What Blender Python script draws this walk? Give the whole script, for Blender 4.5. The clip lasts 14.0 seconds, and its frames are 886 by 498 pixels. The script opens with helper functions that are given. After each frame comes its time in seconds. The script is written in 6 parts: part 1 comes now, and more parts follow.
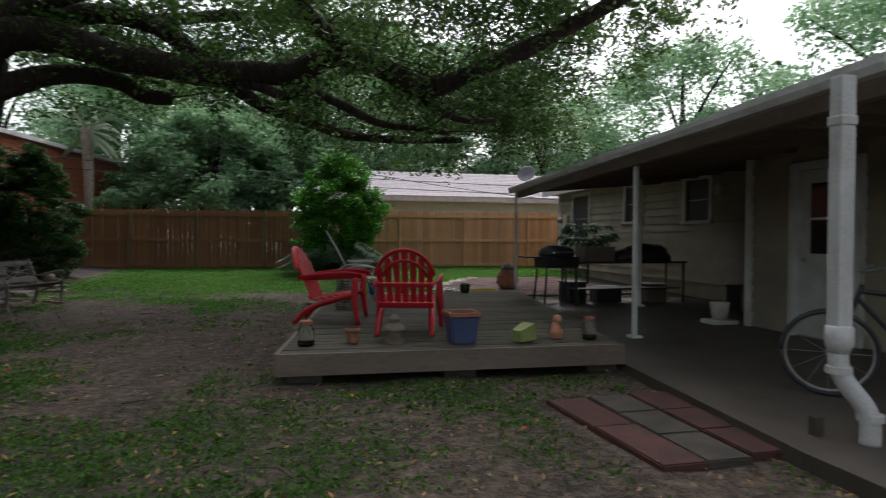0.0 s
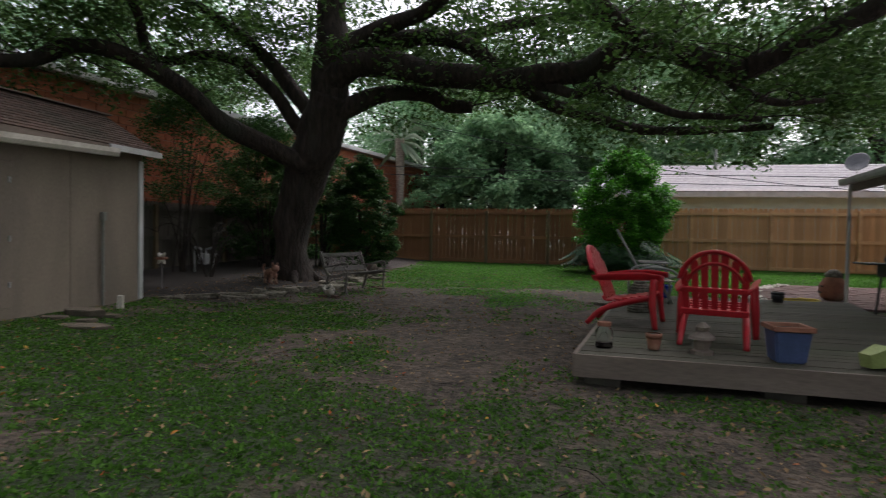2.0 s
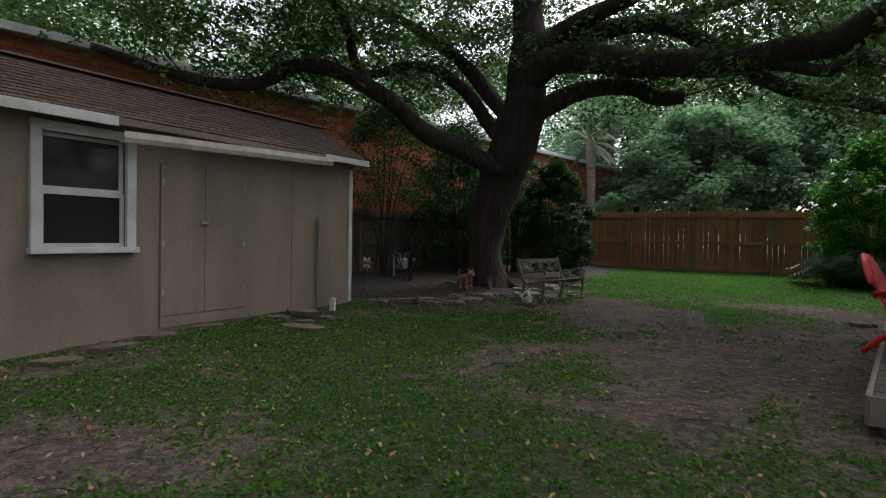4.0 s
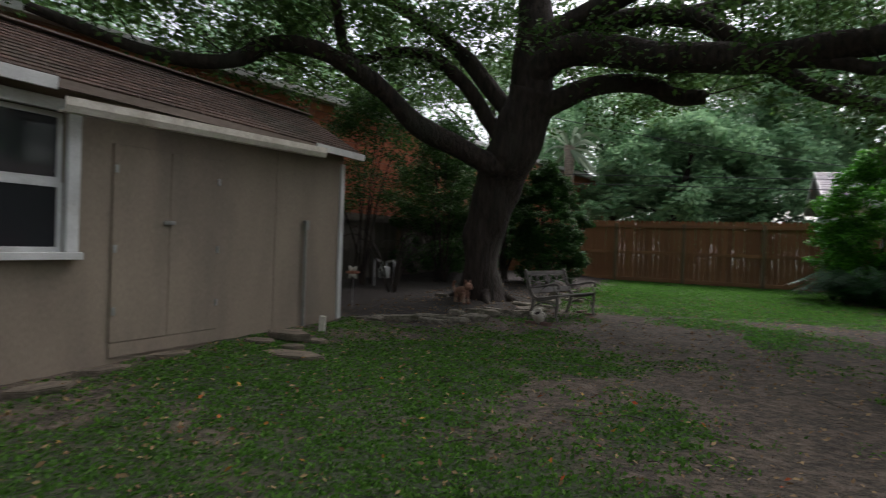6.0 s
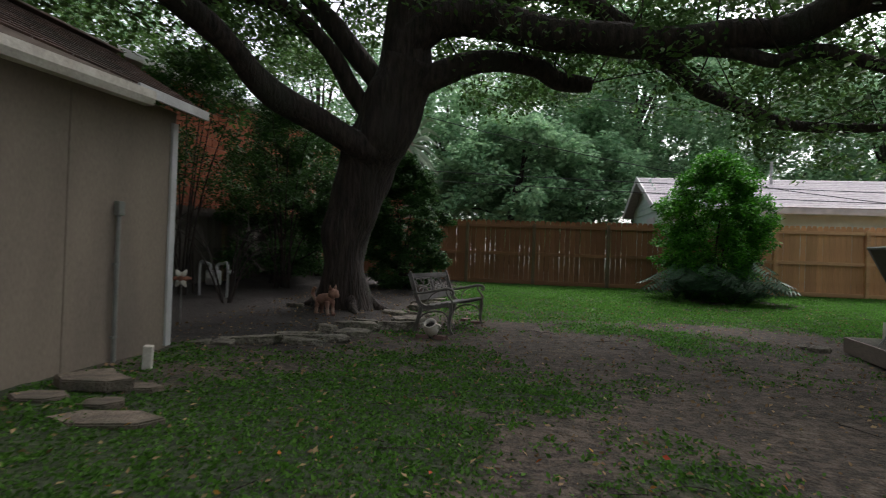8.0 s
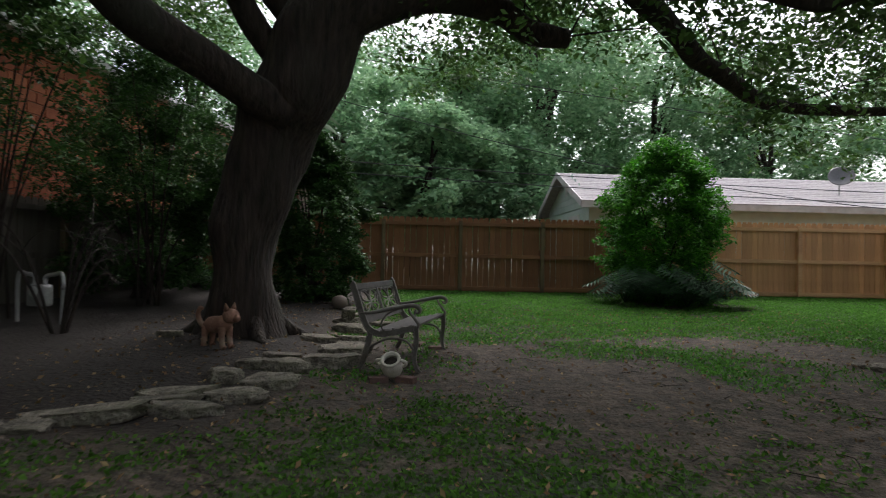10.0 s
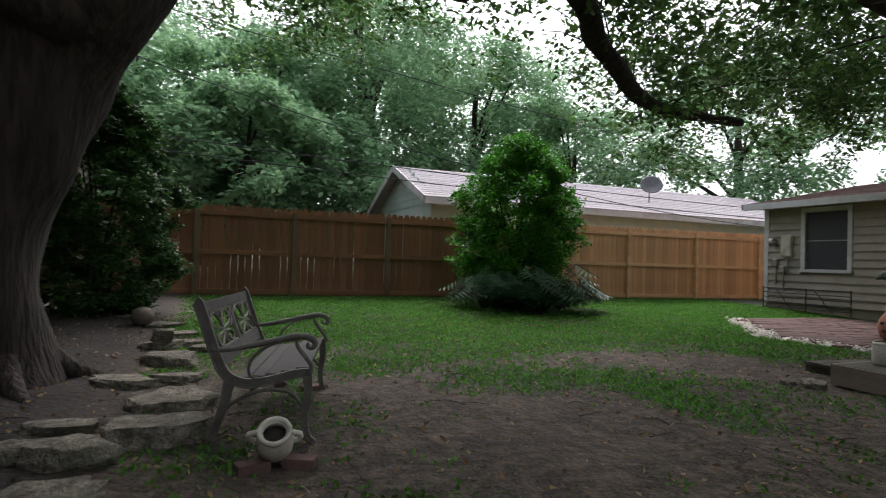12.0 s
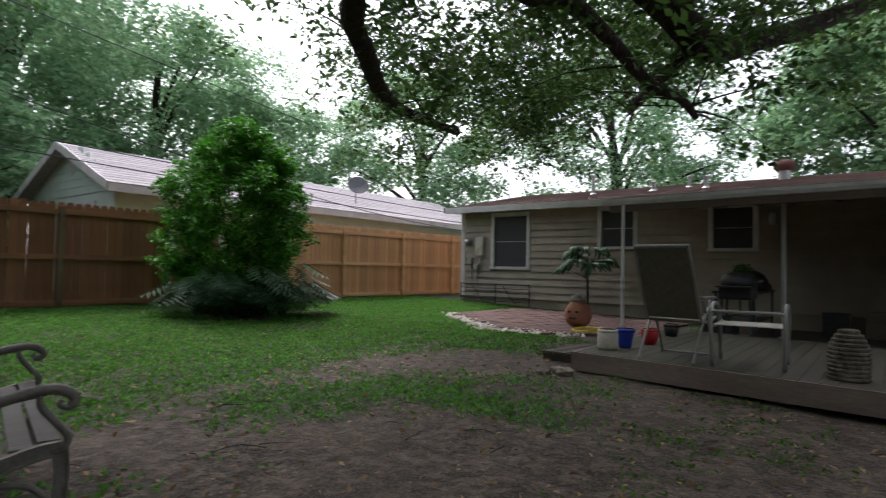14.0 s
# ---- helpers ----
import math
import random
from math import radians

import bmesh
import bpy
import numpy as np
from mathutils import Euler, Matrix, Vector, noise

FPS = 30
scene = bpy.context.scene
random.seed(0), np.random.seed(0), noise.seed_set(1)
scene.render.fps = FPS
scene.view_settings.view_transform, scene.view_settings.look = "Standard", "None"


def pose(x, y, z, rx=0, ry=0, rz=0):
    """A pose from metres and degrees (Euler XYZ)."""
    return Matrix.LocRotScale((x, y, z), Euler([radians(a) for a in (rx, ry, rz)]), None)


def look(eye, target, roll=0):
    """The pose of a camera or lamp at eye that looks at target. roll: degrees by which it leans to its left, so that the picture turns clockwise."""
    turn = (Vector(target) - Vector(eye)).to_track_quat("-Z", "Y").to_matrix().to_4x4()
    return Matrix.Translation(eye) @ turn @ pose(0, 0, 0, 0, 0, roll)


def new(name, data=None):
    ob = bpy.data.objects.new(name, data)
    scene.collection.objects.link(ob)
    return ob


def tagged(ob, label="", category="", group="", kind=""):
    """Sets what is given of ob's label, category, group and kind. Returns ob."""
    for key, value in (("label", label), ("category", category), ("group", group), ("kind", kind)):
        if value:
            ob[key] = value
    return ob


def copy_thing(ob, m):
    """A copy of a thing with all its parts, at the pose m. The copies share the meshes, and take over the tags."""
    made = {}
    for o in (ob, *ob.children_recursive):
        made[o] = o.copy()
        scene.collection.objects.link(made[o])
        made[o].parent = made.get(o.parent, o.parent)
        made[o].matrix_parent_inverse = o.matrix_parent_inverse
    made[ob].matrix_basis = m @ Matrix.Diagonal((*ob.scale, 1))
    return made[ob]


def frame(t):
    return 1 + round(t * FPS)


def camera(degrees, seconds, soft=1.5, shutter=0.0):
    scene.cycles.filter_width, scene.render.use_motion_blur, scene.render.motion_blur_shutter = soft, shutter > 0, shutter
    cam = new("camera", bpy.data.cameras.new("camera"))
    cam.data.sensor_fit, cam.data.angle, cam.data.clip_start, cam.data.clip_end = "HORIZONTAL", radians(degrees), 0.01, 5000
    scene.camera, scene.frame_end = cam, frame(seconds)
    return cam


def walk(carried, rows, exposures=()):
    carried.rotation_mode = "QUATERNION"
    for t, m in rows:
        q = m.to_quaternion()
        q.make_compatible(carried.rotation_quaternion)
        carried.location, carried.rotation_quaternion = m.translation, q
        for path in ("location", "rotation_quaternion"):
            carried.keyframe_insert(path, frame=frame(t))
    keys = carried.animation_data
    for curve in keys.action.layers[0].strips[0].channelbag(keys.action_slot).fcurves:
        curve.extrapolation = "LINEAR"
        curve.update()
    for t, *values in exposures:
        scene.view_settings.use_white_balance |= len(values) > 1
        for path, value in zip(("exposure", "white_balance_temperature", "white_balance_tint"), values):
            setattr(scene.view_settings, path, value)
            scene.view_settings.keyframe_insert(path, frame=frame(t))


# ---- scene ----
cam = camera(74.4, 14.0, soft=1.1, shutter=0.4)
PATH = [
    (0, (-0.748, 0.205, 1.252), (-0.31, 2.156, 1.218), 0.3),
    (0.5, (-0.812, 0.234, 1.253), (-0.626, 2.225, 1.215), 0.7),
    (1, (-0.866, 0.268, 1.247), (-0.913, 2.267, 1.206), 0.9),
    (1.5, (-0.934, 0.293, 1.248), (-1.198, 2.275, 1.202), 1.0),
    (2, (-0.963, 0.282, 1.259), (-1.443, 2.223, 1.206), 1.1),
    (2.5, (-1.032, 0.295, 1.264), (-1.745, 2.163, 1.205), 1.2),
    (3, (-1.129, 0.384, 1.26), (-2.016, 2.175, 1.196), 1.1),
    (3.5, (-1.238, 0.482, 1.266), (-2.256, 2.203, 1.208), 1.0),
    (3.7, (-1.305, 0.546, 1.255), (-2.351, 2.25, 1.205), 1.0),
    (5.8, (-2.612, 1.359, 1.254), (-3.625, 3.084, 1.229), 1.7),
    (6, (-2.745, 1.408, 1.261), (-3.655, 3.189, 1.238), 2.1),
    (6.5, (-3.133, 1.67, 1.309), (-3.866, 3.53, 1.282), 2.5),
    (7, (-3.551, 1.93, 1.204), (-4.069, 3.861, 1.204), 2.1),
    (7.5, (-3.9, 2.326, 1.188), (-4.373, 4.27, 1.184), 2.2),
    (8, (-4.229, 2.799, 1.149), (-4.535, 4.776, 1.159), 2.1),
    (8.2, (-4.35, 3.031, 1.131), (-4.599, 5.015, 1.146), 2.1),
    (10.3, (-5.391, 5.423, 1.083), (-5.191, 7.412, 1.122), 1.4),
    (10.5, (-5.474, 5.611, 1.098), (-5.186, 7.589, 1.136), 1.6),
    (11, (-5.595, 6.135, 1.114), (-5.189, 8.093, 1.152), 1.7),
    (11.5, (-5.688, 6.583, 1.101), (-5.134, 8.504, 1.141), 1.8),
    (12, (-5.771, 6.97, 1.105), (-5.04, 8.831, 1.151), 1.8),
    (12.5, (-5.909, 7.33, 1.113), (-5.032, 9.127, 1.159), 1.9),
    (13, (-6.041, 7.583, 1.129), (-4.891, 9.219, 1.183), 1.7),
    (13.5, (-6.099, 7.83, 1.125), (-4.711, 9.268, 1.189), 1.3),
    (14, (-6.051, 8.016, 1.104), (-4.476, 9.247, 1.174), 1.2),
]
walk(cam, [(t, look(eye, target, roll)) for t, eye, target, roll in PATH], [(0.0, 0.88, 6350, 16), (3.5, 0.95, 6350, 16), (8.0, 1.0, 6350, 14), (10.5, 1.0, 6350, 13), (12.0, 1.15, 6300, 16), (14.0, 1.25, 6250, 17)])

# ---- light ----
world = bpy.data.worlds.new("overcast_sky")
scene.world = world
world.use_nodes = True
wn, wl = world.node_tree.nodes, world.node_tree.links
sky = wn.new("ShaderNodeTexSky")
sky.sky_type, sky.sun_disc = "NISHITA", False
sky.sun_elevation, sky.sun_rotation = radians(55), radians(20)
sky.air_density, sky.dust_density, sky.ozone_density = 1.0, 4.0, 1.0
grey = wn.new("ShaderNodeHueSaturation")
grey.inputs["Saturation"].default_value = 0.3
wl.new(sky.outputs[0], grey.inputs["Color"])
wl.new(grey.outputs[0], wn["Background"].inputs["Color"])
wn["Background"].inputs["Strength"].default_value = 0.15
sun = new("sun", bpy.data.lights.new("sun", "SUN"))
sun.data.energy, sun.data.angle, sun.data.color = 0.8, radians(25), (1.0, 0.97, 0.92)
sun.location = (0, 0, 30)
sun.rotation_euler = (radians(35), 0, radians(160))


# ---- materials ----
def mat(name, c1, c2=None, scale=6.0, rough=0.7, bump=0.2, fine=60.0, metal=0.0, stretch=(1, 1, 1), c3=None, big=0.7, vary=0.0, coat=0.0, deep=0.01):
    """A surface with two scales of colour change and a fine relief. c3: stains; vary: change from piece to piece."""
    m = bpy.data.materials.new(name)
    m.use_nodes = True
    n, l = m.node_tree.nodes, m.node_tree.links
    b = n["Principled BSDF"]
    b.inputs["Roughness"].default_value, b.inputs["Metallic"].default_value = rough, metal
    b.inputs["Coat Weight"].default_value = coat
    tc, mp = n.new("ShaderNodeTexCoord"), n.new("ShaderNodeMapping")
    mp.inputs["Scale"].default_value = stretch
    l.new(tc.outputs["Object"], mp.inputs["Vector"])
    na, nb = n.new("ShaderNodeTexNoise"), n.new("ShaderNodeTexNoise")
    na.inputs["Scale"].default_value, nb.inputs["Scale"].default_value = scale, fine
    na.inputs["Detail"].default_value, nb.inputs["Detail"].default_value = 5, 3
    for t in (na, nb):
        l.new(mp.outputs[0], t.inputs["Vector"])
    c2 = c2 or tuple(x * 0.75 for x in c1)
    ramp = n.new("ShaderNodeValToRGB")
    ramp.color_ramp.elements[0].position, ramp.color_ramp.elements[1].position = 0.35, 0.68
    ramp.color_ramp.elements[0].color, ramp.color_ramp.elements[1].color = (*c2, 1), (*c1, 1)
    l.new(na.outputs["Fac"], ramp.inputs[0])
    out = ramp.outputs[0]
    if c3:
        nc = n.new("ShaderNodeTexNoise")
        nc.inputs["Scale"].default_value, nc.inputs["Detail"].default_value = big, 6
        l.new(mp.outputs[0], nc.inputs["Vector"])
        r3 = n.new("ShaderNodeValToRGB")
        r3.color_ramp.elements[0].position, r3.color_ramp.elements[1].position = 0.5, 0.72
        l.new(nc.outputs["Fac"], r3.inputs[0])
        mx = n.new("ShaderNodeMix")
        mx.data_type = "RGBA"
        l.new(r3.outputs[0], mx.inputs[0])
        l.new(out, mx.inputs[6])
        mx.inputs[7].default_value = (*c3, 1)
        out = mx.outputs[2]
    mf = n.new("ShaderNodeMix")
    mf.data_type, mf.blend_type = "RGBA", "OVERLAY"
    mf.inputs[0].default_value = 0.35
    l.new(out, mf.inputs[6])
    l.new(nb.outputs["Fac"], mf.inputs[7])
    out = mf.outputs[2]
    if vary:
        oi, hs, mr = n.new("ShaderNodeObjectInfo"), n.new("ShaderNodeHueSaturation"), n.new("ShaderNodeMapRange")
        mr.inputs[3].default_value, mr.inputs[4].default_value = 1 - vary, 1 + vary
        l.new(oi.outputs["Random"], mr.inputs[0])
        l.new(mr.outputs[0], hs.inputs["Value"])
        l.new(out, hs.inputs["Color"])
        out = hs.outputs[0]
    l.new(out, b.inputs["Base Color"])
    if bump:
        bp = n.new("ShaderNodeBump")
        bp.inputs["Strength"].default_value, bp.inputs["Distance"].default_value = bump, deep
        l.new(nb.outputs["Fac"], bp.inputs["Height"])
        l.new(bp.outputs[0], b.inputs["Normal"])
    return m


def leaf_mat(name, c1, c2, through_share=0.35, rough=0.45):
    """Leaves: each one its own shade, some light let through."""
    m = bpy.data.materials.new(name)
    m.use_nodes = True
    n, l = m.node_tree.nodes, m.node_tree.links
    b = n["Principled BSDF"]
    b.inputs["Roughness"].default_value = rough
    b.inputs["Specular IOR Level"].default_value = 0.25
    g, r = n.new("ShaderNodeNewGeometry"), n.new("ShaderNodeValToRGB")
    r.color_ramp.elements[0].color, r.color_ramp.elements[1].color = (*c1, 1), (*c2, 1)
    l.new(g.outputs["Random Per Island"], r.inputs[0])
    l.new(r.outputs[0], b.inputs["Base Color"])
    t, mx = n.new("ShaderNodeBsdfTranslucent"), n.new("ShaderNodeMixShader")
    l.new(r.outputs[0], t.inputs["Color"])
    mx.inputs[0].default_value = through_share
    l.new(b.outputs[0], mx.inputs[1])
    l.new(t.outputs[0], mx.inputs[2])
    l.new(mx.outputs[0], n["Material Output"].inputs["Surface"])
    return m


def plain(name, c, rough=0.4, metal=0.0, trans=0.0, emit=0.0, alpha=1.0):
    m = bpy.data.materials.new(name)
    m.use_nodes = True
    b = m.node_tree.nodes["Principled BSDF"]
    b.inputs["Base Color"].default_value = (*c, 1)
    b.inputs["Roughness"].default_value, b.inputs["Metallic"].default_value = rough, metal
    b.inputs["Transmission Weight"].default_value = trans
    if emit:
        b.inputs["Emission Color"].default_value = (*c, 1)
        b.inputs["Emission Strength"].default_value = emit
    return m


M = {}
M["bark"] = mat("oak_bark", (0.05, 0.034, 0.026), (0.014, 0.01, 0.008), 14, 0.95, 1.0, 24, stretch=(1, 1, 0.18), c3=(0.03, 0.028, 0.02), big=1.6, deep=0.05)
M["oak"] = leaf_mat("oak_leaf", (0.032, 0.075, 0.018), (0.1, 0.19, 0.045), 0.45)
M["bush"] = leaf_mat("bush_leaf", (0.02, 0.09, 0.008), (0.115, 0.42, 0.025), 0.3)
M["shrub"] = leaf_mat("shrub_leaf", (0.02, 0.058, 0.014), (0.06, 0.15, 0.03), 0.35)
# Far leaves: paler than real green, with open-sky light put into the colour.
M["far"] = leaf_mat("far_lit_leaf", (0.131, 0.262, 0.131), (0.353, 0.549, 0.3), 0.45, 0.7)
M["moss"] = leaf_mat("hanging_moss", (0.204, 0.276, 0.18), (0.324, 0.396, 0.264), 0.4, 0.8)
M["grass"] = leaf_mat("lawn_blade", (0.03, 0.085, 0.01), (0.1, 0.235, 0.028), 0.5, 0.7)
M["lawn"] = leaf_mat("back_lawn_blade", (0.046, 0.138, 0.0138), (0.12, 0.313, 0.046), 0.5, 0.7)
M["litter"] = leaf_mat("dead_leaf", (0.16, 0.09, 0.045), (0.34, 0.24, 0.12), 0.1, 0.8)
M["redleaf"] = leaf_mat("fallen_red_leaf", (0.4, 0.06, 0.02), (0.5, 0.3, 0.05), 0.1, 0.7)
M["broad"] = leaf_mat("broad_leaf", (0.02, 0.06, 0.02), (0.04, 0.12, 0.04), 0.25, 0.5)
# Back fence wood twice: tree shade and open light put into the colour.
M["fence"] = mat("tree_shade_cedar", (0.34, 0.15, 0.066), (0.21, 0.09, 0.041), 5, 0.75, 0.35, 70, stretch=(1, 1, 0.1), c3=(0.197, 0.0987, 0.0607), big=1.5, vary=0.22)
M["fence_lit"] = mat("open_light_cedar", (0.646, 0.362, 0.17), (0.463, 0.231, 0.1), 5, 0.7, 0.35, 70, stretch=(1, 1, 0.1), c3=(0.37, 0.17, 0.077), big=1.5, vary=0.2)
M["fence_old"] = mat("weathered_cedar", (0.16, 0.14, 0.115), (0.085, 0.075, 0.06), 5, 0.9, 0.4, 70, stretch=(1, 1, 0.1), c3=(0.07, 0.08, 0.05), big=1.2, vary=0.2)
M["rail_lit"] = mat("lit_cedar_rail", (0.66, 0.396, 0.198), (0.502, 0.277, 0.132), 5, 0.7, 0.3, 70, stretch=(0.1, 1, 1), vary=0.12)
M["rail"] = mat("shaded_cedar_rail", (0.33, 0.155, 0.07), (0.22, 0.1, 0.047), 5, 0.75, 0.3, 70, stretch=(0.1, 1, 1), vary=0.12)
M["post"] = mat("treated_post", (0.2, 0.145, 0.08), (0.13, 0.09, 0.05), 6, 0.8, 0.3, 60, stretch=(1, 1, 0.15))
M["palm"] = mat("grey_palm_trunk", (0.36, 0.31, 0.25), (0.22, 0.18, 0.14), 7, 0.95, 0.6, 40, stretch=(1, 1, 2.5))
M["siding"] = mat("cream_siding", (0.37, 0.318, 0.24), (0.3, 0.258, 0.195), 3, 0.55, 0.12, 90, c3=(0.217, 0.191, 0.156), big=0.8, vary=0.05)
M["white"] = mat("white_paint", (0.629, 0.629, 0.612), (0.527, 0.527, 0.51), 5, 0.5, 0.1, 80, c3=(0.425, 0.416, 0.383), big=2.0)
M["shed"] = mat("tan_plywood", (0.275, 0.22, 0.165), (0.228, 0.182, 0.137), 3, 0.8, 0.25, 90, stretch=(1, 1, 0.25), c3=(0.136, 0.111, 0.0928), big=0.9)
M["shingle"] = mat("brown_shingle", (0.1, 0.058, 0.042), (0.055, 0.035, 0.027), 12, 0.95, 0.6, 140, vary=0.25, c3=(0.05, 0.042, 0.03), big=0.8)
M["shingle_red"] = mat("faded_red_shingle", (0.21, 0.15, 0.13), (0.14, 0.1, 0.087), 10, 0.95, 0.6, 140, vary=0.2, c3=(0.255, 0.187, 0.17), big=0.8)
M["shingle_grey"] = mat("grey_shingle", (0.462, 0.428, 0.435), (0.325, 0.299, 0.307), 10, 0.95, 0.4, 120, vary=0.12)
M["mint"] = mat("mint_siding", (0.529, 0.644, 0.575), (0.46, 0.564, 0.506), 3, 0.6, 0.1, 80)
M["brick"] = mat("orange_brick", (0.4, 0.13, 0.06), (0.29, 0.085, 0.04), 8, 0.9, 0.4, 70, vary=0.15)
M["mortar"] = mat("mortar", (0.34, 0.22, 0.17), (0.24, 0.14, 0.1), 20, 0.95, 0.3, 90)
M["deck"] = mat("worn_deck_board", (0.078, 0.0686, 0.0479), (0.0468, 0.0416, 0.0286), 4, 0.85, 0.4, 60, stretch=(0.12, 1, 1), c3=(0.052, 0.0599, 0.0312), big=1.0, vary=0.18)
M["fascia"] = mat("brown_painted_board", (0.2, 0.155, 0.125), (0.15, 0.115, 0.09), 5, 0.7, 0.2, 60, stretch=(0.2, 0.2, 1))
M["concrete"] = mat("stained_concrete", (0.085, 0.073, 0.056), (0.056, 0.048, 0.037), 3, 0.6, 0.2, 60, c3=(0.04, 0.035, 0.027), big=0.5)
M["stone"] = mat("limestone", (0.27, 0.24, 0.19), (0.085, 0.075, 0.058), 13, 0.95, 1.0, 45, c3=(0.09, 0.088, 0.055), big=5.0, vary=0.22, deep=0.03)
M["flag"] = mat("brown_flagstone", (0.17, 0.135, 0.1), (0.085, 0.068, 0.05), 9, 0.95, 0.9, 50, c3=(0.06, 0.06, 0.038), big=3.0, vary=0.25, deep=0.02)
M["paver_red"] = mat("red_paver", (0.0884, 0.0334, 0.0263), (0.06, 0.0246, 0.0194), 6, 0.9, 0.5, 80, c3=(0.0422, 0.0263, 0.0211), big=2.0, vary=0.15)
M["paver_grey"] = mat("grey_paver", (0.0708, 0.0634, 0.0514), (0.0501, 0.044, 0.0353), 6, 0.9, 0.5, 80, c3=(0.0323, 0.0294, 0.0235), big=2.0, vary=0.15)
M["patio"] = mat("faded_patio_brick", (0.162, 0.0892, 0.0765), (0.102, 0.0595, 0.051), 6, 0.9, 0.5, 80, c3=(0.0935, 0.0723, 0.0638), big=2.0, vary=0.2)
M["dish"] = mat("grey_painted_steel", (0.13, 0.13, 0.135), (0.09, 0.09, 0.095), 8, 0.5, 0.1, 60)
M["glass"] = plain("dark_window_glass", (0.025, 0.027, 0.03), 0.06)
M["screen"] = mat("window_screen", (0.05, 0.05, 0.055), (0.035, 0.035, 0.04), 30, 0.6, 0.2, 200)
M["metal"] = mat("dull_metal", (0.45, 0.45, 0.44), (0.33, 0.33, 0.32), 10, 0.45, 0.1, 80, metal=0.8)
M["black"] = mat("black_paint", (0.03, 0.03, 0.032), (0.018, 0.018, 0.02), 10, 0.45, 0.15, 80)
M["bronze"] = mat("bench_cast_iron", (0.176, 0.163, 0.146), (0.117, 0.104, 0.0943), 12, 0.6, 0.35, 70, metal=0.3, c3=(0.104, 0.0845, 0.065), big=4)
M["slat"] = mat("grey_bench_slat", (0.102, 0.093, 0.0843), (0.0651, 0.0586, 0.0521), 8, 0.8, 0.4, 70, stretch=(1, 0.12, 1), vary=0.15)
M["red"] = mat("red_plastic", (0.52, 0.02, 0.03), (0.43, 0.016, 0.024), 4, 0.35, 0.06, 60)
M["clay"] = mat("weathered_clay", (0.3, 0.155, 0.105), (0.2, 0.1, 0.07), 14, 0.9, 0.4, 60, c3=(0.33, 0.24, 0.18), big=7)
M["terra"] = mat("terracotta", (0.36, 0.15, 0.09), (0.24, 0.1, 0.065), 8, 0.85, 0.3, 60, c3=(0.42, 0.28, 0.2), big=3)
M["cream"] = mat("glazed_cream", (0.66, 0.62, 0.54), (0.52, 0.48, 0.4), 8, 0.45, 0.2, 50, c3=(0.35, 0.3, 0.23), big=4)
M["blue"] = mat("blue_glaze", (0.07, 0.1, 0.22), (0.05, 0.075, 0.16), 6, 0.4, 0.1, 60)
M["soil"] = mat("dark_soil", (0.06, 0.045, 0.035), (0.03, 0.024, 0.02), 15, 1.0, 0.8, 60)
M["mulch"] = mat("leaf_mulch", (0.0562, 0.0421, 0.031), (0.0253, 0.0191, 0.0152), 14, 1.0, 0.9, 60)
M["canvas"] = mat("olive_sling_fabric", (0.13, 0.12, 0.085), (0.1, 0.09, 0.065), 20, 0.85, 0.3, 160)
M["alu"] = mat("beige_aluminium", (0.252, 0.252, 0.228), (0.204, 0.204, 0.186), 8, 0.4, 0.1, 80, metal=0.3)


# ---- building blocks ----
def thing(name, label, category, x=0, y=0, z=0, rz=0, group="", kind=""):
    ob = new(name)
    ob.matrix_basis = pose(x, y, z, 0, 0, rz)
    ob.empty_display_size = 0.2
    return tagged(ob, label, category, group, kind)


def mesh_of(bm, material, smooth=False):
    me = bpy.data.meshes.new("mesh")
    bmesh.ops.recalc_face_normals(bm, faces=bm.faces)
    bm.to_mesh(me)
    bm.free()
    for one in material if isinstance(material, (list, tuple)) else (material,):
        me.materials.append(one)
    if smooth:
        me.polygons.foreach_set("use_smooth", [True] * len(me.polygons))
    return me


def part(name, bm, material, parent=None, label="", smooth=False):
    ob = new(name, mesh_of(bm, material, smooth) if isinstance(bm, bmesh.types.BMesh) else bm)
    if parent:
        ob.parent = parent
    if label:
        ob["label"] = label
    return ob


def box(bm, cx, cy, cz, sx, sy, sz, m=None):
    r = bmesh.ops.create_cube(bm, size=1.0, matrix=(m or Matrix.Identity(4)) @ Matrix.LocRotScale((cx, cy, cz), None, (sx, sy, sz)))
    return r["verts"]


def cube(cx, cy, cz, sx, sy, sz, bevel=0.0, m=None):
    bm = bmesh.new()
    box(bm, cx, cy, cz, sx, sy, sz, m)
    if bevel:
        bmesh.ops.bevel(bm, geom=bm.edges[:], offset=bevel, segments=2, affect="EDGES", profile=0.6)
    return bm


def lathe(profile, seg=24, cap=True):
    """A turned body: rows of radius and height."""
    bm = bmesh.new()
    rings = [[bm.verts.new((r * math.cos(2 * math.pi * i / seg), r * math.sin(2 * math.pi * i / seg), z)) for i in range(seg)] for r, z in profile]
    for a, b in zip(rings, rings[1:]):
        for i in range(seg):
            bm.faces.new((a[i], a[(i + 1) % seg], b[(i + 1) % seg], b[i]))
    if cap:
        bm.faces.new(rings[0][::-1])
        bm.faces.new(rings[-1])
    return bm


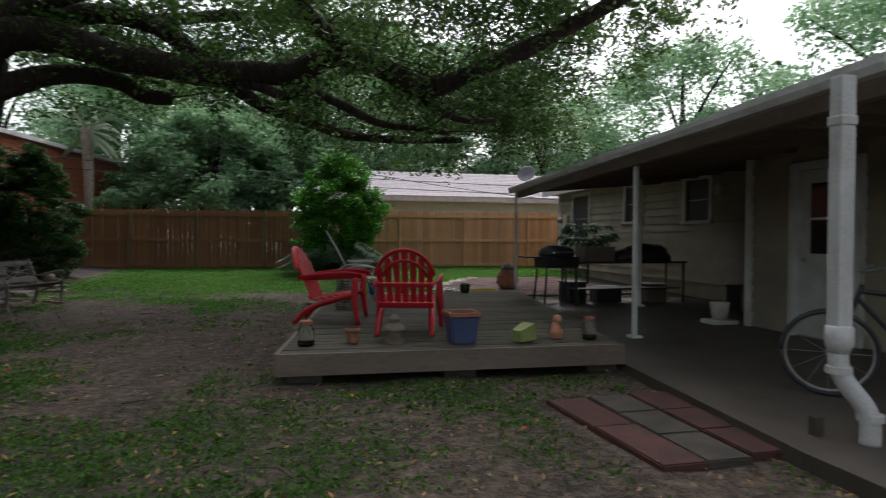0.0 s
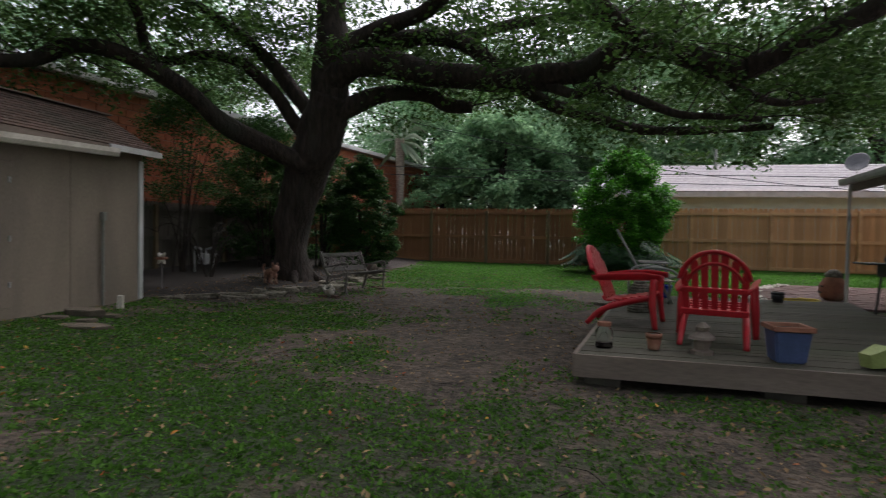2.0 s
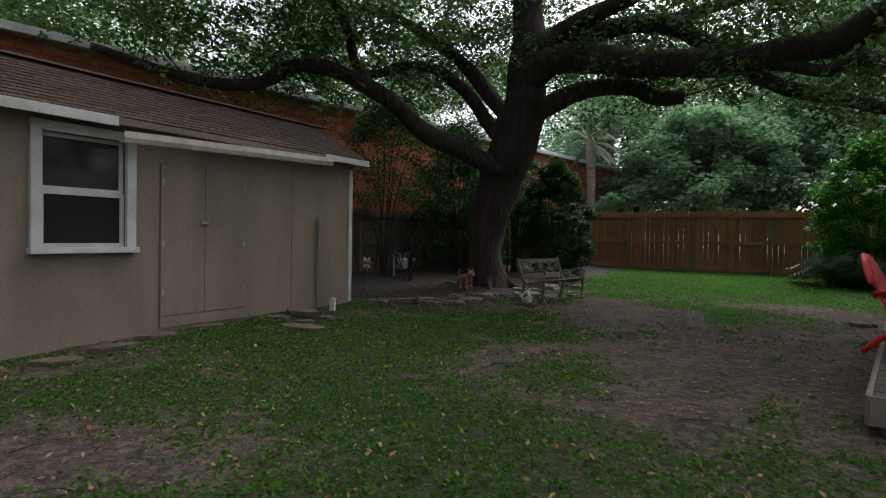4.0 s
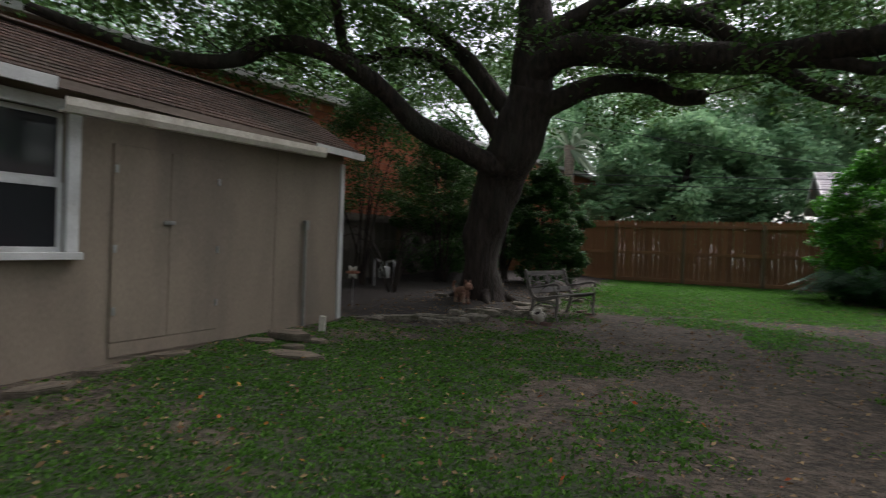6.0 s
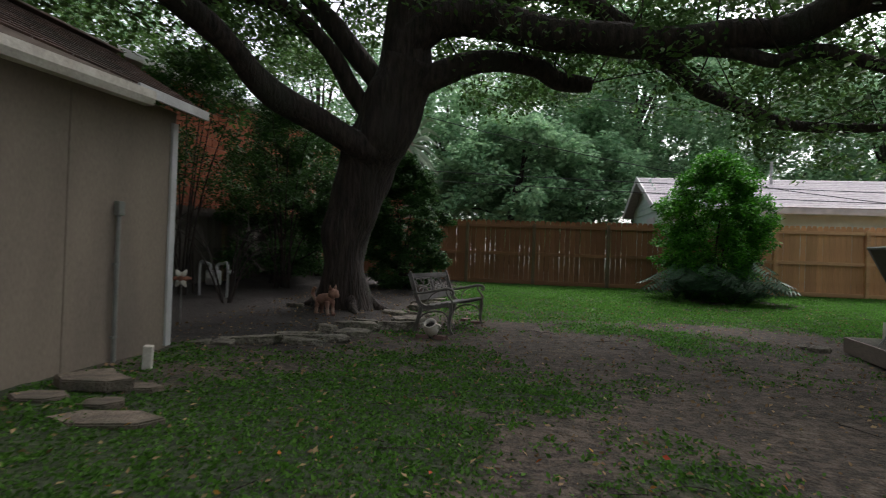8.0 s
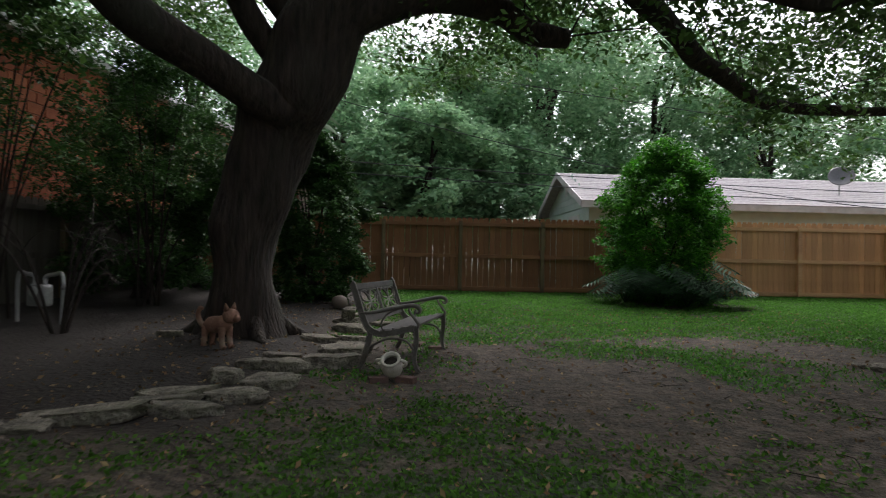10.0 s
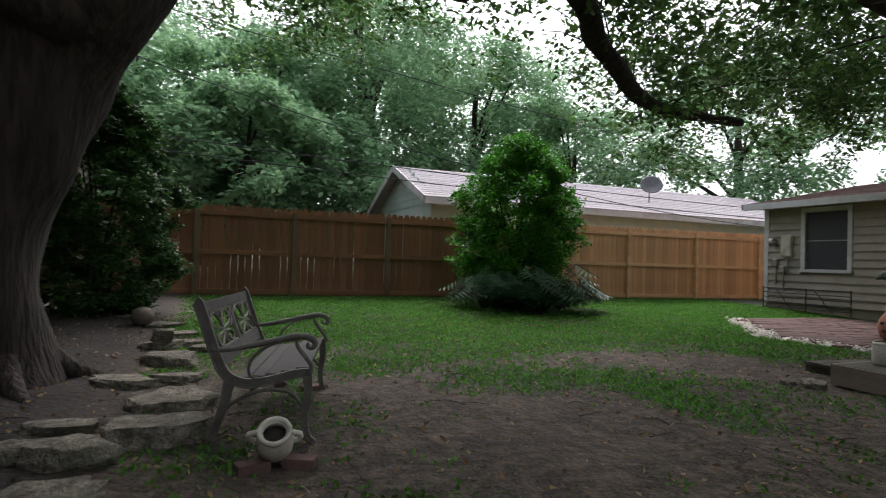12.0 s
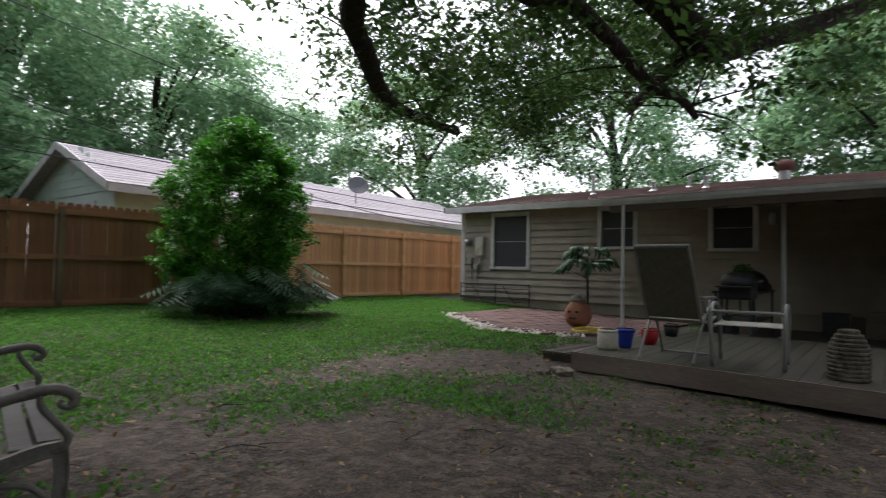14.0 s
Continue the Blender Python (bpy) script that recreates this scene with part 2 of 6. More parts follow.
def smooth_line(pts, steps=5):
    p = [Vector(q) for q in pts]
    p = [2 * p[0] - p[1], *p, 2 * p[-1] - p[-2]]
    out = []
    for i in range(1, len(p) - 2):
        for k in range(steps):
            t = k / steps
            out.append(0.5 * (2 * p[i] + (p[i + 1] - p[i - 1]) * t + (2 * p[i - 1] - 5 * p[i] + 4 * p[i + 1] - p[i + 2]) * t * t + (3 * p[i] - p[i - 1] - 3 * p[i + 1] + p[i + 2]) * t ** 3))
    return out + [p[-2]]


def tube(bm, pts, radii, seg=8, steps=5, lumps=0.0, flat=1.0):
    """A round bar along a smooth line, with its radius from end to end."""
    line = smooth_line(pts, steps) if steps > 1 else [Vector(q) for q in pts]
    rr = np.interp(np.linspace(0, 1, len(line)), np.linspace(0, 1, len(radii)), radii)
    side, rings = None, []
    for i, p in enumerate(line):
        ahead = (line[min(i + 1, len(line) - 1)] - line[max(i - 1, 0)]).normalized()
        if side is None:
            side = ahead.orthogonal().normalized()
        side = (side - ahead * side.dot(ahead)).normalized()
        up = ahead.cross(side)
        ring = []
        for k in range(seg):
            a = 2 * math.pi * k / seg
            d = side * math.cos(a) + up * math.sin(a) * flat
            r = rr[i] * (1 + (lumps * noise.noise((p + d * rr[i]) * 1.7) if lumps else 0))
            ring.append(bm.verts.new(p + d * r))
        rings.append(ring)
    for a, b in zip(rings, rings[1:]):
        for k in range(seg):
            bm.faces.new((a[k], a[(k + 1) % seg], b[(k + 1) % seg], b[k]))
    bm.faces.new(rings[0][::-1])
    bm.faces.new(rings[-1])


def bar(pts, r, seg=8, steps=5, flat=1.0):
    bm = bmesh.new()
    tube(bm, pts, r if isinstance(r, (list, tuple)) else [r, r], seg, steps, flat=flat)
    return bm


rng = np.random.default_rng(7)


def leaf_mesh(points, size, long=2.2, droop=0.3, spread=0.35):
    """Many folded leaves, one at each point, turned at random."""
    n = len(points)
    a = rng.uniform(0, 2 * np.pi, n)
    up = rng.normal(0, 0.45, n) - droop
    d = np.c_[np.cos(a), np.sin(a), up]
    d /= np.linalg.norm(d, axis=1)[:, None]
    s = np.cross(d, rng.normal(0, 0.6, (n, 3)) + [0, 0, 1])
    s /= np.linalg.norm(s, axis=1)[:, None]
    nrm = np.cross(s, d)
    L = (size * rng.uniform(1 - spread, 1 + spread, n))[:, None]
    W = L / long
    p = np.asarray(points)
    v = np.stack([p, p + d * L * 0.45 + s * W * 0.5 + nrm * W * 0.15, p + d * L, p + d * L * 0.45 - s * W * 0.5 + nrm * W * 0.15], 1).reshape(-1, 3)
    me = bpy.data.meshes.new("leaves")
    me.vertices.add(4 * n)
    me.vertices.foreach_set("co", v.ravel())
    i = np.arange(n)[:, None] * 4
    tri = np.concatenate([i + [0, 1, 2], i + [0, 2, 3]], 1).ravel()
    me.loops.add(6 * n)
    me.loops.foreach_set("vertex_index", tri.astype(np.int32))
    me.polygons.add(2 * n)
    me.polygons.foreach_set("loop_start", np.arange(0, 6 * n, 3, dtype=np.int32))
    me.update(calc_edges=True)
    return me


def clump_points(centres, radii, per):
    """Points gathered in uneven clumps."""
    out = []
    for (c, r) in zip(centres, radii):
        k = max(3, int(per * r * r))
        q = rng.normal(0, 1, (k, 3))
        q /= np.linalg.norm(q, axis=1)[:, None]
        q *= (rng.uniform(0, 1, k) ** 0.45)[:, None]
        out.append(np.asarray(c) + q * r * [1, 1, 0.7])
    return np.concatenate(out)


def ss(a, b, x):
    t = np.clip((x - a) / (b - a), 0, 1)
    return t * t * (3 - 2 * t)


def ground_z(x, y):
    x, y = np.asarray(x, float), np.asarray(y, float)
    yy = np.clip(y, 0, 20)
    return 0.00088 * yy ** 2 + 0.11 * ss(5.8, 7.6, -x) * ss(1, 6, y) - 0.02


def gz(x, y):
    return float(ground_z(x, y))


def blob(x, y, cx, cy, r):
    return np.exp(-((x - cx) ** 2 + (y - cy) ** 2) / (r * r))


def wobble(x, y, s, seed=0.0):
    return np.array([noise.noise((a * s + seed, b * s - seed, seed)) for a, b in zip(np.ravel(x), np.ravel(y))]).reshape(np.shape(x))


def lawn(x, y):
    """How much of the ground the grass covers, 0 to 1."""
    v = 0.3 + 0.8 * ss(11.8, 14.8, y + 0.2 * (x + 4)) * ss(-6.8, -5.2, x)
    v = v + 0.6 * blob(x, y, -3.6, 3.6, 1.9) + 0.7 * blob(x, y, -6.4, 5.8, 1.6) + 0.5 * blob(x, y, -2.0, 1.4, 1.5) + 0.3 * blob(x, y, -0.5, 4.3, 0.8) + 0.45 * blob(x, y, -4.9, 7.2, 1.4)
    v = v + 0.35 * blob(x, y, -2.2, 10.8, 0.9) + 0.3 * blob(x, y, -3.4, 12.3, 1.2) + 0.3 * blob(x, y, -6.2, 2.6, 1.0)
    v = v - 0.55 * blob(x, y, -1.8, 6.8, 2.0) - 0.45 * blob(x, y, -4.0, 10.0, 1.2) - 0.35 * blob(x, y, 0.4, 2.6, 1.1) - 0.6 * blob(x, y, -4.9, 2.6, 0.8) - 0.5 * blob(x, y, -0.9, 11.6, 1.0)
    v = v - 1.3 * ss(6.1, 6.8, -x) * ss(8.0, 8.8, y) - 0.8 * blob(x, y, -0.1, 17.2, 1.5)
    return np.clip(v + 0.62 * wobble(x, y, 1.1) + 0.42 * wobble(x, y, 3.4, 5.0) + 0.22 * wobble(x, y, 8.0, 9.0), 0, 1)


# ---- ground ----
def axis_steps(a, b, step, far):
    core = list(np.arange(a, b + 1e-6, step))
    return [-far, -far * 0.4, -120, -60, a - 12, a - 5, *core, b + 5, b + 12, 60, 120, far * 0.4, far]


gx, gy = axis_steps(-14, 9, 0.14, 900), axis_steps(-4, 21, 0.14, 900)
GX, GY = np.meshgrid(gx, gy)
inner = (GX > -14.1) & (GX < 9.1) & (GY > -4.1) & (GY < 21.1)
GZ = ground_z(GX, GY)
LW = np.full(GX.shape, 0.7)
LW[inner] = lawn(GX[inner], GY[inner])
GZ[inner] += 0.022 * wobble(GX[inner], GY[inner], 1.6, 2.0) + 0.014 * wobble(GX[inner], GY[inner], 5.5, 3.0) + 0.012 * LW[inner]
ground_me = bpy.data.meshes.new("ground")
nx, ny = len(gx), len(gy)
ids = np.arange(nx * ny).reshape(ny, nx)
quads = np.stack([ids[:-1, :-1], ids[:-1, 1:], ids[1:, 1:], ids[1:, :-1]], -1).reshape(-1, 4)
ground_me.from_pydata(np.c_[GX.ravel(), GY.ravel(), GZ.ravel()].tolist(), [], quads.tolist())
at = ground_me.attributes.new("cover", "FLOAT", "POINT")
at.data.foreach_set("value", LW.ravel().astype(np.float32))
bed = ground_me.attributes.new("bed", "FLOAT", "POINT")
bed.data.foreach_set("value", np.ravel(ss(6.0, 6.7, -GX) * ss(7.9, 8.6, GY) * (GY < 30)).astype(np.float32))
ground_me.polygons.foreach_set("use_smooth", [True] * len(ground_me.polygons))


def ground_material():
    m = bpy.data.materials.new("yard_ground")
    m.use_nodes = True
    n, l = m.node_tree.nodes, m.node_tree.links
    b = n["Principled BSDF"]
    b.inputs["Roughness"].default_value = 0.95
    tc = n.new("ShaderNodeTexCoord")

    def tex(s, d=6):
        t = n.new("ShaderNodeTexNoise")
        t.inputs["Scale"].default_value, t.inputs["Detail"].default_value = s, d
        l.new(tc.outputs["Object"], t.inputs["Vector"])
        return t.outputs["Fac"]

    def ramp(src, rows):
        r = n.new("ShaderNodeValToRGB")
        while len(r.color_ramp.elements) < len(rows):
            r.color_ramp.elements.new(0.5)
        for e, (p, c) in zip(r.color_ramp.elements, rows):
            e.position, e.color = p, (*c, 1)
        l.new(src, r.inputs[0])
        return r.outputs[0]

    def mix(f, a, c):
        x = n.new("ShaderNodeMix")
        x.data_type = "RGBA"
        l.new(f, x.inputs[0])
        l.new(a, x.inputs[6])
        l.new(c, x.inputs[7])
        return x.outputs[2]

    dirt = ramp(tex(2.2), [(0.36, (0.018, 0.012, 0.008)), (0.5, (0.05, 0.036, 0.024)), (0.64, (0.12, 0.09, 0.063))])
    speck = ramp(tex(55, 3), [(0.36, (0.01, 0.007, 0.005)), (0.47, (0.052, 0.038, 0.027)), (0.68, (0.19, 0.148, 0.108))])
    half = n.new("ShaderNodeValue")
    half.outputs[0].default_value = 0.52
    dirt = mix(half.outputs[0], dirt, speck)
    # This noise puts the light and dark of lumpy soil into the colour.
    clod_shade = ramp(tex(11, 9), [(0.43, (0.009, 0.006, 0.004)), (0.5, (0.044, 0.032, 0.022)), (0.6, (0.14, 0.108, 0.08))])
    third = n.new("ShaderNodeValue")
    third.outputs[0].default_value = 0.4
    dirt = mix(third.outputs[0], dirt, clod_shade)
    # Ground under grass is darkened: shade between the blades put into its colour.
    green = ramp(tex(30, 4), [(0.35, (0.009, 0.014, 0.005)), (0.55, (0.024, 0.04, 0.01)), (0.8, (0.05, 0.055, 0.02))])
    mulch = ramp(tex(40, 4), [(0.35, (0.007, 0.005, 0.004)), (0.6, (0.024, 0.017, 0.012)), (0.8, (0.075, 0.052, 0.036))])
    ac, ab = n.new("ShaderNodeAttribute"), n.new("ShaderNodeAttribute")
    ac.attribute_name, ab.attribute_name = "cover", "bed"
    add = n.new("ShaderNodeMath")
    add.operation = "MULTIPLY_ADD"
    l.new(tex(9, 5), add.inputs[0])
    add.inputs[1].default_value = 1.1
    l.new(ac.outputs["Fac"], add.inputs[2])
    mr = n.new("ShaderNodeMapRange")
    mr.inputs[1].default_value, mr.inputs[2].default_value = 0.85, 1.3
    l.new(add.outputs[0], mr.inputs[0])
    c = mix(mr.outputs[0], dirt, green)
    c = mix(ab.outputs["Fac"], c, mulch)
    l.new(c, b.inputs["Base Color"])
    bp = n.new("ShaderNodeBump")
    bp.inputs["Strength"].default_value, bp.inputs["Distance"].default_value = 1.0, 0.035
    l.new(tex(24, 8), bp.inputs["Height"])
    l.new(bp.outputs[0], b.inputs["Normal"])
    return m


ground_me.materials.append(ground_material())
tagged(new("ground", ground_me), "bare earth yard with patchy green lawn", "ground", kind="structure")


# ---- walls with openings ----
def wall_boxes(bm, u0, u1, z0, z1, holes, place):
    """Fills a wall from u0 to u1 round its holes (a, b, low, high). place(u, z, du, dz) adds one block."""
    us = sorted({u0, u1, *[h[0] for h in holes], *[h[1] for h in holes]})
    us = [u for u in us if u0 <= u <= u1]
    for a, b in zip(us, us[1:]):
        cuts = sorted((h[2], h[3]) for h in holes if h[0] < (a + b) / 2 < h[1])
        low = z0
        for c0, c1 in cuts:
            if c0 > low:
                place((a + b) / 2, (low + c0) / 2, b - a, c0 - low)
            low = c1
        if z1 > low:
            place((a + b) / 2, (low + z1) / 2, b - a, z1 - low)


def prism(bm, poly, z0, z1):
    low = [bm.verts.new((x, y, z0)) for x, y in poly]
    high = [bm.verts.new((x, y, z1)) for x, y in poly]
    bm.faces.new(low[::-1])
    bm.faces.new(high)
    k = len(poly)
    for i in range(k):
        bm.faces.new((low[i], low[(i + 1) % k], high[(i + 1) % k], high[i]))


def roof_sheet(name, a, b, c, d, thick, material, parent, label=""):
    """A sloping slab with its four upper corners."""
    bm = bmesh.new()
    up = [bm.verts.new(p) for p in (a, b, c, d)]
    lo = [bm.verts.new((p[0], p[1], p[2] - thick)) for p in (a, b, c, d)]
    bm.faces.new(up)
    bm.faces.new(lo[::-1])
    for i in range(4):
        bm.faces.new((up[i], lo[i], lo[(i + 1) % 4], up[(i + 1) % 4]))
    return part(name, bm, material, parent, label)


def shingle_rows(parent, a, b, c, d, rows, material, tabs=0, lift=0.012):
    """Courses of shingles from the eave a-b up to the ridge d-c, each a little proud of the one above; with tabs, each course is cut into that many."""
    a, b, c, d = (Vector(p) for p in (a, b, c, d))
    nrm = (b - a).cross(d - a).normalized()
    if nrm.z < 0:
        nrm = -nrm
    for i in range(rows):
        s0, s1 = i / rows, (i + 1.04) / rows
        k = max(tabs, 1)
        for j in range(k):
            off = (0.5 / k if i % 2 and k > 1 else 0)
            t0, t1 = max(0, j / k - off + 0.0015), min(1, (j + 1) / k - off)
            if j == k - 1:
                t1 = 1
            def at_(t, s, h):
                return (a.lerp(b, t)).lerp(d.lerp(c, t), min(s, 1)) + nrm * h
            bm = bmesh.new()
            v = [bm.verts.new(p) for p in (at_(t0, s0, lift), at_(t1, s0, lift), at_(t1, s1, 0.003), at_(t0, s1, 0.003), at_(t0, s0, -0.01), at_(t1, s0, -0.01))]
            bm.faces.new((v[0], v[1], v[2], v[3]))
            bm.faces.new((v[4], v[5], v[1], v[0]))
            part("shingle_course" if k == 1 else "shingle", bm, material, parent)


def window(name, x, y0, y1, z0, z1, face, parent_label, frame=0.11, screen=True, mid=True, blind=False):
    """A sash window in a wall that runs along y; face is the side it looks to (-1 or 1 along x)."""
    w = thing(name, parent_label, "window", x, 0, 0, kind="structure")
    f = face
    cy, cz, wy, wz = (y0 + y1) / 2, (z0 + z1) / 2, y1 - y0, z1 - z0
    for nm, yy, zz, sy, sz in (("casing", y0 - frame / 2, cz, frame, wz), ("casing", y1 + frame / 2, cz, frame, wz), ("head_casing", cy, z1 + frame / 2, wy + 2 * frame, frame)):
        part(nm, cube(f * 0.03, yy, zz, 0.05, sy, sz, 0.006), M["white"], w)
    part("window_sill", cube(f * 0.045, cy, z0 - 0.03, 0.11, wy + 2 * frame + 0.03, 0.06, 0.006), M["white"], w)
    for k, (lo, hi) in enumerate(((z0, cz), (cz, z1))):
        dx = -f * (0.05 if k else 0.03)
        bm = bmesh.new()
        for yy, sy in ((y0 + 0.02, 0.04), (y1 - 0.02, 0.04)):
            box(bm, dx, yy, (lo + hi) / 2, 0.03, sy, hi - lo)
        for zz in (lo + 0.02, hi - 0.02):
            box(bm, dx, cy, zz, 0.03, wy - 0.08, 0.04)
        s = part("sash", bm, M["white"], w)
        part("pane", cube(dx - f * 0.005, cy, (lo + hi) / 2, 0.006, wy - 0.07, hi - lo - 0.07), M["glass"], s)
    if screen:
        part("insect_screen", cube(-f * 0.01, cy, cz - wz * 0.0, 0.004, wy - 0.03, wz - 0.03), M["screen"], w)
        part("screen_bar", cube(f * 0.0, cy, cz, 0.018, wy - 0.03, 0.022), M["metal"], w)
    return w


# ---- the house with its porch ----
HX, HY0, HY1, HB, HT = 6.93, 7.1, 17.46, 0.40, 2.72
WIN = [(15.45, 16.42, 1.2, 2.52), (12.72, 13.46, 1.7, 2.55), (10.3, 11.04, 1.65, 2.5)]
house = thing("house", "single-storey house with cream lap siding and brown shingle roof", "house", kind="structure")
bm = bmesh.new()
wall_boxes(bm, HY0, HY1, 0.0, HT, WIN, lambda u, z, du, dz: box(bm, HX + 0.09, u, z, 0.14, du, dz))
box(bm, 10.5, HY1 - 0.07, 1.35, 7.0, 0.14, 2.7)
part("wall", bm, M["siding"], house)
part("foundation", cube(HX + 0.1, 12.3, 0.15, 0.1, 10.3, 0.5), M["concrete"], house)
bump = bmesh.new()
BX = 5.12
wall_boxes(bump, -3.0, 7.1, 0.05, 2.5, [(5.45, 6.3, 0.1, 2.12)], lambda u, z, du, dz: box(bump, BX + 0.08, u, z, 0.14, du, dz))
box(bump, 6.05, 7.03, 1.3, 1.78, 0.14, 2.5)
part("porch_room_wall", bump, M["siding"], house)
part("room_wall", cube(9.0, 1.0, 1.4, 0.14, 8.2, 2.8), M["siding"], house)
room = bmesh.new()
box(room, HX + 1.5, 12.3, 1.4, 0.1, 10.2, 2.7)
part("inner_wall", room, M["shed"], house)
roofA = roof_sheet("roof", (HX - 0.45, -3, HT + 0.03), (HX - 0.45, HY1 + 0.35, HT + 0.03), (11.0, HY1 + 0.35, 3.62), (11.0, -3, 3.62), 0.1, M["fascia"], house)
roofB = roof_sheet("roof", (11.0, -3, 3.62), (11.0, HY1 + 0.35, 3.62), (15.5, HY1 + 0.35, 2.7), (15.5, -3, 2.7), 0.1, M["shingle_red"], house)
part("soffit", cube(HX - 0.22, 12.3, HT - 0.06, 0.44, 10.6, 0.02), M["white"], house)
part("fascia_board", cube(HX - 0.46, 12.3, HT - 0.03, 0.03, 10.9, 0.15, 0.004), M["white"], house)
part("corner_board", cube(HX - 0.0, HY1 - 0.03, 1.55, 0.1, 0.12, 2.3, 0.006), M["white"], house)
part("corner_board", cube(BX - 0.01, 7.08, 1.28, 0.1, 0.1, 2.4, 0.006), M["white"], house)
for k, (a, b, lo, hi) in enumerate(WIN):
    window("window_%d" % (k + 1), HX, a, b, lo, hi, -1, "white-framed sash window with dark insect screen", frame=0.1)
door = thing("door_1", "cream back door with a dark glass pane", "door", BX, 0, 0, kind="structure")
for yy in (5.42, 6.33):
    part("door_jamb", cube(-0.02, yy, 1.1, 0.1, 0.08, 2.06, 0.006), M["white"], door)
part("door_head", cube(-0.02, 5.875, 2.16, 0.1, 0.99, 0.09, 0.006), M["white"], door)
leaf = bmesh.new()
wall_boxes(leaf, 5.46, 6.29, 0.1, 2.11, [(5.6, 6.15, 1.1, 1.95)], lambda u, z, du, dz: box(leaf, 0.05, u, z, 0.045, du, dz))
leaf_ob = part("door_leaf", leaf, M["white"], door)
part("pane", cube(0.05, 5.875, 1.52, 0.01, 0.56, 0.86), M["glass"], leaf_ob)
part("muntin", cube(0.04, 5.875, 1.52, 0.025, 0.55, 0.03), M["white"], leaf_ob)
knob = lathe([(0.0, 0), (0.025, 0.005), (0.03, 0.03), (0.02, 0.05), (0.0, 0.055)], 12, False)
kn = part("door_knob", knob, M["metal"], leaf_ob)
kn.matrix_basis = pose(0.02, 6.2, 1.02, 0, -90, 0)

# porch
EX0, EX1, EZ, EY0, EY1 = 2.53, 3.4, 2.29, 2.95, 11.9
porch = thing("porch_roof", "low porch roof with metal gutter on thin white posts", "porch roof", kind="structure")
roof_sheet("porch_deck", (EX0, EY0, EZ + 0.06), (EX1, EY1, EZ + 0.06), (HX - 0.42, EY1, HT - 0.04), (HX - 0.42, EY0, HT - 0.04), 0.07, M["fascia"], porch)
roof_sheet("roll_roofing", (EX0 + 0.02, EY0 + 0.02, EZ + 0.075), (EX1 + 0.02, EY1 - 0.02, EZ + 0.075), (HX - 0.42, EY1 - 0.02, HT - 0.025), (HX - 0.42, EY0 + 0.02, HT - 0.025), 0.012, M["shingle_grey"], porch)
for k in range(14):
    y = EY0 + 0.3 + k * 0.62
    x0 = EX0 + (EX1 - EX0) * (y - EY0) / (EY1 - EY0) + 0.05
    bm = bmesh.new()
    L = Vector((HX - 0.45 - x0, 0, HT - EZ - 0.16))
    box(bm, 0, 0, 0, L.length, 0.045, 0.1, Matrix.Translation((x0 + L.x / 2, y, EZ - 0.06 + L.z / 2)) @ Matrix.Rotation(-math.atan2(L.z, L.x), 4, "Y"))
    part("rafter", bm, M["fascia"], porch)
bm = bmesh.new()
prof = [(0.0, 0.0), (-0.09, 0.0), (-0.11, 0.05), (-0.11, 0.1), (-0.1, 0.1), (-0.1, 0.055), (-0.085, 0.012), (0.0, 0.012)]
for (x, y) in ((EX0, EY0 - 0.05), (EX1, EY1 + 0.05)):
    for px, pz in prof:
        bm.verts.new((x + px, y, EZ - 0.06 + pz))
bm.verts.ensure_lookup_table()
k = len(prof)
for i in range(k):
    bm.faces.new((bm.verts[i], bm.verts[(i + 1) % k], bm.verts[k + (i + 1) % k], bm.verts[k + i]))
bm.faces.new(bm.verts[:k])
bm.faces.new(bm.verts[k:])
part("gutter", bm, M["white"], porch)
part("beam", cube(0, 0, 0, 0.09, EY1 - EY0, 0.14, 0.005, Matrix.Translation(((EX0 + EX1) / 2 + 0.1, (EY0 + EY1) / 2, EZ - 0.09)) @ Matrix.Rotation(-math.atan2(EX1 - EX0, EY1 - EY0), 4, "Z")), M["fascia"], porch)
for x, y, r in ((3.02, 6.5, 0.035), (3.35, 11.6, 0.028), (4.9, 9.5, 0.035)):
    part("post", bar([(x, y, 0.08), (x, y, EZ - 0.03 + max(0, (x - 3.4) * 0.12))], r, 12, 1), M["white"], porch)
    part("post_foot", cube(x, y, 0.1 if y < 11 else gz(x, y) + 0.02, 0.14, 0.14, 0.03, 0.005), M["white"], porch)
spout = thing("downspout", "white square downspout with round plastic elbows at its foot", "downspout", 2.262, 3.02, 0, kind="structure")
part("pipe", cube(0, 0, 1.475, 0.105, 0.085, 1.47, 0.01), M["white"], spout)
part("collar", cube(0, 0, 1.95, 0.118, 0.098, 0.06, 0.01), M["white"], spout)
part("round_adapter", lathe([(0.055, 0.6), (0.075, 0.66), (0.075, 0.75), (0.06, 0.76)], 20), M["white"], spout, smooth=True)
part("elbow", bar([(0, 0, 0.66), (0, 0, 0.52), (0.03, -0.03, 0.42), (0.1, -0.08, 0.3), (0.12, -0.1, 0.2), (0.12, -0.1, 0.08)], 0.054, 18), M["white"], spout, smooth=True)
for z in (0.5, 0.24):
    part("ring", bar([(0.0 if z > 0.4 else 0.125, 0.0 if z > 0.4 else -0.095, z - 0.02), (0.0 if z > 0.4 else 0.125, 0.0 if z > 0.4 else -0.095, z + 0.02)], 0.07, 18, 1), M["white"], spout)
part("foot_block", cube(-0.05, 0.1, 0.14, 0.06, 0.06, 0.12, 0.006), M["concrete"], spout)
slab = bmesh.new()
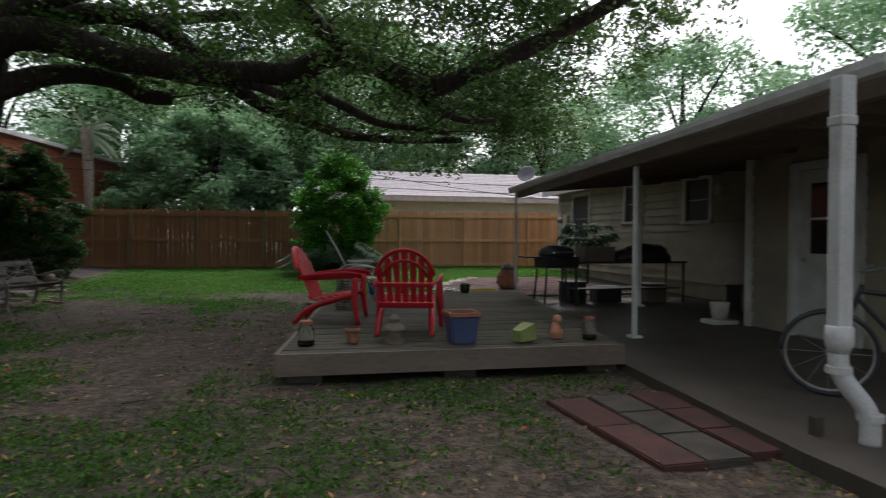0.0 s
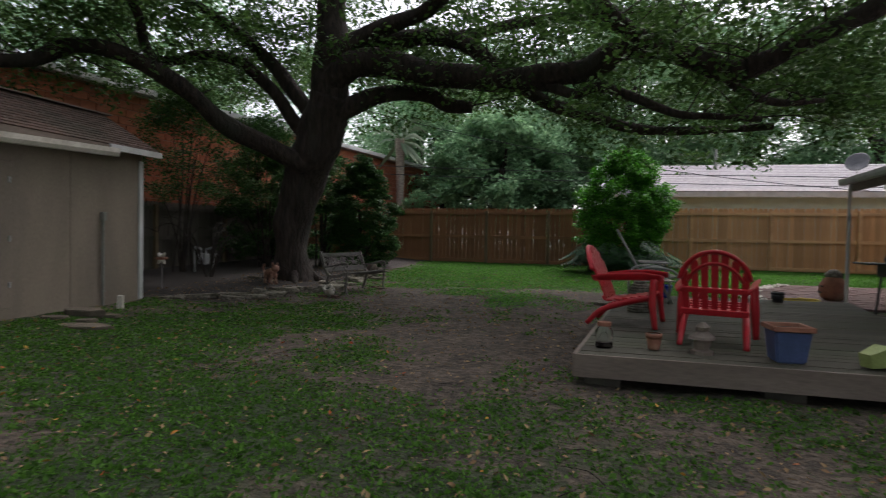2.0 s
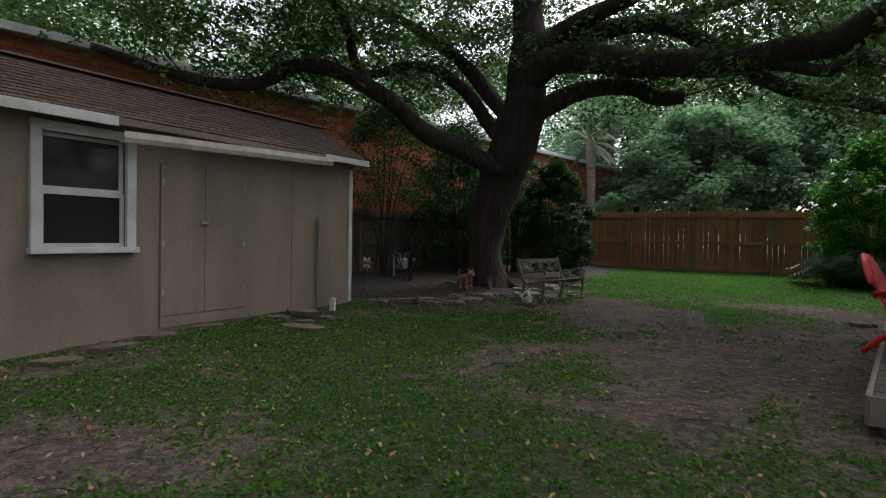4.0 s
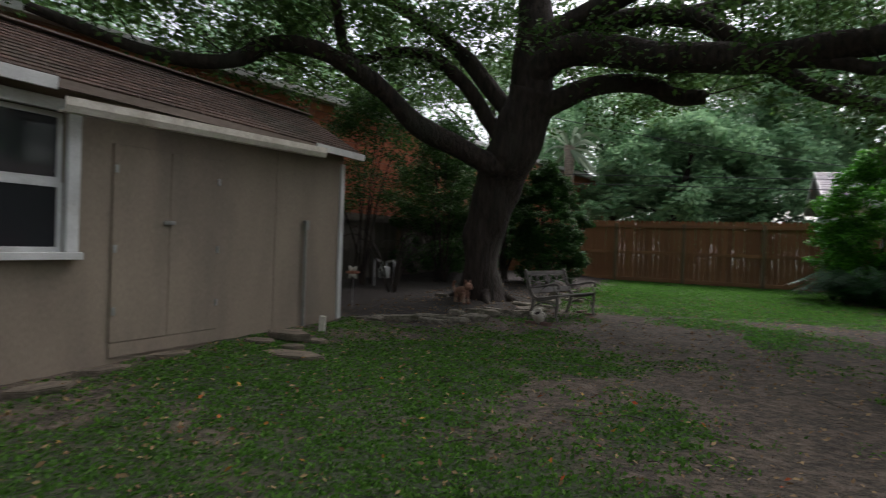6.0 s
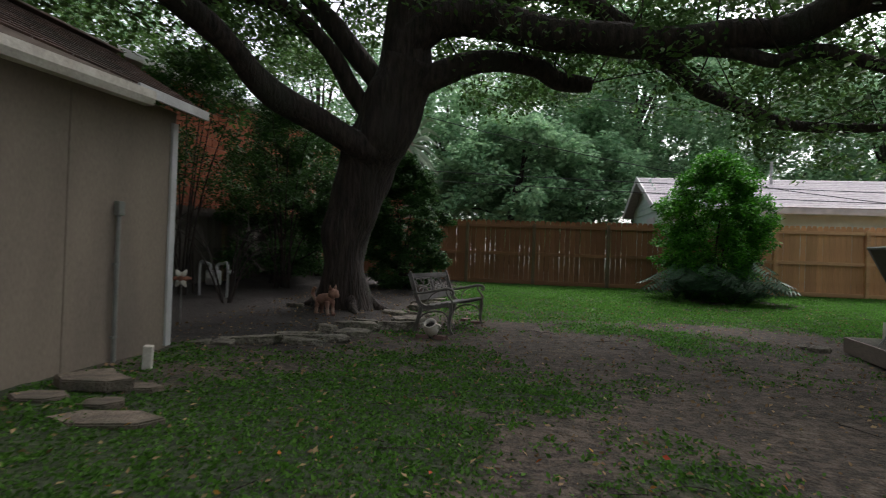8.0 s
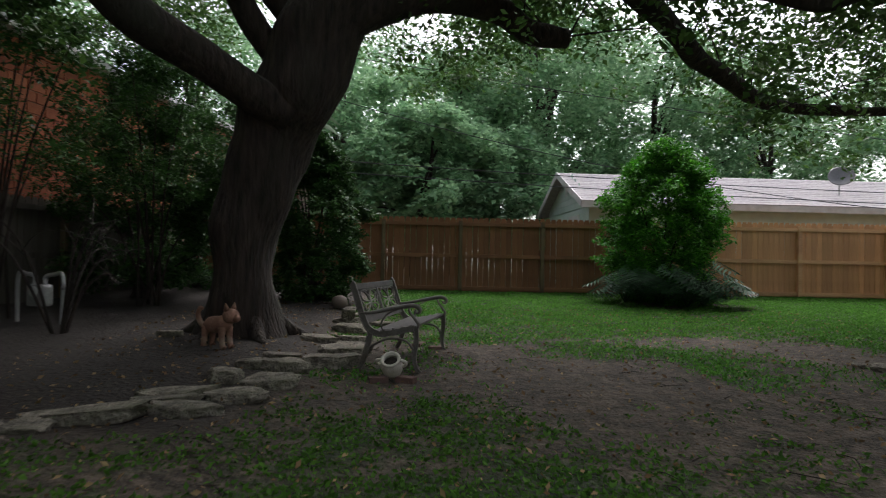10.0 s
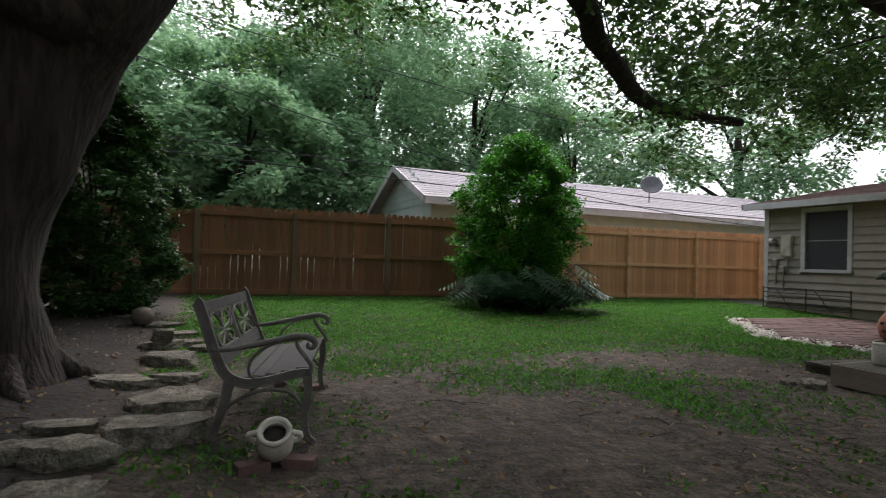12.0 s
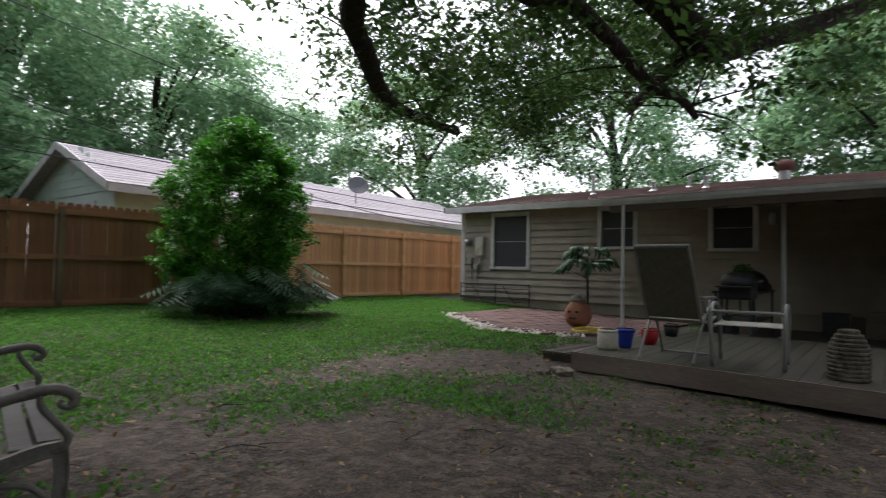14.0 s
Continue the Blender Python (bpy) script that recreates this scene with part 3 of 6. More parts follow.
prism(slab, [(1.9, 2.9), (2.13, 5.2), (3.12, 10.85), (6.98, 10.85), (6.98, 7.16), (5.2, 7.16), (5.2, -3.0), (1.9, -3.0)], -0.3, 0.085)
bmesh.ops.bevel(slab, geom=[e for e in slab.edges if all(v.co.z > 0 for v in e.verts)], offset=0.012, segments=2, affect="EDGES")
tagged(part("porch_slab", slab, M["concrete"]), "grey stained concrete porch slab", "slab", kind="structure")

# ---- the shed ----
SX, SY1 = -7.635, 7.9
shed = thing("shed", "tan plywood shed with brown shingle roof and white trim", "shed", kind="structure")
SH = [(3.38, 4.22, 1.06, 2.2), (4.61, 5.79, 0.27, 2.02)]
wall_boxes(None, -2.0, SY1, 0.02, 2.38, SH, lambda u, z, du, dz: part("wall_panel", cube(SX - 0.05, u, z, 0.1, du, dz), M["shed"], shed))
part("wall_panel", cube(SX - 0.84, SY1 - 0.05, 1.2, 1.48, 0.1, 2.4), M["shed"], shed)
g = bmesh.new()
tri = [(SX - 0.1, SY1 - 0.05, 2.4), (SX - 1.58, SY1 - 0.05, 2.4), (SX - 0.84, SY1 - 0.05, 2.86)]
f = [g.verts.new(p) for p in tri] + [g.verts.new((p[0], p[1] - 0.05, p[2])) for p in tri]
g.faces.new(f[:3])
g.faces.new(f[3:][::-1])
part("gable", g, M["shed"], shed)
RE, RR, RZ, RT = SX + 0.24, SX - 0.84, 2.4, 3.03
roof_sheet("roof", (RE, -2.2, RZ), (RE, SY1 + 0.12, RZ), (RR, SY1 + 0.12, RT), (RR, -2.2, RT), 0.07, M["fascia"], shed)
roof_sheet("roof", (RR, -2.2, RT), (RR, SY1 + 0.12, RT), (2 * RR - RE, SY1 + 0.12, RZ), (2 * RR - RE, -2.2, RZ), 0.07, M["shingle"], shed)
part("back_wall", cube(SX - 1.63, 3.0, 1.2, 0.1, 9.8, 2.4), M["shed"], shed)
part("ridge_board", cube(RR, 2.9, RT + 0.012, 0.2, 10.4, 0.02, 0.004), M["fascia"], shed)
part("fascia_board", cube(RE + 0.012, 7.52, RZ - 0.03, 0.025, 1.0, 0.085, 0.004), M["white"], shed)
part("fascia_board", cube(RE + 0.008, 1.0, RZ - 0.045, 0.025, 6.0, 0.1, 0.004), M["white"], shed)
bm = bmesh.new()
prof2 = [(0.0, 0.0), (0.08, 0.0), (0.1, 0.04), (0.1, 0.09), (0.09, 0.09), (0.09, 0.045), (0.075, 0.012), (0.0, 0.012)]
for y in (4.0, 7.08):
    for px, pz in prof2:
        bm.verts.new((RE + px + 0.025, y, (2.14 if y < 5 else 2.24) + pz * 1.25))
bm.verts.ensure_lookup_table()
k = len(prof2)
for i in range(k):
    bm.faces.new((bm.verts[i], bm.verts[(i + 1) % k], bm.verts[k + (i + 1) % k], bm.verts[k + i]))
bm.faces.new(bm.verts[:k])
bm.faces.new(bm.verts[k:])
part("gutter", bm, M["cream"], shed, "cream metal gutter with a leaf-clogged rim")
part("corner_board", cube(SX + 0.012, SY1 - 0.035, 1.22, 0.025, 0.08, 2.1, 0.004), M["white"], shed)
part("corner_board", cube(SX - 0.04, SY1 + 0.012, 1.22, 0.09, 0.025, 2.1, 0.004), M["white"], shed)
for y in (0.6, 1.82, 6.62):
    part("batten_joint", cube(SX + 0.001, y, 1.16, 0.006, 0.006, 2.2), M["fascia"], shed)
for y0, y1 in ((4.615, 5.185), (5.191, 5.786)):
    leaf = part("door_leaf", cube(SX + 0.004, (y0 + y1) / 2, 1.145, 0.035, y1 - y0, 1.742, 0.004), M["shed"], shed)
    for z in (0.55, 1.1, 1.8):
        part("hinge", cube(SX + 0.024, 4.64 if y0 < 5 else 5.76, z, 0.012, 0.03, 0.07, 0.003), M["metal"], leaf)
part("door_sill_board", cube(SX + 0.002, 5.2, 0.205, 0.03, 1.17, 0.13, 0.004), M["shed"], shed)
part("door_back", cube(SX - 0.08, 5.2, 1.15, 0.02, 1.16, 1.8), M["fascia"], shed)
latch = part("latch", cube(SX + 0.035, 5.17, 1.35, 0.02, 0.12, 0.035, 0.004), M["metal"], leaf, "rusty metal hasp")
part("conduit", bar([(SX + 0.03, 7.13, 0.1), (SX + 0.03, 7.13, 1.36)], 0.018, 10, 1), M["alu"], shed)
part("conduit_box", cube(SX + 0.035, 7.13, 1.41, 0.05, 0.07, 0.12, 0.008), M["alu"], shed)
for z in (0.35, 0.95):
    part("conduit_clip", cube(SX + 0.025, 7.13, z, 0.03, 0.06, 0.02, 0.003), M["alu"], shed)
window("shed_window", SX, 3.39, 4.21, 1.07, 2.19, 1, "white-framed shed window with dark panes and a half-drawn blind", frame=0.1, screen=False)
bl = thing("window_blind", "grey half-drawn slatted window blind behind shed glass", "blind", SX - 0.08, 3.79, 0)
for i in range(16):
    part("slat", cube(0, 0, 2.16 - 0.03 * i, 0.02, 0.82, 0.004, 0, None), M["metal"], bl)
part("shed_inner", cube(SX - 0.9, 3.3, 1.2, 0.05, 5.0, 2.2), M["fascia"], shed)


# ---- fences ----
def fence(name, label, x0, y0, x1, y1, z_low, h0, h1, material, posts, front, step=0.1385, group="yard fences", rails=None):
    """A picket fence from one end to the other; front: which side of the pickets the posts and rails stand on."""
    a, b = Vector((x0, y0, 0)), Vector((x1, y1, 0))
    d = (b - a).normalized()
    L = (b - a).length
    ob = thing(name, label, "fence", x0, y0, 0, math.degrees(math.atan2(d.y, d.x)), group, kind="structure")
    k = int(L / step)
    shapes = []
    for v in range(4):
        bm = bmesh.new()
        w = 0.136 - 0.003 * v
        prof = [(-w / 2, 0), (w / 2, 0), (w / 2, 0.965), (w / 2 - 0.025, 1.0), (-w / 2 + 0.025, 1.0), (-w / 2, 0.965)]
        f0 = [bm.verts.new((x, -0.009, z)) for x, z in prof]
        f1 = [bm.verts.new((x, 0.009, z)) for x, z in prof]
        bm.faces.new(f0)
        bm.faces.new(f1[::-1])
        for i in range(6):
            bm.faces.new((f0[i], f0[(i + 1) % 6], f1[(i + 1) % 6], f1[i]))
        shapes.append(mesh_of(bm, material))
    for i in range(k):
        s = (i + 0.5) * step
        p = part("picket", shapes[random.randrange(4)], material, ob)
        hh = h0 + (h1 - h0) * s / L + random.uniform(-0.008, 0.008)
        wx, wy = x0 + d.x * s, y0 + d.y * s
        zl = z_low if z_low is not None else gz(wx, wy) - 0.02
        p.matrix_basis = pose(s, random.uniform(-0.002, 0.002), zl, 0, random.uniform(-0.25, 0.25), 0) @ Matrix.Diagonal((1, 1, hh - zl, 1))
    for fr, sz in ((0.045, 0.09), (0.48, 0.09), (0.91, 0.09)):
        zl = gz(x0 + d.x * L / 2, y0 + d.y * L / 2)
        for a0, a1 in zip([0, *posts], [*posts, L]):
            if a1 - a0 < 0.2:
                continue
            m = (a0 + a1) / 2
            hh = h0 + (h1 - h0) * m / L
            part("rail", cube(m, front * 0.03, zl + (hh - zl) * fr, a1 - a0 - 0.004, 0.042, sz, 0.003), rails or material, ob)
    for s in posts:
        hh = h0 + (h1 - h0) * s / L
        zl = gz(x0 + d.x * s, y0 + d.y * s) - 0.15
        part("post", cube(s, front * 0.058, (zl + hh - 0.08) / 2, 0.09, 0.09, hh - 0.08 - zl, 0.004), M["rail_lit"] if material is M["fence_lit"] else M["post"], ob)
    return ob


FY = 19.42
# Left run darkened for tree shade, right run lightened, by colour.
fence("fence", "stained cedar picket fence with three rails, darkened for tree shade", -10.85, FY, 0.9, FY, None, 2.09, 2.14, M["fence"], [0.1, 2.8, 4.75, 6.63, 8.65, 10.55], -1, rails=M["rail"])
fence("fence", "orange cedar picket fence with three rails, lightened for open sky", 0.9, FY, 11.0, FY, None, 2.16, 2.23, M["fence_lit"], [0.05, 1.2, 3.4, 5.69, 8.05], -1, rails=M["rail_lit"])
fence("fence", "old grey weathered wooden side fence", -13.4, -2.5, -10.9, FY, None, 1.9, 1.95, M["fence_old"], [0.5, 3, 5.5, 8, 10.5, 13, 15.5, 18, 20.5], -1)


# ---- the big oak ----
def limb(parent, pts, r0, r1, name="limb", seg=12, lumps=0.25):
    bm = bmesh.new()
    tube(bm, pts, [r0, (r0 + r1) * 0.52, r1], seg, 6, lumps)
    return part(name, bm, M["bark"], parent, smooth=True)


oak = thing("oak_tree", "huge spreading live oak with dark furrowed bark", "tree", -7.0, 11.5, 0)
oz = gz(-7.0, 11.5)
bm = bmesh.new()
tube(bm, [(-0.26, 0.4, oz - 0.25), (-0.26, 0.4, oz + 0.1), (-0.25, 0.38, 0.8), (-0.19, 0.34, 1.5), (0.06, 0.3, 2.4), (0.45, 0.22, 3.2), (0.72, 0.15, 4.1)], [0.54, 0.46, 0.4, 0.38, 0.43, 0.5, 0.45], 40, 10, 0.3)
part("trunk", bm, M["bark"], oak, smooth=True)
for a in (190, 245, 305, 20, 100):
    c, s = math.cos(radians(a)), math.sin(radians(a))
    limb(oak, [(-0.25 + c * 0.22, 0.4 + s * 0.22, oz + 0.3), (-0.25 + c * 0.5, 0.4 + s * 0.5, oz + 0.06), (-0.25 + c * 0.8, 0.4 + s * 0.8, oz - 0.06)], 0.13, 0.03, "root", 10)
OAK_LIMBS = [
    # to the shed side
    [(0.3, 0.0, 2.6), (-0.43, -0.5, 3.0), (-1.0, -1.0, 3.36), (-1.29, -1.5, 3.76), (-1.66, -2.1, 4.12), (-2.09, -2.6, 4.35), (-2.57, -3.0, 4.36), (-2.92, -3.5, 3.98), (-3.4, -4.0, 3.9), (-3.9, -4.6, 4.0), (-4.6, -5.6, 4.3)],
    [(-1.6, -2.0, 4.1), (-1.8, -2.2, 4.54), (-1.69, -2.5, 4.98), (-1.69, -2.9, 5.4), (-1.9, -3.6, 6.2)],
    [(0.2, 0.2, 3.2), (-0.17, 0.1, 3.71), (-0.48, -0.2, 4.23), (-1.01, -0.5, 4.7), (-1.74, -0.7, 4.83), (-2.27, -1.0, 4.65), (-3.0, -1.4, 4.7)],
    [(0.4, 0.2, 3.6), (0.04, 0.1, 4.06), (-0.66, 0.1, 4.86), (-1.49, 0.0, 5.57), (-2.52, -0.1, 6.22), (-3.54, -0.3, 6.6)],
    # upwards
    [(0.7, 0.15, 3.9), (0.73, 0.15, 4.91), (0.67, 0.3, 6.13), (0.8, 0.4, 7.4), (1.2, 0.6, 9.0)],
    [(0.75, 0.1, 4.6), (1.03, 0.1, 4.98), (1.62, 0.1, 5.33), (2.31, 0.0, 5.5), (2.9, -0.2, 5.58), (3.8, -0.8, 6.0), (4.8, -1.8, 6.8)],
    # the long one over the yard and the deck
    [(0.55, 0.1, 4.0), (0.98, 0.0, 4.5), (1.52, 0.1, 4.75), (2.25, 0.1, 4.6), (2.99, 0.0, 4.4), (3.81, -0.1, 4.31), (4.37, -0.2, 4.18), (5.24, -0.5, 4.16), (5.93, -0.7, 4.17), (6.48, -1.0, 4.37), (7.0, -1.2, 4.33), (7.56, -1.5, 4.05), (8.01, -1.7, 3.75), (8.41, -1.9, 3.81), (8.79, -2.1, 3.96), (9.4, -2.4, 4.2), (10.4, -2.9, 4.7), (11.6, -3.6, 5.3)],
    [(6.91, -1.2, 4.4), (6.44, -1.7, 4.57), (6.09, -2.2, 4.8), (5.6, -3.1, 5.4), (5.2, -4.2, 6.1)],
    [(4.5, -0.3, 4.09), (5.24, -0.5, 3.96), (5.75, -0.7, 3.74), (6.13, -0.9, 3.8), (6.68, -1.1, 3.57), (7.36, -1.3, 3.23), (7.91, -1.5, 3.13), (8.54, -1.5, 3.07)],
    [(7.9, -1.7, 3.8), (8.3, -1.2, 3.6), (9.0, -0.6, 3.5), (9.8, -0.2, 3.6)],
    # the low one with a stub
    [(0.5, 0.15, 3.2), (0.91, 0.15, 3.71), (1.45, 0.3, 4.02), (2.09, 0.6, 4.22), (2.7, 0.8, 4.18), (3.07, 0.9, 3.98), (3.6, 1.0, 3.95)],
    # behind, over the lawn
    [(0.75, 0.2, 4.3), (1.8, 0.5, 5.2), (3.2, 0.7, 5.3), (4.3, 0.8, 4.6), (5.04, 1.0, 4.05), (5.54, 1.5, 3.93), (6.17, 1.9, 3.81), (6.93, 2.4, 3.67), (7.77, 2.8, 3.66), (9.06, 3.1, 3.72), (10.0, 3.3, 3.8)],
    [(3.2, 0.7, 5.3), (4.8, 1.6, 5.9), (6.6, 2.6, 6.3), (8.4, 3.2, 6.6)],
    [(0.7, 0.3, 3.9), (0.4, 1.5, 5.0), (0.1, 3.0, 6.0), (-0.6, 4.6, 6.6)],
]
OAK_R = [(0.21, 0.07), (0.11, 0.05), (0.17, 0.06), (0.2, 0.06), (0.43, 0.14), (0.26, 0.08), (0.3, 0.1), (0.16, 0.06), (0.11, 0.04), (0.1, 0.04), (0.22, 0.12), (0.2, 0.07), (0.13, 0.05), (0.2, 0.06)]
for pts, (r0, r1) in zip(OAK_LIMBS, OAK_R):
    limb(oak, pts, r0, r1)
# twigs and leaves: clumps along and above the outer limbs
centres, radii, twigs = [], [], bmesh.new()
for pts, (r0, r1) in zip(OAK_LIMBS, OAK_R):
    line = smooth_line(pts, 5)
    for i, p in enumerate(line):
        if i / len(line) < 0.28:
            continue
        for _ in range(2):
            off = Vector((rng.normal(0, 0.9), rng.normal(0, 0.9), abs(rng.normal(0.75, 0.5)) if rng.uniform() < 0.85 else rng.normal(-0.3, 0.25)))
            e = p + off
            mid = p + off * 0.5 + Vector((0, 0, 0.12))
            if rng.uniform() < 0.35:
                tube(twigs, [p, mid, e], [0.016, 0.008, 0.003], 5, 2)
            centres.append(e)
            radii.append(rng.uniform(0.28, 0.55))
part("twig_work", twigs, M["bark"], oak)
# the roof of the crown, thinner towards the rim
for _ in range(2300):
    a, r = rng.uniform(0, 2 * np.pi), 10.5 * math.sqrt(rng.uniform(0.0, 1))
    x, y = 1.4 + 1.1 * r * math.cos(a), -2.2 + 0.98 * r * math.sin(a)
    z = 5.4 + 3.4 * (1 - (r / 10.5) ** 2) * rng.uniform(0.3, 1) + rng.normal(0, 0.35)
    if noise.noise((x * 0.35, y * 0.35, z * 0.3)) < -0.12 or (y > 3.6 and x > -1.5 and rng.uniform() < 0.5) or (x > 6.5 and y > 4.5 and z < 6.5 and rng.uniform() < 0.5):
        continue
    centres.append((x, y, z))
    radii.append(rng.uniform(0.3, 0.7))
# low hanging boughs over the lawn and beside the porch
for cx, cy, cz, sx, sy, sz, k in ((8.8, 3.0, 4.6, 1.4, 0.9, 0.75, 130), (10.7, 2.6, 4.8, 1.0, 0.9, 0.6, 120), (12.1, 3.2, 4.15, 0.55, 0.8, 0.5, 80), (11.4, 0.8, 5.2, 0.7, 0.8, 0.5, 55), (10.4, -1.8, 5.4, 1.2, 1.2, 0.5, 90), (12.6, -1.2, 5.7, 0.8, 1.0, 0.4, 60), (2.8, 1.6, 4.8, 1.0, 0.6, 0.5, 70), (3.0, 2.8, 5.5, 1.3, 0.8, 0.6, 95), (-2.8, 0.6, 5.2, 1.5, 1.4, 0.7, 190), (-3.8, -3.2, 5.4, 1.3, 1.5, 0.6, 130), (-1.0, -2.6, 5.9, 1.2, 1.2, 0.5, 45), (10.7, 1.8, 4.4, 1.1, 0.8, 0.5, 130), (-1.6, -4.2, 5.7, 1.7, 1.4, 0.6, 130)):
    for _ in range(k):
        centres.append((rng.normal(cx, sx), rng.normal(cy, sy), max(3.0, rng.normal(cz, sz))))
        radii.append(rng.uniform(0.2, 0.42))
pts = clump_points([tuple(c) for c in centres], radii, 310)
crown = part("crown", leaf_mesh(pts, 0.115, 2.0), M["oak"], oak)
crown.data.materials.append(M["oak"])


# ---- shrubs and further trees ----
def leafy(name, label, category, x, y, height, spread, leaves, size, material, trunk=0.05, low=0.0, clumps=60, stems=7, seed=1, shape=1.0, long=2.2, ragged=0.0):
    """A shrub: stems from the ground and uneven clumps of leaves."""
    r2 = np.random.default_rng(seed)
    z0 = gz(x, y)
    ob = thing(name, label, category, x, y, z0)
    cs, rs = [], []
    for i in range(clumps):
        a, h = r2.uniform(0, 2 * np.pi), r2.uniform(low, 1)
        rad = spread * (math.sin(math.pi * min(0.98, 0.12 + 0.86 * h ** shape)) ** 0.7) * math.sqrt(r2.uniform(0.15, 1.0))
        rad *= 1 + ragged * noise.noise((2.2 * math.cos(a), 2.2 * math.sin(a), 4.0 * h)) * 1.6
        c = (rad * math.cos(a), rad * math.sin(a), h * height * (1 + ragged * 0.25 * r2.uniform(-1, 1)))
        cs.append(c)
        rs.append((r2.uniform(0.1, 0.36) * spread * 0.6 + 0.05) * (1 - 0.9 * ragged))
    for i in range(stems):
        c = Vector(cs[int(r2.integers(0, len(cs)))])
        bm = bmesh.new()
        tube(bm, [(r2.normal(0, 0.08), r2.normal(0, 0.08), -0.05), Vector((c.x * 0.35, c.y * 0.35, c.z * 0.5)), c], [trunk, trunk * 0.7, trunk * 0.25], 6, 4)
        part("stem", bm, M["bark"], ob)
    pts = clump_points(cs, rs, leaves / max(1e-6, sum(r * r for r in rs)))
    me = leaf_mesh(pts, size, long)
    me.materials.append(material)
    part("foliage", me, material, ob)
    return ob


leafy("bush", "tall bright green leafy shrub before the fence", "shrub", 0.0, 17.55, 3.35, 1.32, 64000, 0.085, M["bush"], 0.03, 0.0, 640, 9, 3, 1.15, ragged=0.2)
leafy("shrub", "dense green leafy shrub behind the garden bench", "shrub", -7.2, 15.9, 2.95, 1.02, 52000, 0.075, M["shrub"], 0.03, 0.0, 380, 12, 5, 0.9, ragged=0.25)
leafy("shrub", "tall thin shrub with brick showing through its leaves", "shrub", -8.2, 15.4, 3.5, 1.1, 8000, 0.085, M["shrub"], 0.028, 0.35, 70, 12, 8)
leafy("shrub", "sparse twiggy shrub against the old side fence", "shrub", -9.4, 14.4, 4.0, 1.6, 12000, 0.09, M["shrub"], 0.02, 0.4, 90, 11, 6, 1.0, 3.2)
leafy("shrub", "tall loose shrub leaning over the old fence", "shrub", -10.4, 12.4, 4.3, 1.5, 11000, 0.09, M["shrub"], 0.022, 0.42, 90, 9, 16, 1.0, 2.8)


leafy("shrub", "dense dark shrub hiding the old side fence", "shrub", -10.1, 15.6, 3.9, 1.35, 26000, 0.09, M["shrub"], 0.03, 0.05, 170, 9, 51, 0.9)
leafy("shrub", "dense dark shrub in the shady fence corner", "shrub", -10.0, 17.9, 3.8, 1.4, 22000, 0.09, M["shrub"], 0.03, 0.05, 150, 9, 52, 0.9)


def bare_shrub(x, y, seed):
    """Arching bare branches with side twigs."""
    r2 = np.random.default_rng(seed)
    ob = thing("bare_shrub", "leafless arching shrub branches beside the shed", "shrub", x, y, gz(x, y))
    for i in range(9):
        a, L, h = r2.uniform(0, 6.28), r2.uniform(0.5, 1.2), r2.uniform(0.5, 1.5)
        c, q = math.cos(a), math.sin(a)
        bm = bmesh.new()
        line = [Vector((0.05 * c, 0.05 * q, -0.05)), Vector((c * L * 0.4, q * L * 0.4, h * 0.65)), Vector((c * L * 0.8, q * L * 0.8, h)), Vector((c * L * 1.25, q * L * 1.25, h * r2.uniform(0.85, 1.1)))]
        tube(bm, line, [0.018, 0.011, 0.004], 6, 4)
        for k in range(4):
            p = line[1].lerp(line[3], r2.uniform(0, 0.9))
            e = p + Vector((r2.normal(0, 0.25), r2.normal(0, 0.25), r2.uniform(0.05, 0.4)))
            tube(bm, [p, p.lerp(e, 0.5) + Vector((0, 0, 0.04)), e], [0.007, 0.003], 5, 3)
        part("branch", bm, M["bark"], ob)


bare_shrub(-9.1, 11.6, 31)


def far_tree(x, y, height, spread, leaves, seed, size=0.26, base=0.3, label="tall leafy tree round the yard, some unseen ones added as shade"):
    r2 = np.random.default_rng(seed)
    ob = thing("tree", label, "tree", x, y, 0.3, group="trees beyond the fence")
    bm = bmesh.new()
    lean = r2.normal(0, 0.4)
    tube(bm, [(0, 0, -0.3), (lean * 0.3, 0, height * 0.3), (lean, 0.2, height * 0.62), (lean * 1.2, 0.3, height * 0.9)], [0.035 * height, 0.026 * height, 0.016 * height, 0.005 * height], 10, 5, 0.2)
    cs, rs = [], []
    for i in range(120):
        h = r2.uniform(0, 1)
        a = r2.uniform(0, 2 * np.pi)
        rad = spread * (math.sin(math.pi * (0.1 + 0.82 * h)) ** 0.6) * math.sqrt(r2.uniform(0.1, 1))
        cs.append((lean * h + rad * math.cos(a), rad * math.sin(a), height * (base + (1 - base) * h)))
        rs.append(r2.uniform(0.14, 0.26) * spread)
    for i in range(9):
        c = Vector(cs[i * 11])
        s = Vector((lean * 0.5, 0.1, max(height * 0.3, c.z * 0.6)))
        tube(bm, [s, s.lerp(c, 0.5) + Vector((0, 0, 0.3)), c], [0.011 * height, 0.007 * height, 0.002 * height], 6, 3)
    part("trunk", bm, M["bark"], ob, smooth=True)
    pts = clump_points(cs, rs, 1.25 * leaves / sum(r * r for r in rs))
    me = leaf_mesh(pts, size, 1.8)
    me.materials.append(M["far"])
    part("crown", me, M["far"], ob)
    return ob


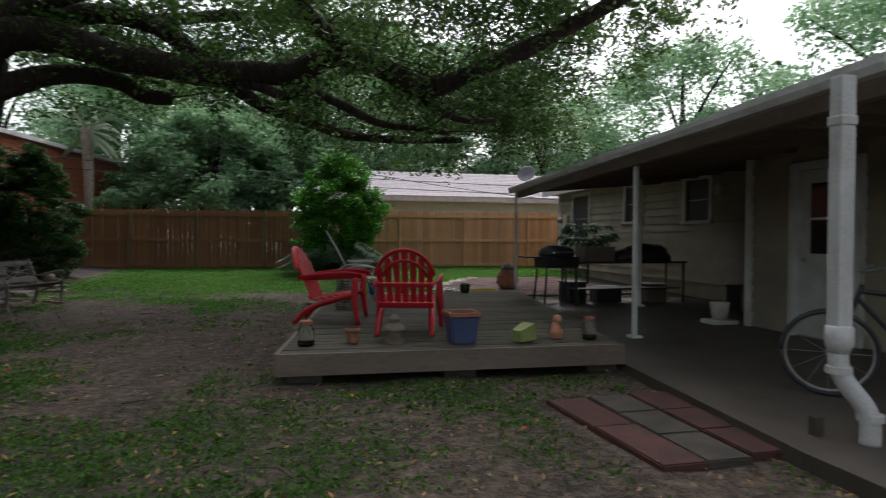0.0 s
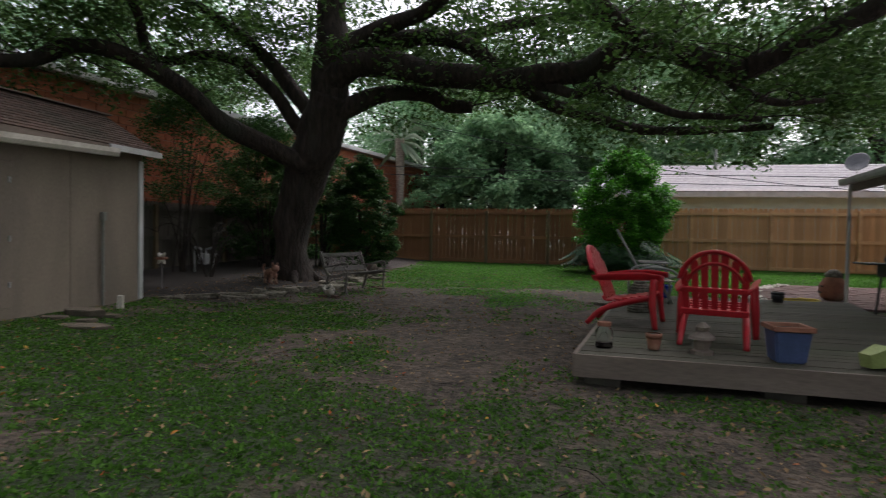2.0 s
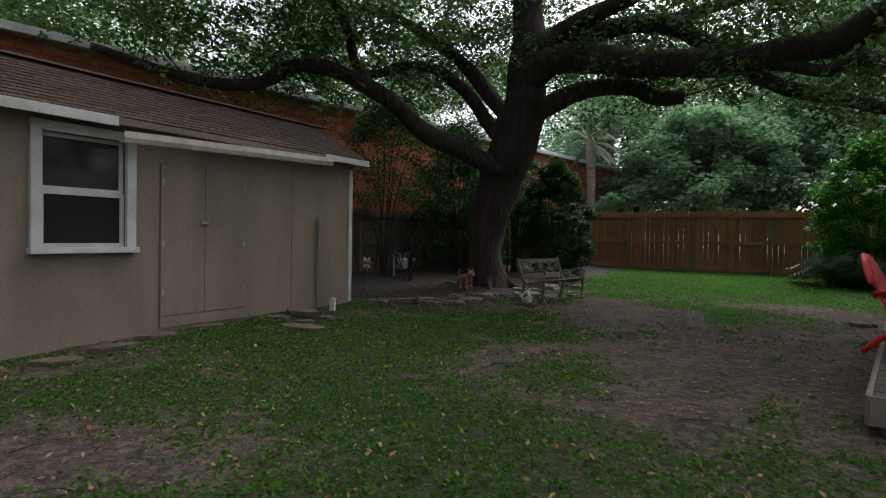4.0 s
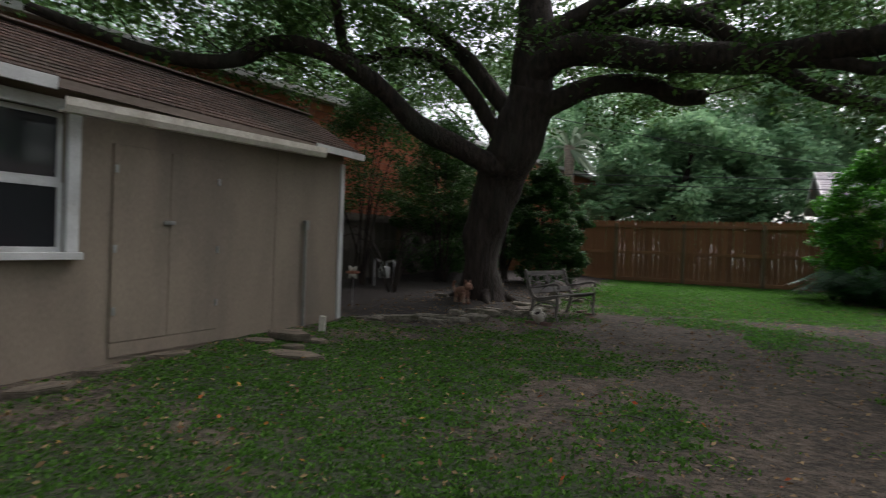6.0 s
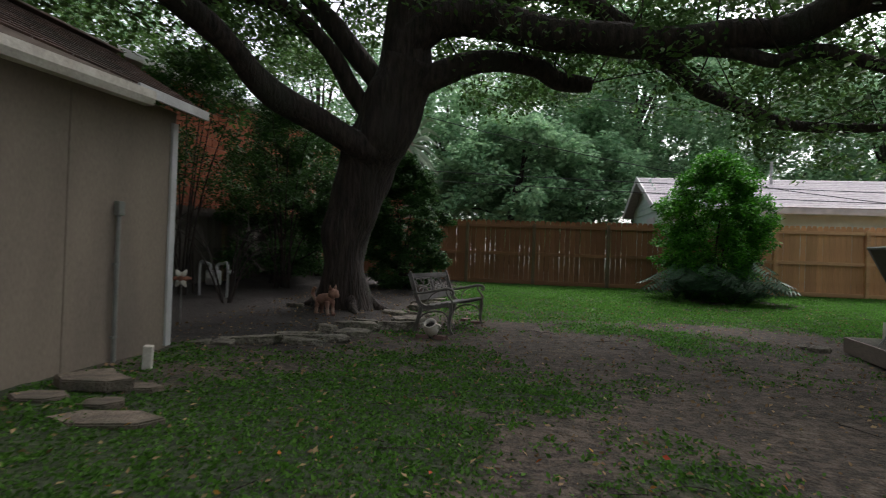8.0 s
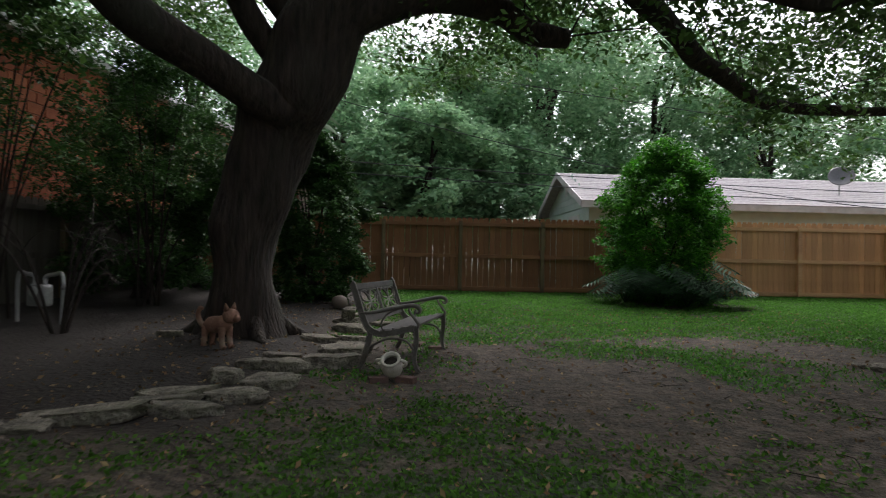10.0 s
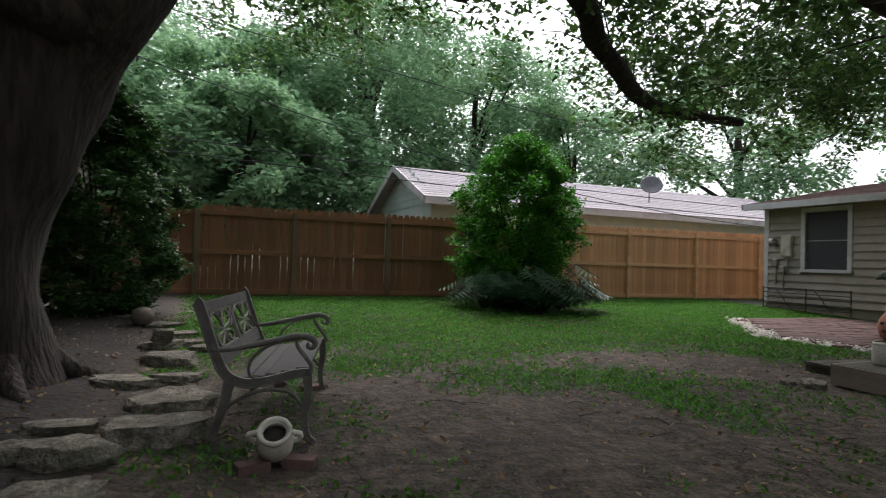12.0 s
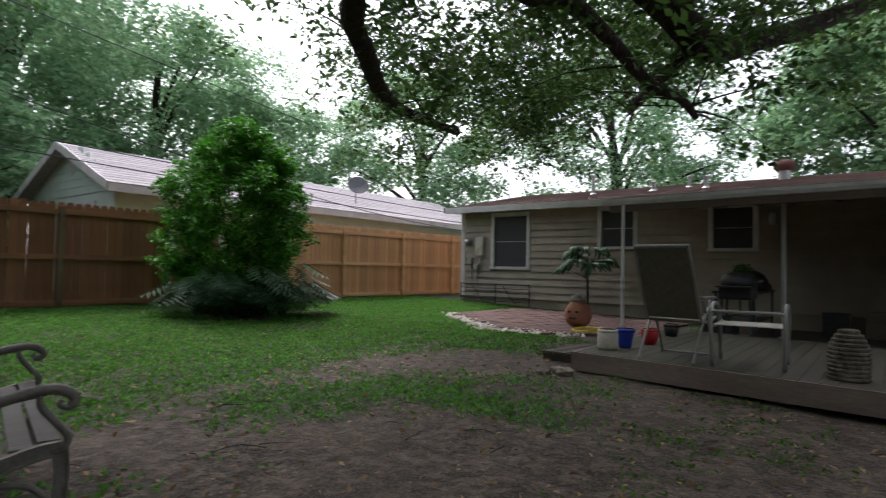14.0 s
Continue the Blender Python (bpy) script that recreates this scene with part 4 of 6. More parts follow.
# The last four trees stand unseen behind the yard, added to block sky light.
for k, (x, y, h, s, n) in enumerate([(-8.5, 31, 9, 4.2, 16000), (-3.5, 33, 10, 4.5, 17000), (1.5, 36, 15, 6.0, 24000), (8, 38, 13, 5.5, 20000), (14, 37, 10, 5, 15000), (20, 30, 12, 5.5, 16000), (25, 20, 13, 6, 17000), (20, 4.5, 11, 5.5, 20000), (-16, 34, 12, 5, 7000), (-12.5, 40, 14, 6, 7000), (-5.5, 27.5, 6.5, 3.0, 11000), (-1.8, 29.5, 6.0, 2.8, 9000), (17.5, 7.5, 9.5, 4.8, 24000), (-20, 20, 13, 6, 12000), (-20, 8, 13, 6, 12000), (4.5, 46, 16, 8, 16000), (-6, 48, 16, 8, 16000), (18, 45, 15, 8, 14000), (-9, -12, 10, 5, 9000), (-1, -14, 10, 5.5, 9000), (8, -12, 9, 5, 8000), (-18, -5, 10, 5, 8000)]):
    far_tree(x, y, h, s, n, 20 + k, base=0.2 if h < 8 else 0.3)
palm = thing("palm_tree", "slender palm trunk with hanging dry fronds", "palm", -9.3, 25.5, 0.3)
part("trunk", bar([(0, 0, -0.3), (0.05, 0, 2.5), (0, 0, 5.2)], [0.2, 0.16, 0.22], 12), M["palm"], palm)
bm = bmesh.new()
for i in range(26):
    a, d = rng.uniform(0, 6.28), rng.uniform(-0.9, 0.9)
    c, s = math.cos(a), math.sin(a)
    tube(bm, [(0, 0, 5.1), (c * 0.7, s * 0.7, 5.2 + d), (c * 1.3, s * 1.3, 4.8 + d * 1.2)], [0.03, 0.1, 0.01], 4, 3, flat=0.15)
part("fronds", bm, M["moss"], palm)

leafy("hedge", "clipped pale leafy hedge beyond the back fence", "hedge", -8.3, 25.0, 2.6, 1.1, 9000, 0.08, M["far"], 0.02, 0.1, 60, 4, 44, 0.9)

# ---- the neighbour's house behind the fence ----
nb_ = thing("neighbour_house", "mint green bungalow with grey shingle roof and white trim", "house", kind="structure")
NX0, NX1, NY0, NY1, NZ, NR = -0.3, 14.5, 21.9, 27.0, 2.84, 4.05
part("wall", cube((NX0 + NX1) / 2, (NY0 + NY1) / 2, 1.5, NX1 - NX0, NY1 - NY0, 2.9), M["mint"], nb_)
g = bmesh.new()
v = [g.verts.new(p) for p in ((NX0 - 0.0, NY0, 2.95), (NX0, NY1, 2.95), (NX0, (NY0 + NY1) / 2, NR - 0.1), (NX0 + 0.1, NY0, 2.95), (NX0 + 0.1, NY1, 2.95), (NX0 + 0.1, (NY0 + NY1) / 2, NR - 0.1))]
g.faces.new(v[:3])
g.faces.new(v[3:][::-1])
part("gable", g, M["mint"], nb_)
NM = (NY0 + NY1) / 2
n_a, n_b, n_c, n_d = (NX0 - 0.35, NY0 - 0.45, NZ), (NX1, NY0 - 0.45, NZ), (NX1, NM, NR), (NX0 - 0.35, NM, NR)
roof_sheet("roof", n_a, n_b, n_c, n_d, 0.08, M["white"], nb_)
roof_sheet("roof", n_d, n_c, (NX1, NY1 + 0.45, NZ), (NX0 - 0.35, NY1 + 0.45, NZ), 0.08, M["shingle_grey"], nb_)
part("fascia_board", cube((NX0 + NX1) / 2 - 0.2, NY0 - 0.46, NZ - 0.1, NX1 - NX0 + 0.3, 0.03, 0.17), M["white"], nb_)
for p, q in ((n_a, n_d), ((n_a[0], NY1 + 0.45, NZ), n_d)):
    P, Q = Vector(p), Vector(q)
    bm = bmesh.new()
    d = Q - P
    box(bm, 0, 0, 0, 0.03, d.length + 0.05, 0.19, Matrix.Translation(P.lerp(Q, 0.5) + Vector((-0.02, 0, -0.06))) @ Matrix.Rotation(math.atan2(d.z, d.y), 4, "X"))
    part("bargeboard", bm, M["white"], nb_)
part("window", cube(NX0 - 0.02, NY0 + 1.6, 2.1, 0.04, 1.2, 0.9, 0.01), M["white"], nb_)
vent = part("vent", cube(NX0 - 0.02, NM, 3.45, 0.04, 0.3, 0.35, 0.01), M["white"], nb_)
part("vent_pipe", bar([(3.6, 23.9, 3.7), (3.6, 23.9, 4.6)], 0.05, 10, 1), M["metal"], nb_)
dish = thing("satellite_dish", "grey satellite dish on a roof mount", "satellite dish", 7.72, 22.6, 3.3)
part("mast", bar([(0, 0, -0.15), (0, 0, 0.3), (0, -0.05, 0.45)], 0.025, 8), M["metal"], dish)
d = lathe([(0.02, 0.0), (0.2, 0.03), (0.34, 0.1), (0.36, 0.115), (0.33, 0.115), (0.2, 0.045), (0.02, 0.015)], 24)
dd = part("reflector", d, M["dish"], dish, smooth=True)
dd.matrix_basis = pose(0, -0.08, 0.55, 60, 0, -35)
part("feed_arm", bar([(0, -0.1, 0.45), (0.12, -0.4, 0.42), (0.16, -0.5, 0.6)], 0.015, 6), M["metal"], dish)
second = thing("neighbour_wing", "grey hip roof of the next bungalow", "house", kind="structure")
bm = bmesh.new()
v = [bm.verts.new(p) for p in ((12.5, 24, 2.9), (24, 24, 2.9), (24, 34, 2.9), (12.5, 34, 2.9), (16, 28, 4.4), (21, 28, 4.4))]
for q in ((0, 1, 5, 4), (1, 2, 5), (2, 3, 4, 5), (3, 0, 4), (0, 3, 2, 1)):
    bm.faces.new([v[i] for i in q])
part("roof", bm, M["shingle_grey"], second)
part("wall", cube(18, 29, 1.4, 10.6, 9, 2.8), M["mint"], second)

# ---- the brick building beyond the side fence ----
brick_house = thing("brick_building", "long orange brick building with a white metal roof edge", "building", -14.6, -2.0, 0, 0, kind="structure")
BA, BB = Vector((-14.6, -2.0, 0)), Vector((-9.3, 33.0, 0))
bd = (BB - BA)
brick_house.matrix_basis = pose(-14.6, -2.0, 0, 0, 0, math.degrees(math.atan2(bd.y, bd.x)))
BL = bd.length
part("wall", cube(BL / 2, 2.0, 2.35, BL, 3.9, 4.7), M["mortar"], brick_house)
part("roof_edge", cube(BL / 2, 0.02, 4.78, BL + 0.3, 0.4, 0.16, 0.01), M["white"], brick_house)
part("roof", cube(BL / 2, 2.1, 4.82, BL + 0.2, 4.2, 0.06), M["shingle_grey"], brick_house)


# ---- the deck ----
def deck_left(t):
    return Vector((-1.02 + 0.66 * t, 5.28 + 5.4 * t, 0))


def deck_right(t):
    return Vector((2.09 + 1.0 * t, 5.18 + 5.62 * t, 0))


DZ = 0.28
deck = thing("deck", "low weathered wooden deck with mossy boards", "deck", kind="structure")
ND = 40
for i in range(ND):
    a, b = deck_left(i / ND), deck_right(i / ND)
    c, d = deck_left((i + 0.965) / ND), deck_right((i + 0.965) / ND)
    bm = bmesh.new()
    prism(bm, [(a.x, a.y), (b.x, b.y), (d.x, d.y), (c.x, c.y)], DZ - 0.03, DZ + random.uniform(-0.002, 0.002))
    part("board", bm, M["deck"], deck)
for f, (p, q) in enumerate(((deck_left(0), deck_right(0)), (deck_left(0), deck_left(1)), (deck_left(1), deck_right(1)))):
    d = (q - p).normalized()
    s = Vector((d.y, -d.x, 0)) * (0.022 if f == 0 else -0.022)
    bm = bmesh.new()
    m = Matrix.Translation((p + q) / 2 + s + Vector((0, 0, DZ - 0.095))) @ Matrix.Rotation(math.atan2(d.y, d.x), 4, "Z")
    box(bm, 0, 0, 0, (q - p).length + 0.04, 0.036, 0.186, m)
    part("skirt_board", bm, M["fascia"], deck)
for t in (0.03, 0.35, 0.65, 0.97):
    for s in (0.06, 0.5, 0.94):
        c = deck_left(t).lerp(deck_right(t), s)
        g0 = gz(c.x, c.y)
        part("support_block", cube(c.x, c.y, (g0 - 0.08 + DZ - 0.03) / 2, 0.3, 0.2, DZ - 0.03 - g0 + 0.08, 0.01), M["concrete"], deck)


# ---- paving and stones ----
def paver_row(x0, x1, ends, material, name="paving_stones", label=""):
    for y0, y1 in zip(ends, ends[1:]):
        bm = bmesh.new()
        t0, t1 = (4.4 - y0) / 1.38, (4.4 - y1) / 1.38
        sh = lambda x, t: x + 0.1 * t * (1 - (x - 1.0) / 1.1 * 1.6)
        z = 0.03 + random.uniform(-0.004, 0.006)
        prism(bm, [(sh(x0, t0) + 0.006, y0 - 0.006), (sh(x1, t0) - 0.006, y0 - 0.006), (sh(x1, t1) - 0.006, y1 + 0.006), (sh(x0, t1) + 0.006, y1 + 0.006)], -0.04, z)
        bmesh.ops.bevel(bm, geom=[e for e in bm.edges if all(v.co.z > 0 for v in e.verts)], offset=0.008, segments=2, affect="EDGES")
        tagged(part("paving_stone", bm, material), label, "paving stone", "paving beside the porch")


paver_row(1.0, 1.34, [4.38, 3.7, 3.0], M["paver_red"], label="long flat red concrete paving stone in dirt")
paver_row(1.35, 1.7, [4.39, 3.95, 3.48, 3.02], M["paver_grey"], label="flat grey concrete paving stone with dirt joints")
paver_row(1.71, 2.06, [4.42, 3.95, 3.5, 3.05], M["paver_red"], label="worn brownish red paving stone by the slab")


def rock(x, y, sx, sy, sz, rz, seed, label="rough pale limestone edging the tree bed", group="stones round the tree bed", z=None):
    """A broken slab: a lumpy body cut by flat faces."""
    r2 = np.random.default_rng(500 + seed)
    cuts = [Vector((math.cos(a), math.sin(a), r2.uniform(-0.15, 0.25))).normalized() for a in np.arange(7) * 0.9 + r2.uniform(0, 0.9, 7)]
    cuts = [(c, r2.uniform(0.72, 0.95)) for c in cuts] + [(Vector((r2.normal(0, 0.1), r2.normal(0, 0.1), 1)).normalized(), 0.5), (Vector((r2.normal(0, 0.25), r2.normal(0, 0.25), 1)).normalized(), 0.62)]
    bm = bmesh.new()
    bmesh.ops.create_icosphere(bm, subdivisions=4, radius=1)
    for v in bm.verts:
        q = v.co * 1.25
        for c, d in cuts:
            over = q.dot(c) - d
            if over > 0:
                q = q - c * over
        q = q * (1 + 0.16 * noise.noise(q * 2.2 + Vector((seed * 3.1, 0, 0))) + 0.09 * noise.noise(q * 6.5 + Vector((0, seed * 2.7, 0))))
        v.co = Vector((q.x * sx / 1.75, q.y * sy / 1.75, q.z * sz / 1.75))
    ob = part("stone", bm, M["stone"], smooth=True)
    ob.matrix_basis = pose(x, y, (gz(x, y) if z is None else z) + sz * 0.22, random.uniform(-5, 5), random.uniform(-5, 5), rz)
    return tagged(ob, label, "stone", group)


# place, length, width, height and turn
for k, (x, y, sx, sy, sz, r) in enumerate([
        (-6.66, 8.82, 0.46, 0.34, 0.13, 10), (-6.86, 9.12, 0.5, 0.32, 0.12, 40), (-6.5, 9.24, 0.5, 0.3, 0.13, 25), (-6.36, 9.66, 0.5, 0.3, 0.16, 15), (-6.72, 9.76, 0.34, 0.28, 0.16, 80),
        (-6.4, 10.24, 0.44, 0.3, 0.2, -10), (-6.68, 10.28, 0.3, 0.22, 0.12, 30), (-6.52, 10.72, 0.4, 0.26, 0.1, 15), (-6.02, 10.6, 0.6, 0.56, 0.2, 30), (-6.0, 11.25, 0.56, 0.44, 0.16, 10),
        (-6.34, 11.85, 0.5, 0.34, 0.12, 0), (-5.98, 12.0, 0.4, 0.3, 0.12, 40), (-6.1, 12.65, 0.52, 0.34, 0.22, -5), (-6.22, 13.45, 0.46, 0.32, 0.16, 20), (-5.98, 13.6, 0.34, 0.26, 0.14, 60), (-5.72, 13.3, 0.44, 0.28, 0.14, -10),
        (-6.1, 14.3, 0.5, 0.3, 0.1, 5), (-6.3, 15.0, 0.46, 0.3, 0.1, 15), (-6.7, 15.5, 0.6, 0.34, 0.1, 5), (-7.0, 16.4, 0.5, 0.34, 0.1, 0),
        (-7.12, 8.56, 0.72, 0.3, 0.13, 22), (-6.86, 8.94, 0.4, 0.24, 0.12, 30), (-7.3, 8.3, 0.26, 0.18, 0.07, 0), (-7.5, 8.2, 0.3, 0.2, 0.06, 40), (-7.84, 11.42, 0.3, 0.2, 0.14, 20)]):
    rock(x, y, sx * 0.88, sy * 0.88, sz * 0.9, r, k)
yellow = rock(-6.2, 13.36, 0.18, 0.14, 0.16, 20, 71, "small round yellowish stone on the limestone", "", gz(-6.2, 13.36) + 0.13)
pot_round = part("round_stone", lathe([(0.0, 0), (0.1, 0.02), (0.14, 0.1), (0.12, 0.18), (0.05, 0.22), (0, 0.225)], 16, False), M["fascia"], smooth=True)
pot_round.matrix_basis = pose(-6.55, 15.0, gz(-6.55, 15.0))
tagged(pot_round, "dark round stone lying in the tree bed", "stone")
for k, (x, y, sx, sy, z, r) in enumerate([(-7.3, 6.08, 0.36, 0.3, 0.0, 20), (-7.2, 6.42, 0.56, 0.3, 0.055, 10), (-6.92, 6.14, 0.38, 0.28, 0.0, 5), (-6.68, 5.92, 0.66, 0.3, 0.0, 22), (-6.94, 6.54, 0.34, 0.24, 0.0, 30), (-7.4, 6.7, 0.3, 0.22, 0.0, 80), (-7.3, 3.9, 0.5, 0.26, 0.0, 80), (-7.42, 4.45, 0.5, 0.22, 0.0, 90), (-7.15, 3.35, 0.45, 0.25, 0.0, 70), (-7.45, 5.1, 0.5, 0.2, 0.0, 88), (-7.4, 2.6, 0.6, 0.24, 0.0, 85)]):
    bm = bmesh.new()
    n = 6
    prism(bm, [(sx / 2 * math.cos(6.283 * i / n) * (1 + 0.3 * noise.noise((k * 2.3, i * 1.7, 0))), sy / 2 * math.sin(6.283 * i / n) * (1 + 0.25 * noise.noise((k, i * 2.1, 5)))) for i in range(n)], -0.05, 0.028)
    bmesh.ops.bevel(bm, geom=bm.edges[:], offset=0.01, segments=2, affect="EDGES")
    ob = part("flagstone", bm, M["flag"])
    ob.matrix_basis = pose(x, y, gz(x, y) + z + 0.01, random.uniform(-3, 3), random.uniform(-3, 3), r)
    tagged(ob, "flat grey flagstone lying by the shed wall", "flagstone", "flagstones by the shed")
stub = part("stake_stub", cube(0, 0, 0.09, 0.07, 0.07, 0.2, 0.01), M["cream"])
stub.matrix_basis = pose(-7.26, 7.08, gz(-7.26, 7.08), 4, 3, 20)
tagged(stub, "short pale wooden stake stub by the shed", "stake")

# brick patio behind the deck, with white gravel round it
patio = thing("brick_patio", "red brick patio bordered with white gravel", "patio", kind="structure")
bricks = [mesh_of(cube(0, 0, 0, 0.285, 0.135 - 0.004 * i, 0.06, 0.006), M["patio"]) for i in range(2)]
for r in range(27):
    for c in range(16):
        y, x = 11.35 + r * 0.143, 1.45 + c * 0.293 + (0.146 if r % 2 else 0)
        if x < 2.05 + max(0, (y - 13.2) * 0.75) or x < 2.2 + (12.2 - y) * 0.8 or x > 6.2:
            continue
        ob = part("brick", bricks[random.randrange(2)], None, patio)
        ob.matrix_basis = pose(x, y, gz(x, y) + 0.02 + random.uniform(-0.004, 0.004), random.uniform(-1, 1), random.uniform(-1, 1), random.uniform(-1, 1))
peb = bmesh.new()
for i in range(420):
    t = rng.uniform(0, 1)
    if t < 0.6:
        u = t / 0.6
        ex, ey = 1.92 + 1.55 * u, 13.2 + 2.05 * u
    else:
        u = (t - 0.6) / 0.4
        ex, ey = 1.92 + 0.45 * u, 13.2 - 1.3 * u
    ex, ey = ex + rng.normal(0, 0.1), ey + rng.normal(0, 0.1)
    s = rng.uniform(0.025, 0.06)
    bmesh.ops.create_icosphere(peb, subdivisions=1, radius=1, matrix=Matrix.LocRotScale((ex, ey, gz(ex, ey) + s * 0.3), Euler((rng.uniform(0, 3), rng.uniform(0, 3), 0)), (s, s * 0.8, s * 0.55)))
tagged(part("gravel", peb, M["cream"]), "white gravel stones edging the brick patio", "gravel", kind="stuff")

step = thing("wooden_step", "low grey plank step at the deck corner", "step", 0.42, 10.98, gz(0.42, 10.98), -6)
for i in range(3):
    part("plank", cube(0, -0.17 + 0.16 * i, 0.1, 0.95, 0.14, 0.035, 0.004), M["deck"], step)
for x in (-0.4, 0.4):
    part("bearer", cube(x, 0, 0.035, 0.08, 0.46, 0.1, 0.004), M["deck"], step)


# ---- garden bench ----
def cast_strap(x, pts, width, thick=0.026, taper=1.0):
    """A cast bar bent in the plane x = const, with raised rims along both edges."""
    bm = bmesh.new()
    line = smooth_line([Vector((x, p[0], p[1])) for p in pts], 7)
    rings = []
    for i, p in enumerate(line):
        d = (line[min(i + 1, len(line) - 1)] - line[max(i - 1, 0)]).normalized()
        nrm = Vector((0, -d.z, d.y))
        w = width * (1 + (taper - 1) * i / (len(line) - 1)) / 2
        t, r, e = thick / 2, 0.007, 0.006
        prof = [(-w, -t), (-w, t), (-w + r, t), (-w + r, t - e), (w - r, t - e), (w - r, t), (w, t), (w, -t), (w - r, -t), (w - r, e - t), (r - w, e - t), (r - w, -t)]
        rings.append([bm.verts.new(p + nrm * a + Vector((b, 0, 0))) for a, b in prof])
    for a, b in zip(rings, rings[1:]):
        for k in range(12):
            bm.faces.new((a[k], a[(k + 1) % 12], b[(k + 1) % 12], b[k]))
    bm.faces.new(rings[0][::-1])
    bm.faces.new(rings[-1])
    return bm


def garden_bench(x, y, rz):
    b = thing("garden_bench", "weathered garden bench with scrolled cast iron ends and slats", "bench", x, y, gz(x, y), rz)
    W = 1.25
    for s in (-1, 1):
        X = s * W / 2
        part("end_frame", cast_strap(X, [(-0.345, 0.765), (-0.325, 0.745), (-0.28, 0.62), (-0.225, 0.47), (-0.17, 0.37), (-0.07, 0.325), (0.06, 0.34), (0.19, 0.375), (0.275, 0.385)], 0.058, 0.03, 0.85), M["bronze"], b)
        part("front_leg", cast_strap(X, [(0.262, 0.39), (0.27, 0.28), (0.255, 0.14), (0.275, 0.04), (0.315, 0.0)], 0.05, 0.03, 0.5), M["bronze"], b)
        part("rear_leg", cast_strap(X, [(-0.15, 0.35), (-0.175, 0.22), (-0.215, 0.08), (-0.25, 0.0)], 0.055, 0.03, 0.6), M["bronze"], b)
        part("armrest", bar([(X, -0.255, 0.5), (X, -0.12, 0.515), (X, 0.06, 0.555), (X, 0.2, 0.585), (X, 0.27, 0.578), (X, 0.3, 0.548), (X, 0.285, 0.522), (X, 0.26, 0.53), (X, 0.263, 0.548)], [0.014, 0.018, 0.02, 0.014, 0.008], 10, 6), M["bronze"], b, smooth=True)
        part("arm_support", bar([(X, 0.2, 0.578), (X, 0.205, 0.53), (X, 0.25, 0.47), (X, 0.285, 0.42), (X, 0.27, 0.37)], [0.009, 0.013, 0.014, 0.013], 9, 6), M["bronze"], b, smooth=True)
        part("arm_scroll", bar([(X, 0.22, 0.572), (X, 0.1, 0.55), (X, 0.0, 0.5), (X, -0.05, 0.43), (X, -0.045, 0.37), (X, 0.0, 0.345)], [0.008, 0.009, 0.008], 8, 6), M["bronze"], b, smooth=True)
        part("leg_arch", bar([(X, -0.2, 0.13), (X, -0.13, 0.22), (X, 0.02, 0.285), (X, 0.17, 0.275), (X, 0.245, 0.2)], 0.011, 8, 5), M["bronze"], b, smooth=True)
    for yy, zz in ((-0.085, 0.34), (-0.005, 0.346), (0.075, 0.358), (0.155, 0.376), (0.232, 0.393)):
        part("seat_slat", cube(0, yy, zz + 0.008, W - 0.03, 0.07, 0.02, 0.004), M["slat"], b)
    tilt = Matrix.Translation((0, -0.255, 0.555)) @ Matrix.Rotation(radians(20), 4, "X")
    part("top_rail", cube(0, 0, 0.185, W - 0.03, 0.024, 0.06, 0.005, tilt), M["slat"], b)
    part("lower_rail", cube(0, 0, -0.115, W - 0.03, 0.024, 0.085, 0.005, tilt), M["slat"], b)
    part("back_stile", cube(0, 0, 0.041, 0.05, 0.02, 0.226, 0.004, tilt), M["slat"], b)
    for k in (-1, 1):
        c = k * 0.305
        pan = bmesh.new()

        def rod(pts, r=0.0085):
            tube(pan, [tilt @ Vector((c + px, 0, 0.041 + pz)) for px, pz in pts], [r, r], 7, 5)

        rod([(-0.27, -0.11), (-0.27, 0.11)], 0.007)
        rod([(0.27, -0.11), (0.27, 0.11)], 0.007)
        rod([(-0.27, 0.108), (0.27, 0.108)], 0.007)
        rod([(-0.27, -0.108), (0.27, -0.108)], 0.007)
        rod([(0, -0.1), (0, 0.06)], 0.01)
        for m in (-1, 1):
            rod([(0, 0.0), (m * 0.05, 0.07), (m * 0.12, 0.1), (m * 0.19, 0.085), (m * 0.21, 0.04), (m * 0.16, 0.01), (m * 0.08, 0.0), (0, -0.01)])
            rod([(0, -0.02), (m * 0.07, -0.03), (m * 0.15, -0.035), (m * 0.19, -0.07), (m * 0.15, -0.1), (m * 0.1, -0.085), (m * 0.05, -0.06), (0, -0.03)])
            rod([(m * 0.19, 0.04), (m * 0.235, 0.07), (m * 0.255, 0.04), (m * 0.235, 0.01), (m * 0.2, -0.02)])
            rod([(m * 0.03, 0.07), (m * 0.015, 0.095), (m * 0.04, 0.1), (m * 0.055, 0.085)], 0.007)
        part("scroll_panel", pan, M["bronze"], b, "cast iron leaf scroll panel", smooth=True)
    return b


garden_bench(-5.37, 10.94, -103.5)
for k, (dx, dy, r) in enumerate(((-5.02, 11.52, 15), (-5.22, 11.75, 70))):
    ob = part("brick", cube(0, 0, 0.02, 0.2, 0.095, 0.06, 0.006), M["patio"])
    ob.matrix_basis = pose(dx, dy, gz(dx, dy) - 0.012, 0, 0, r)
    tagged(ob, "old red brick half sunk beside the bench foot", "brick", "bricks by the bench")

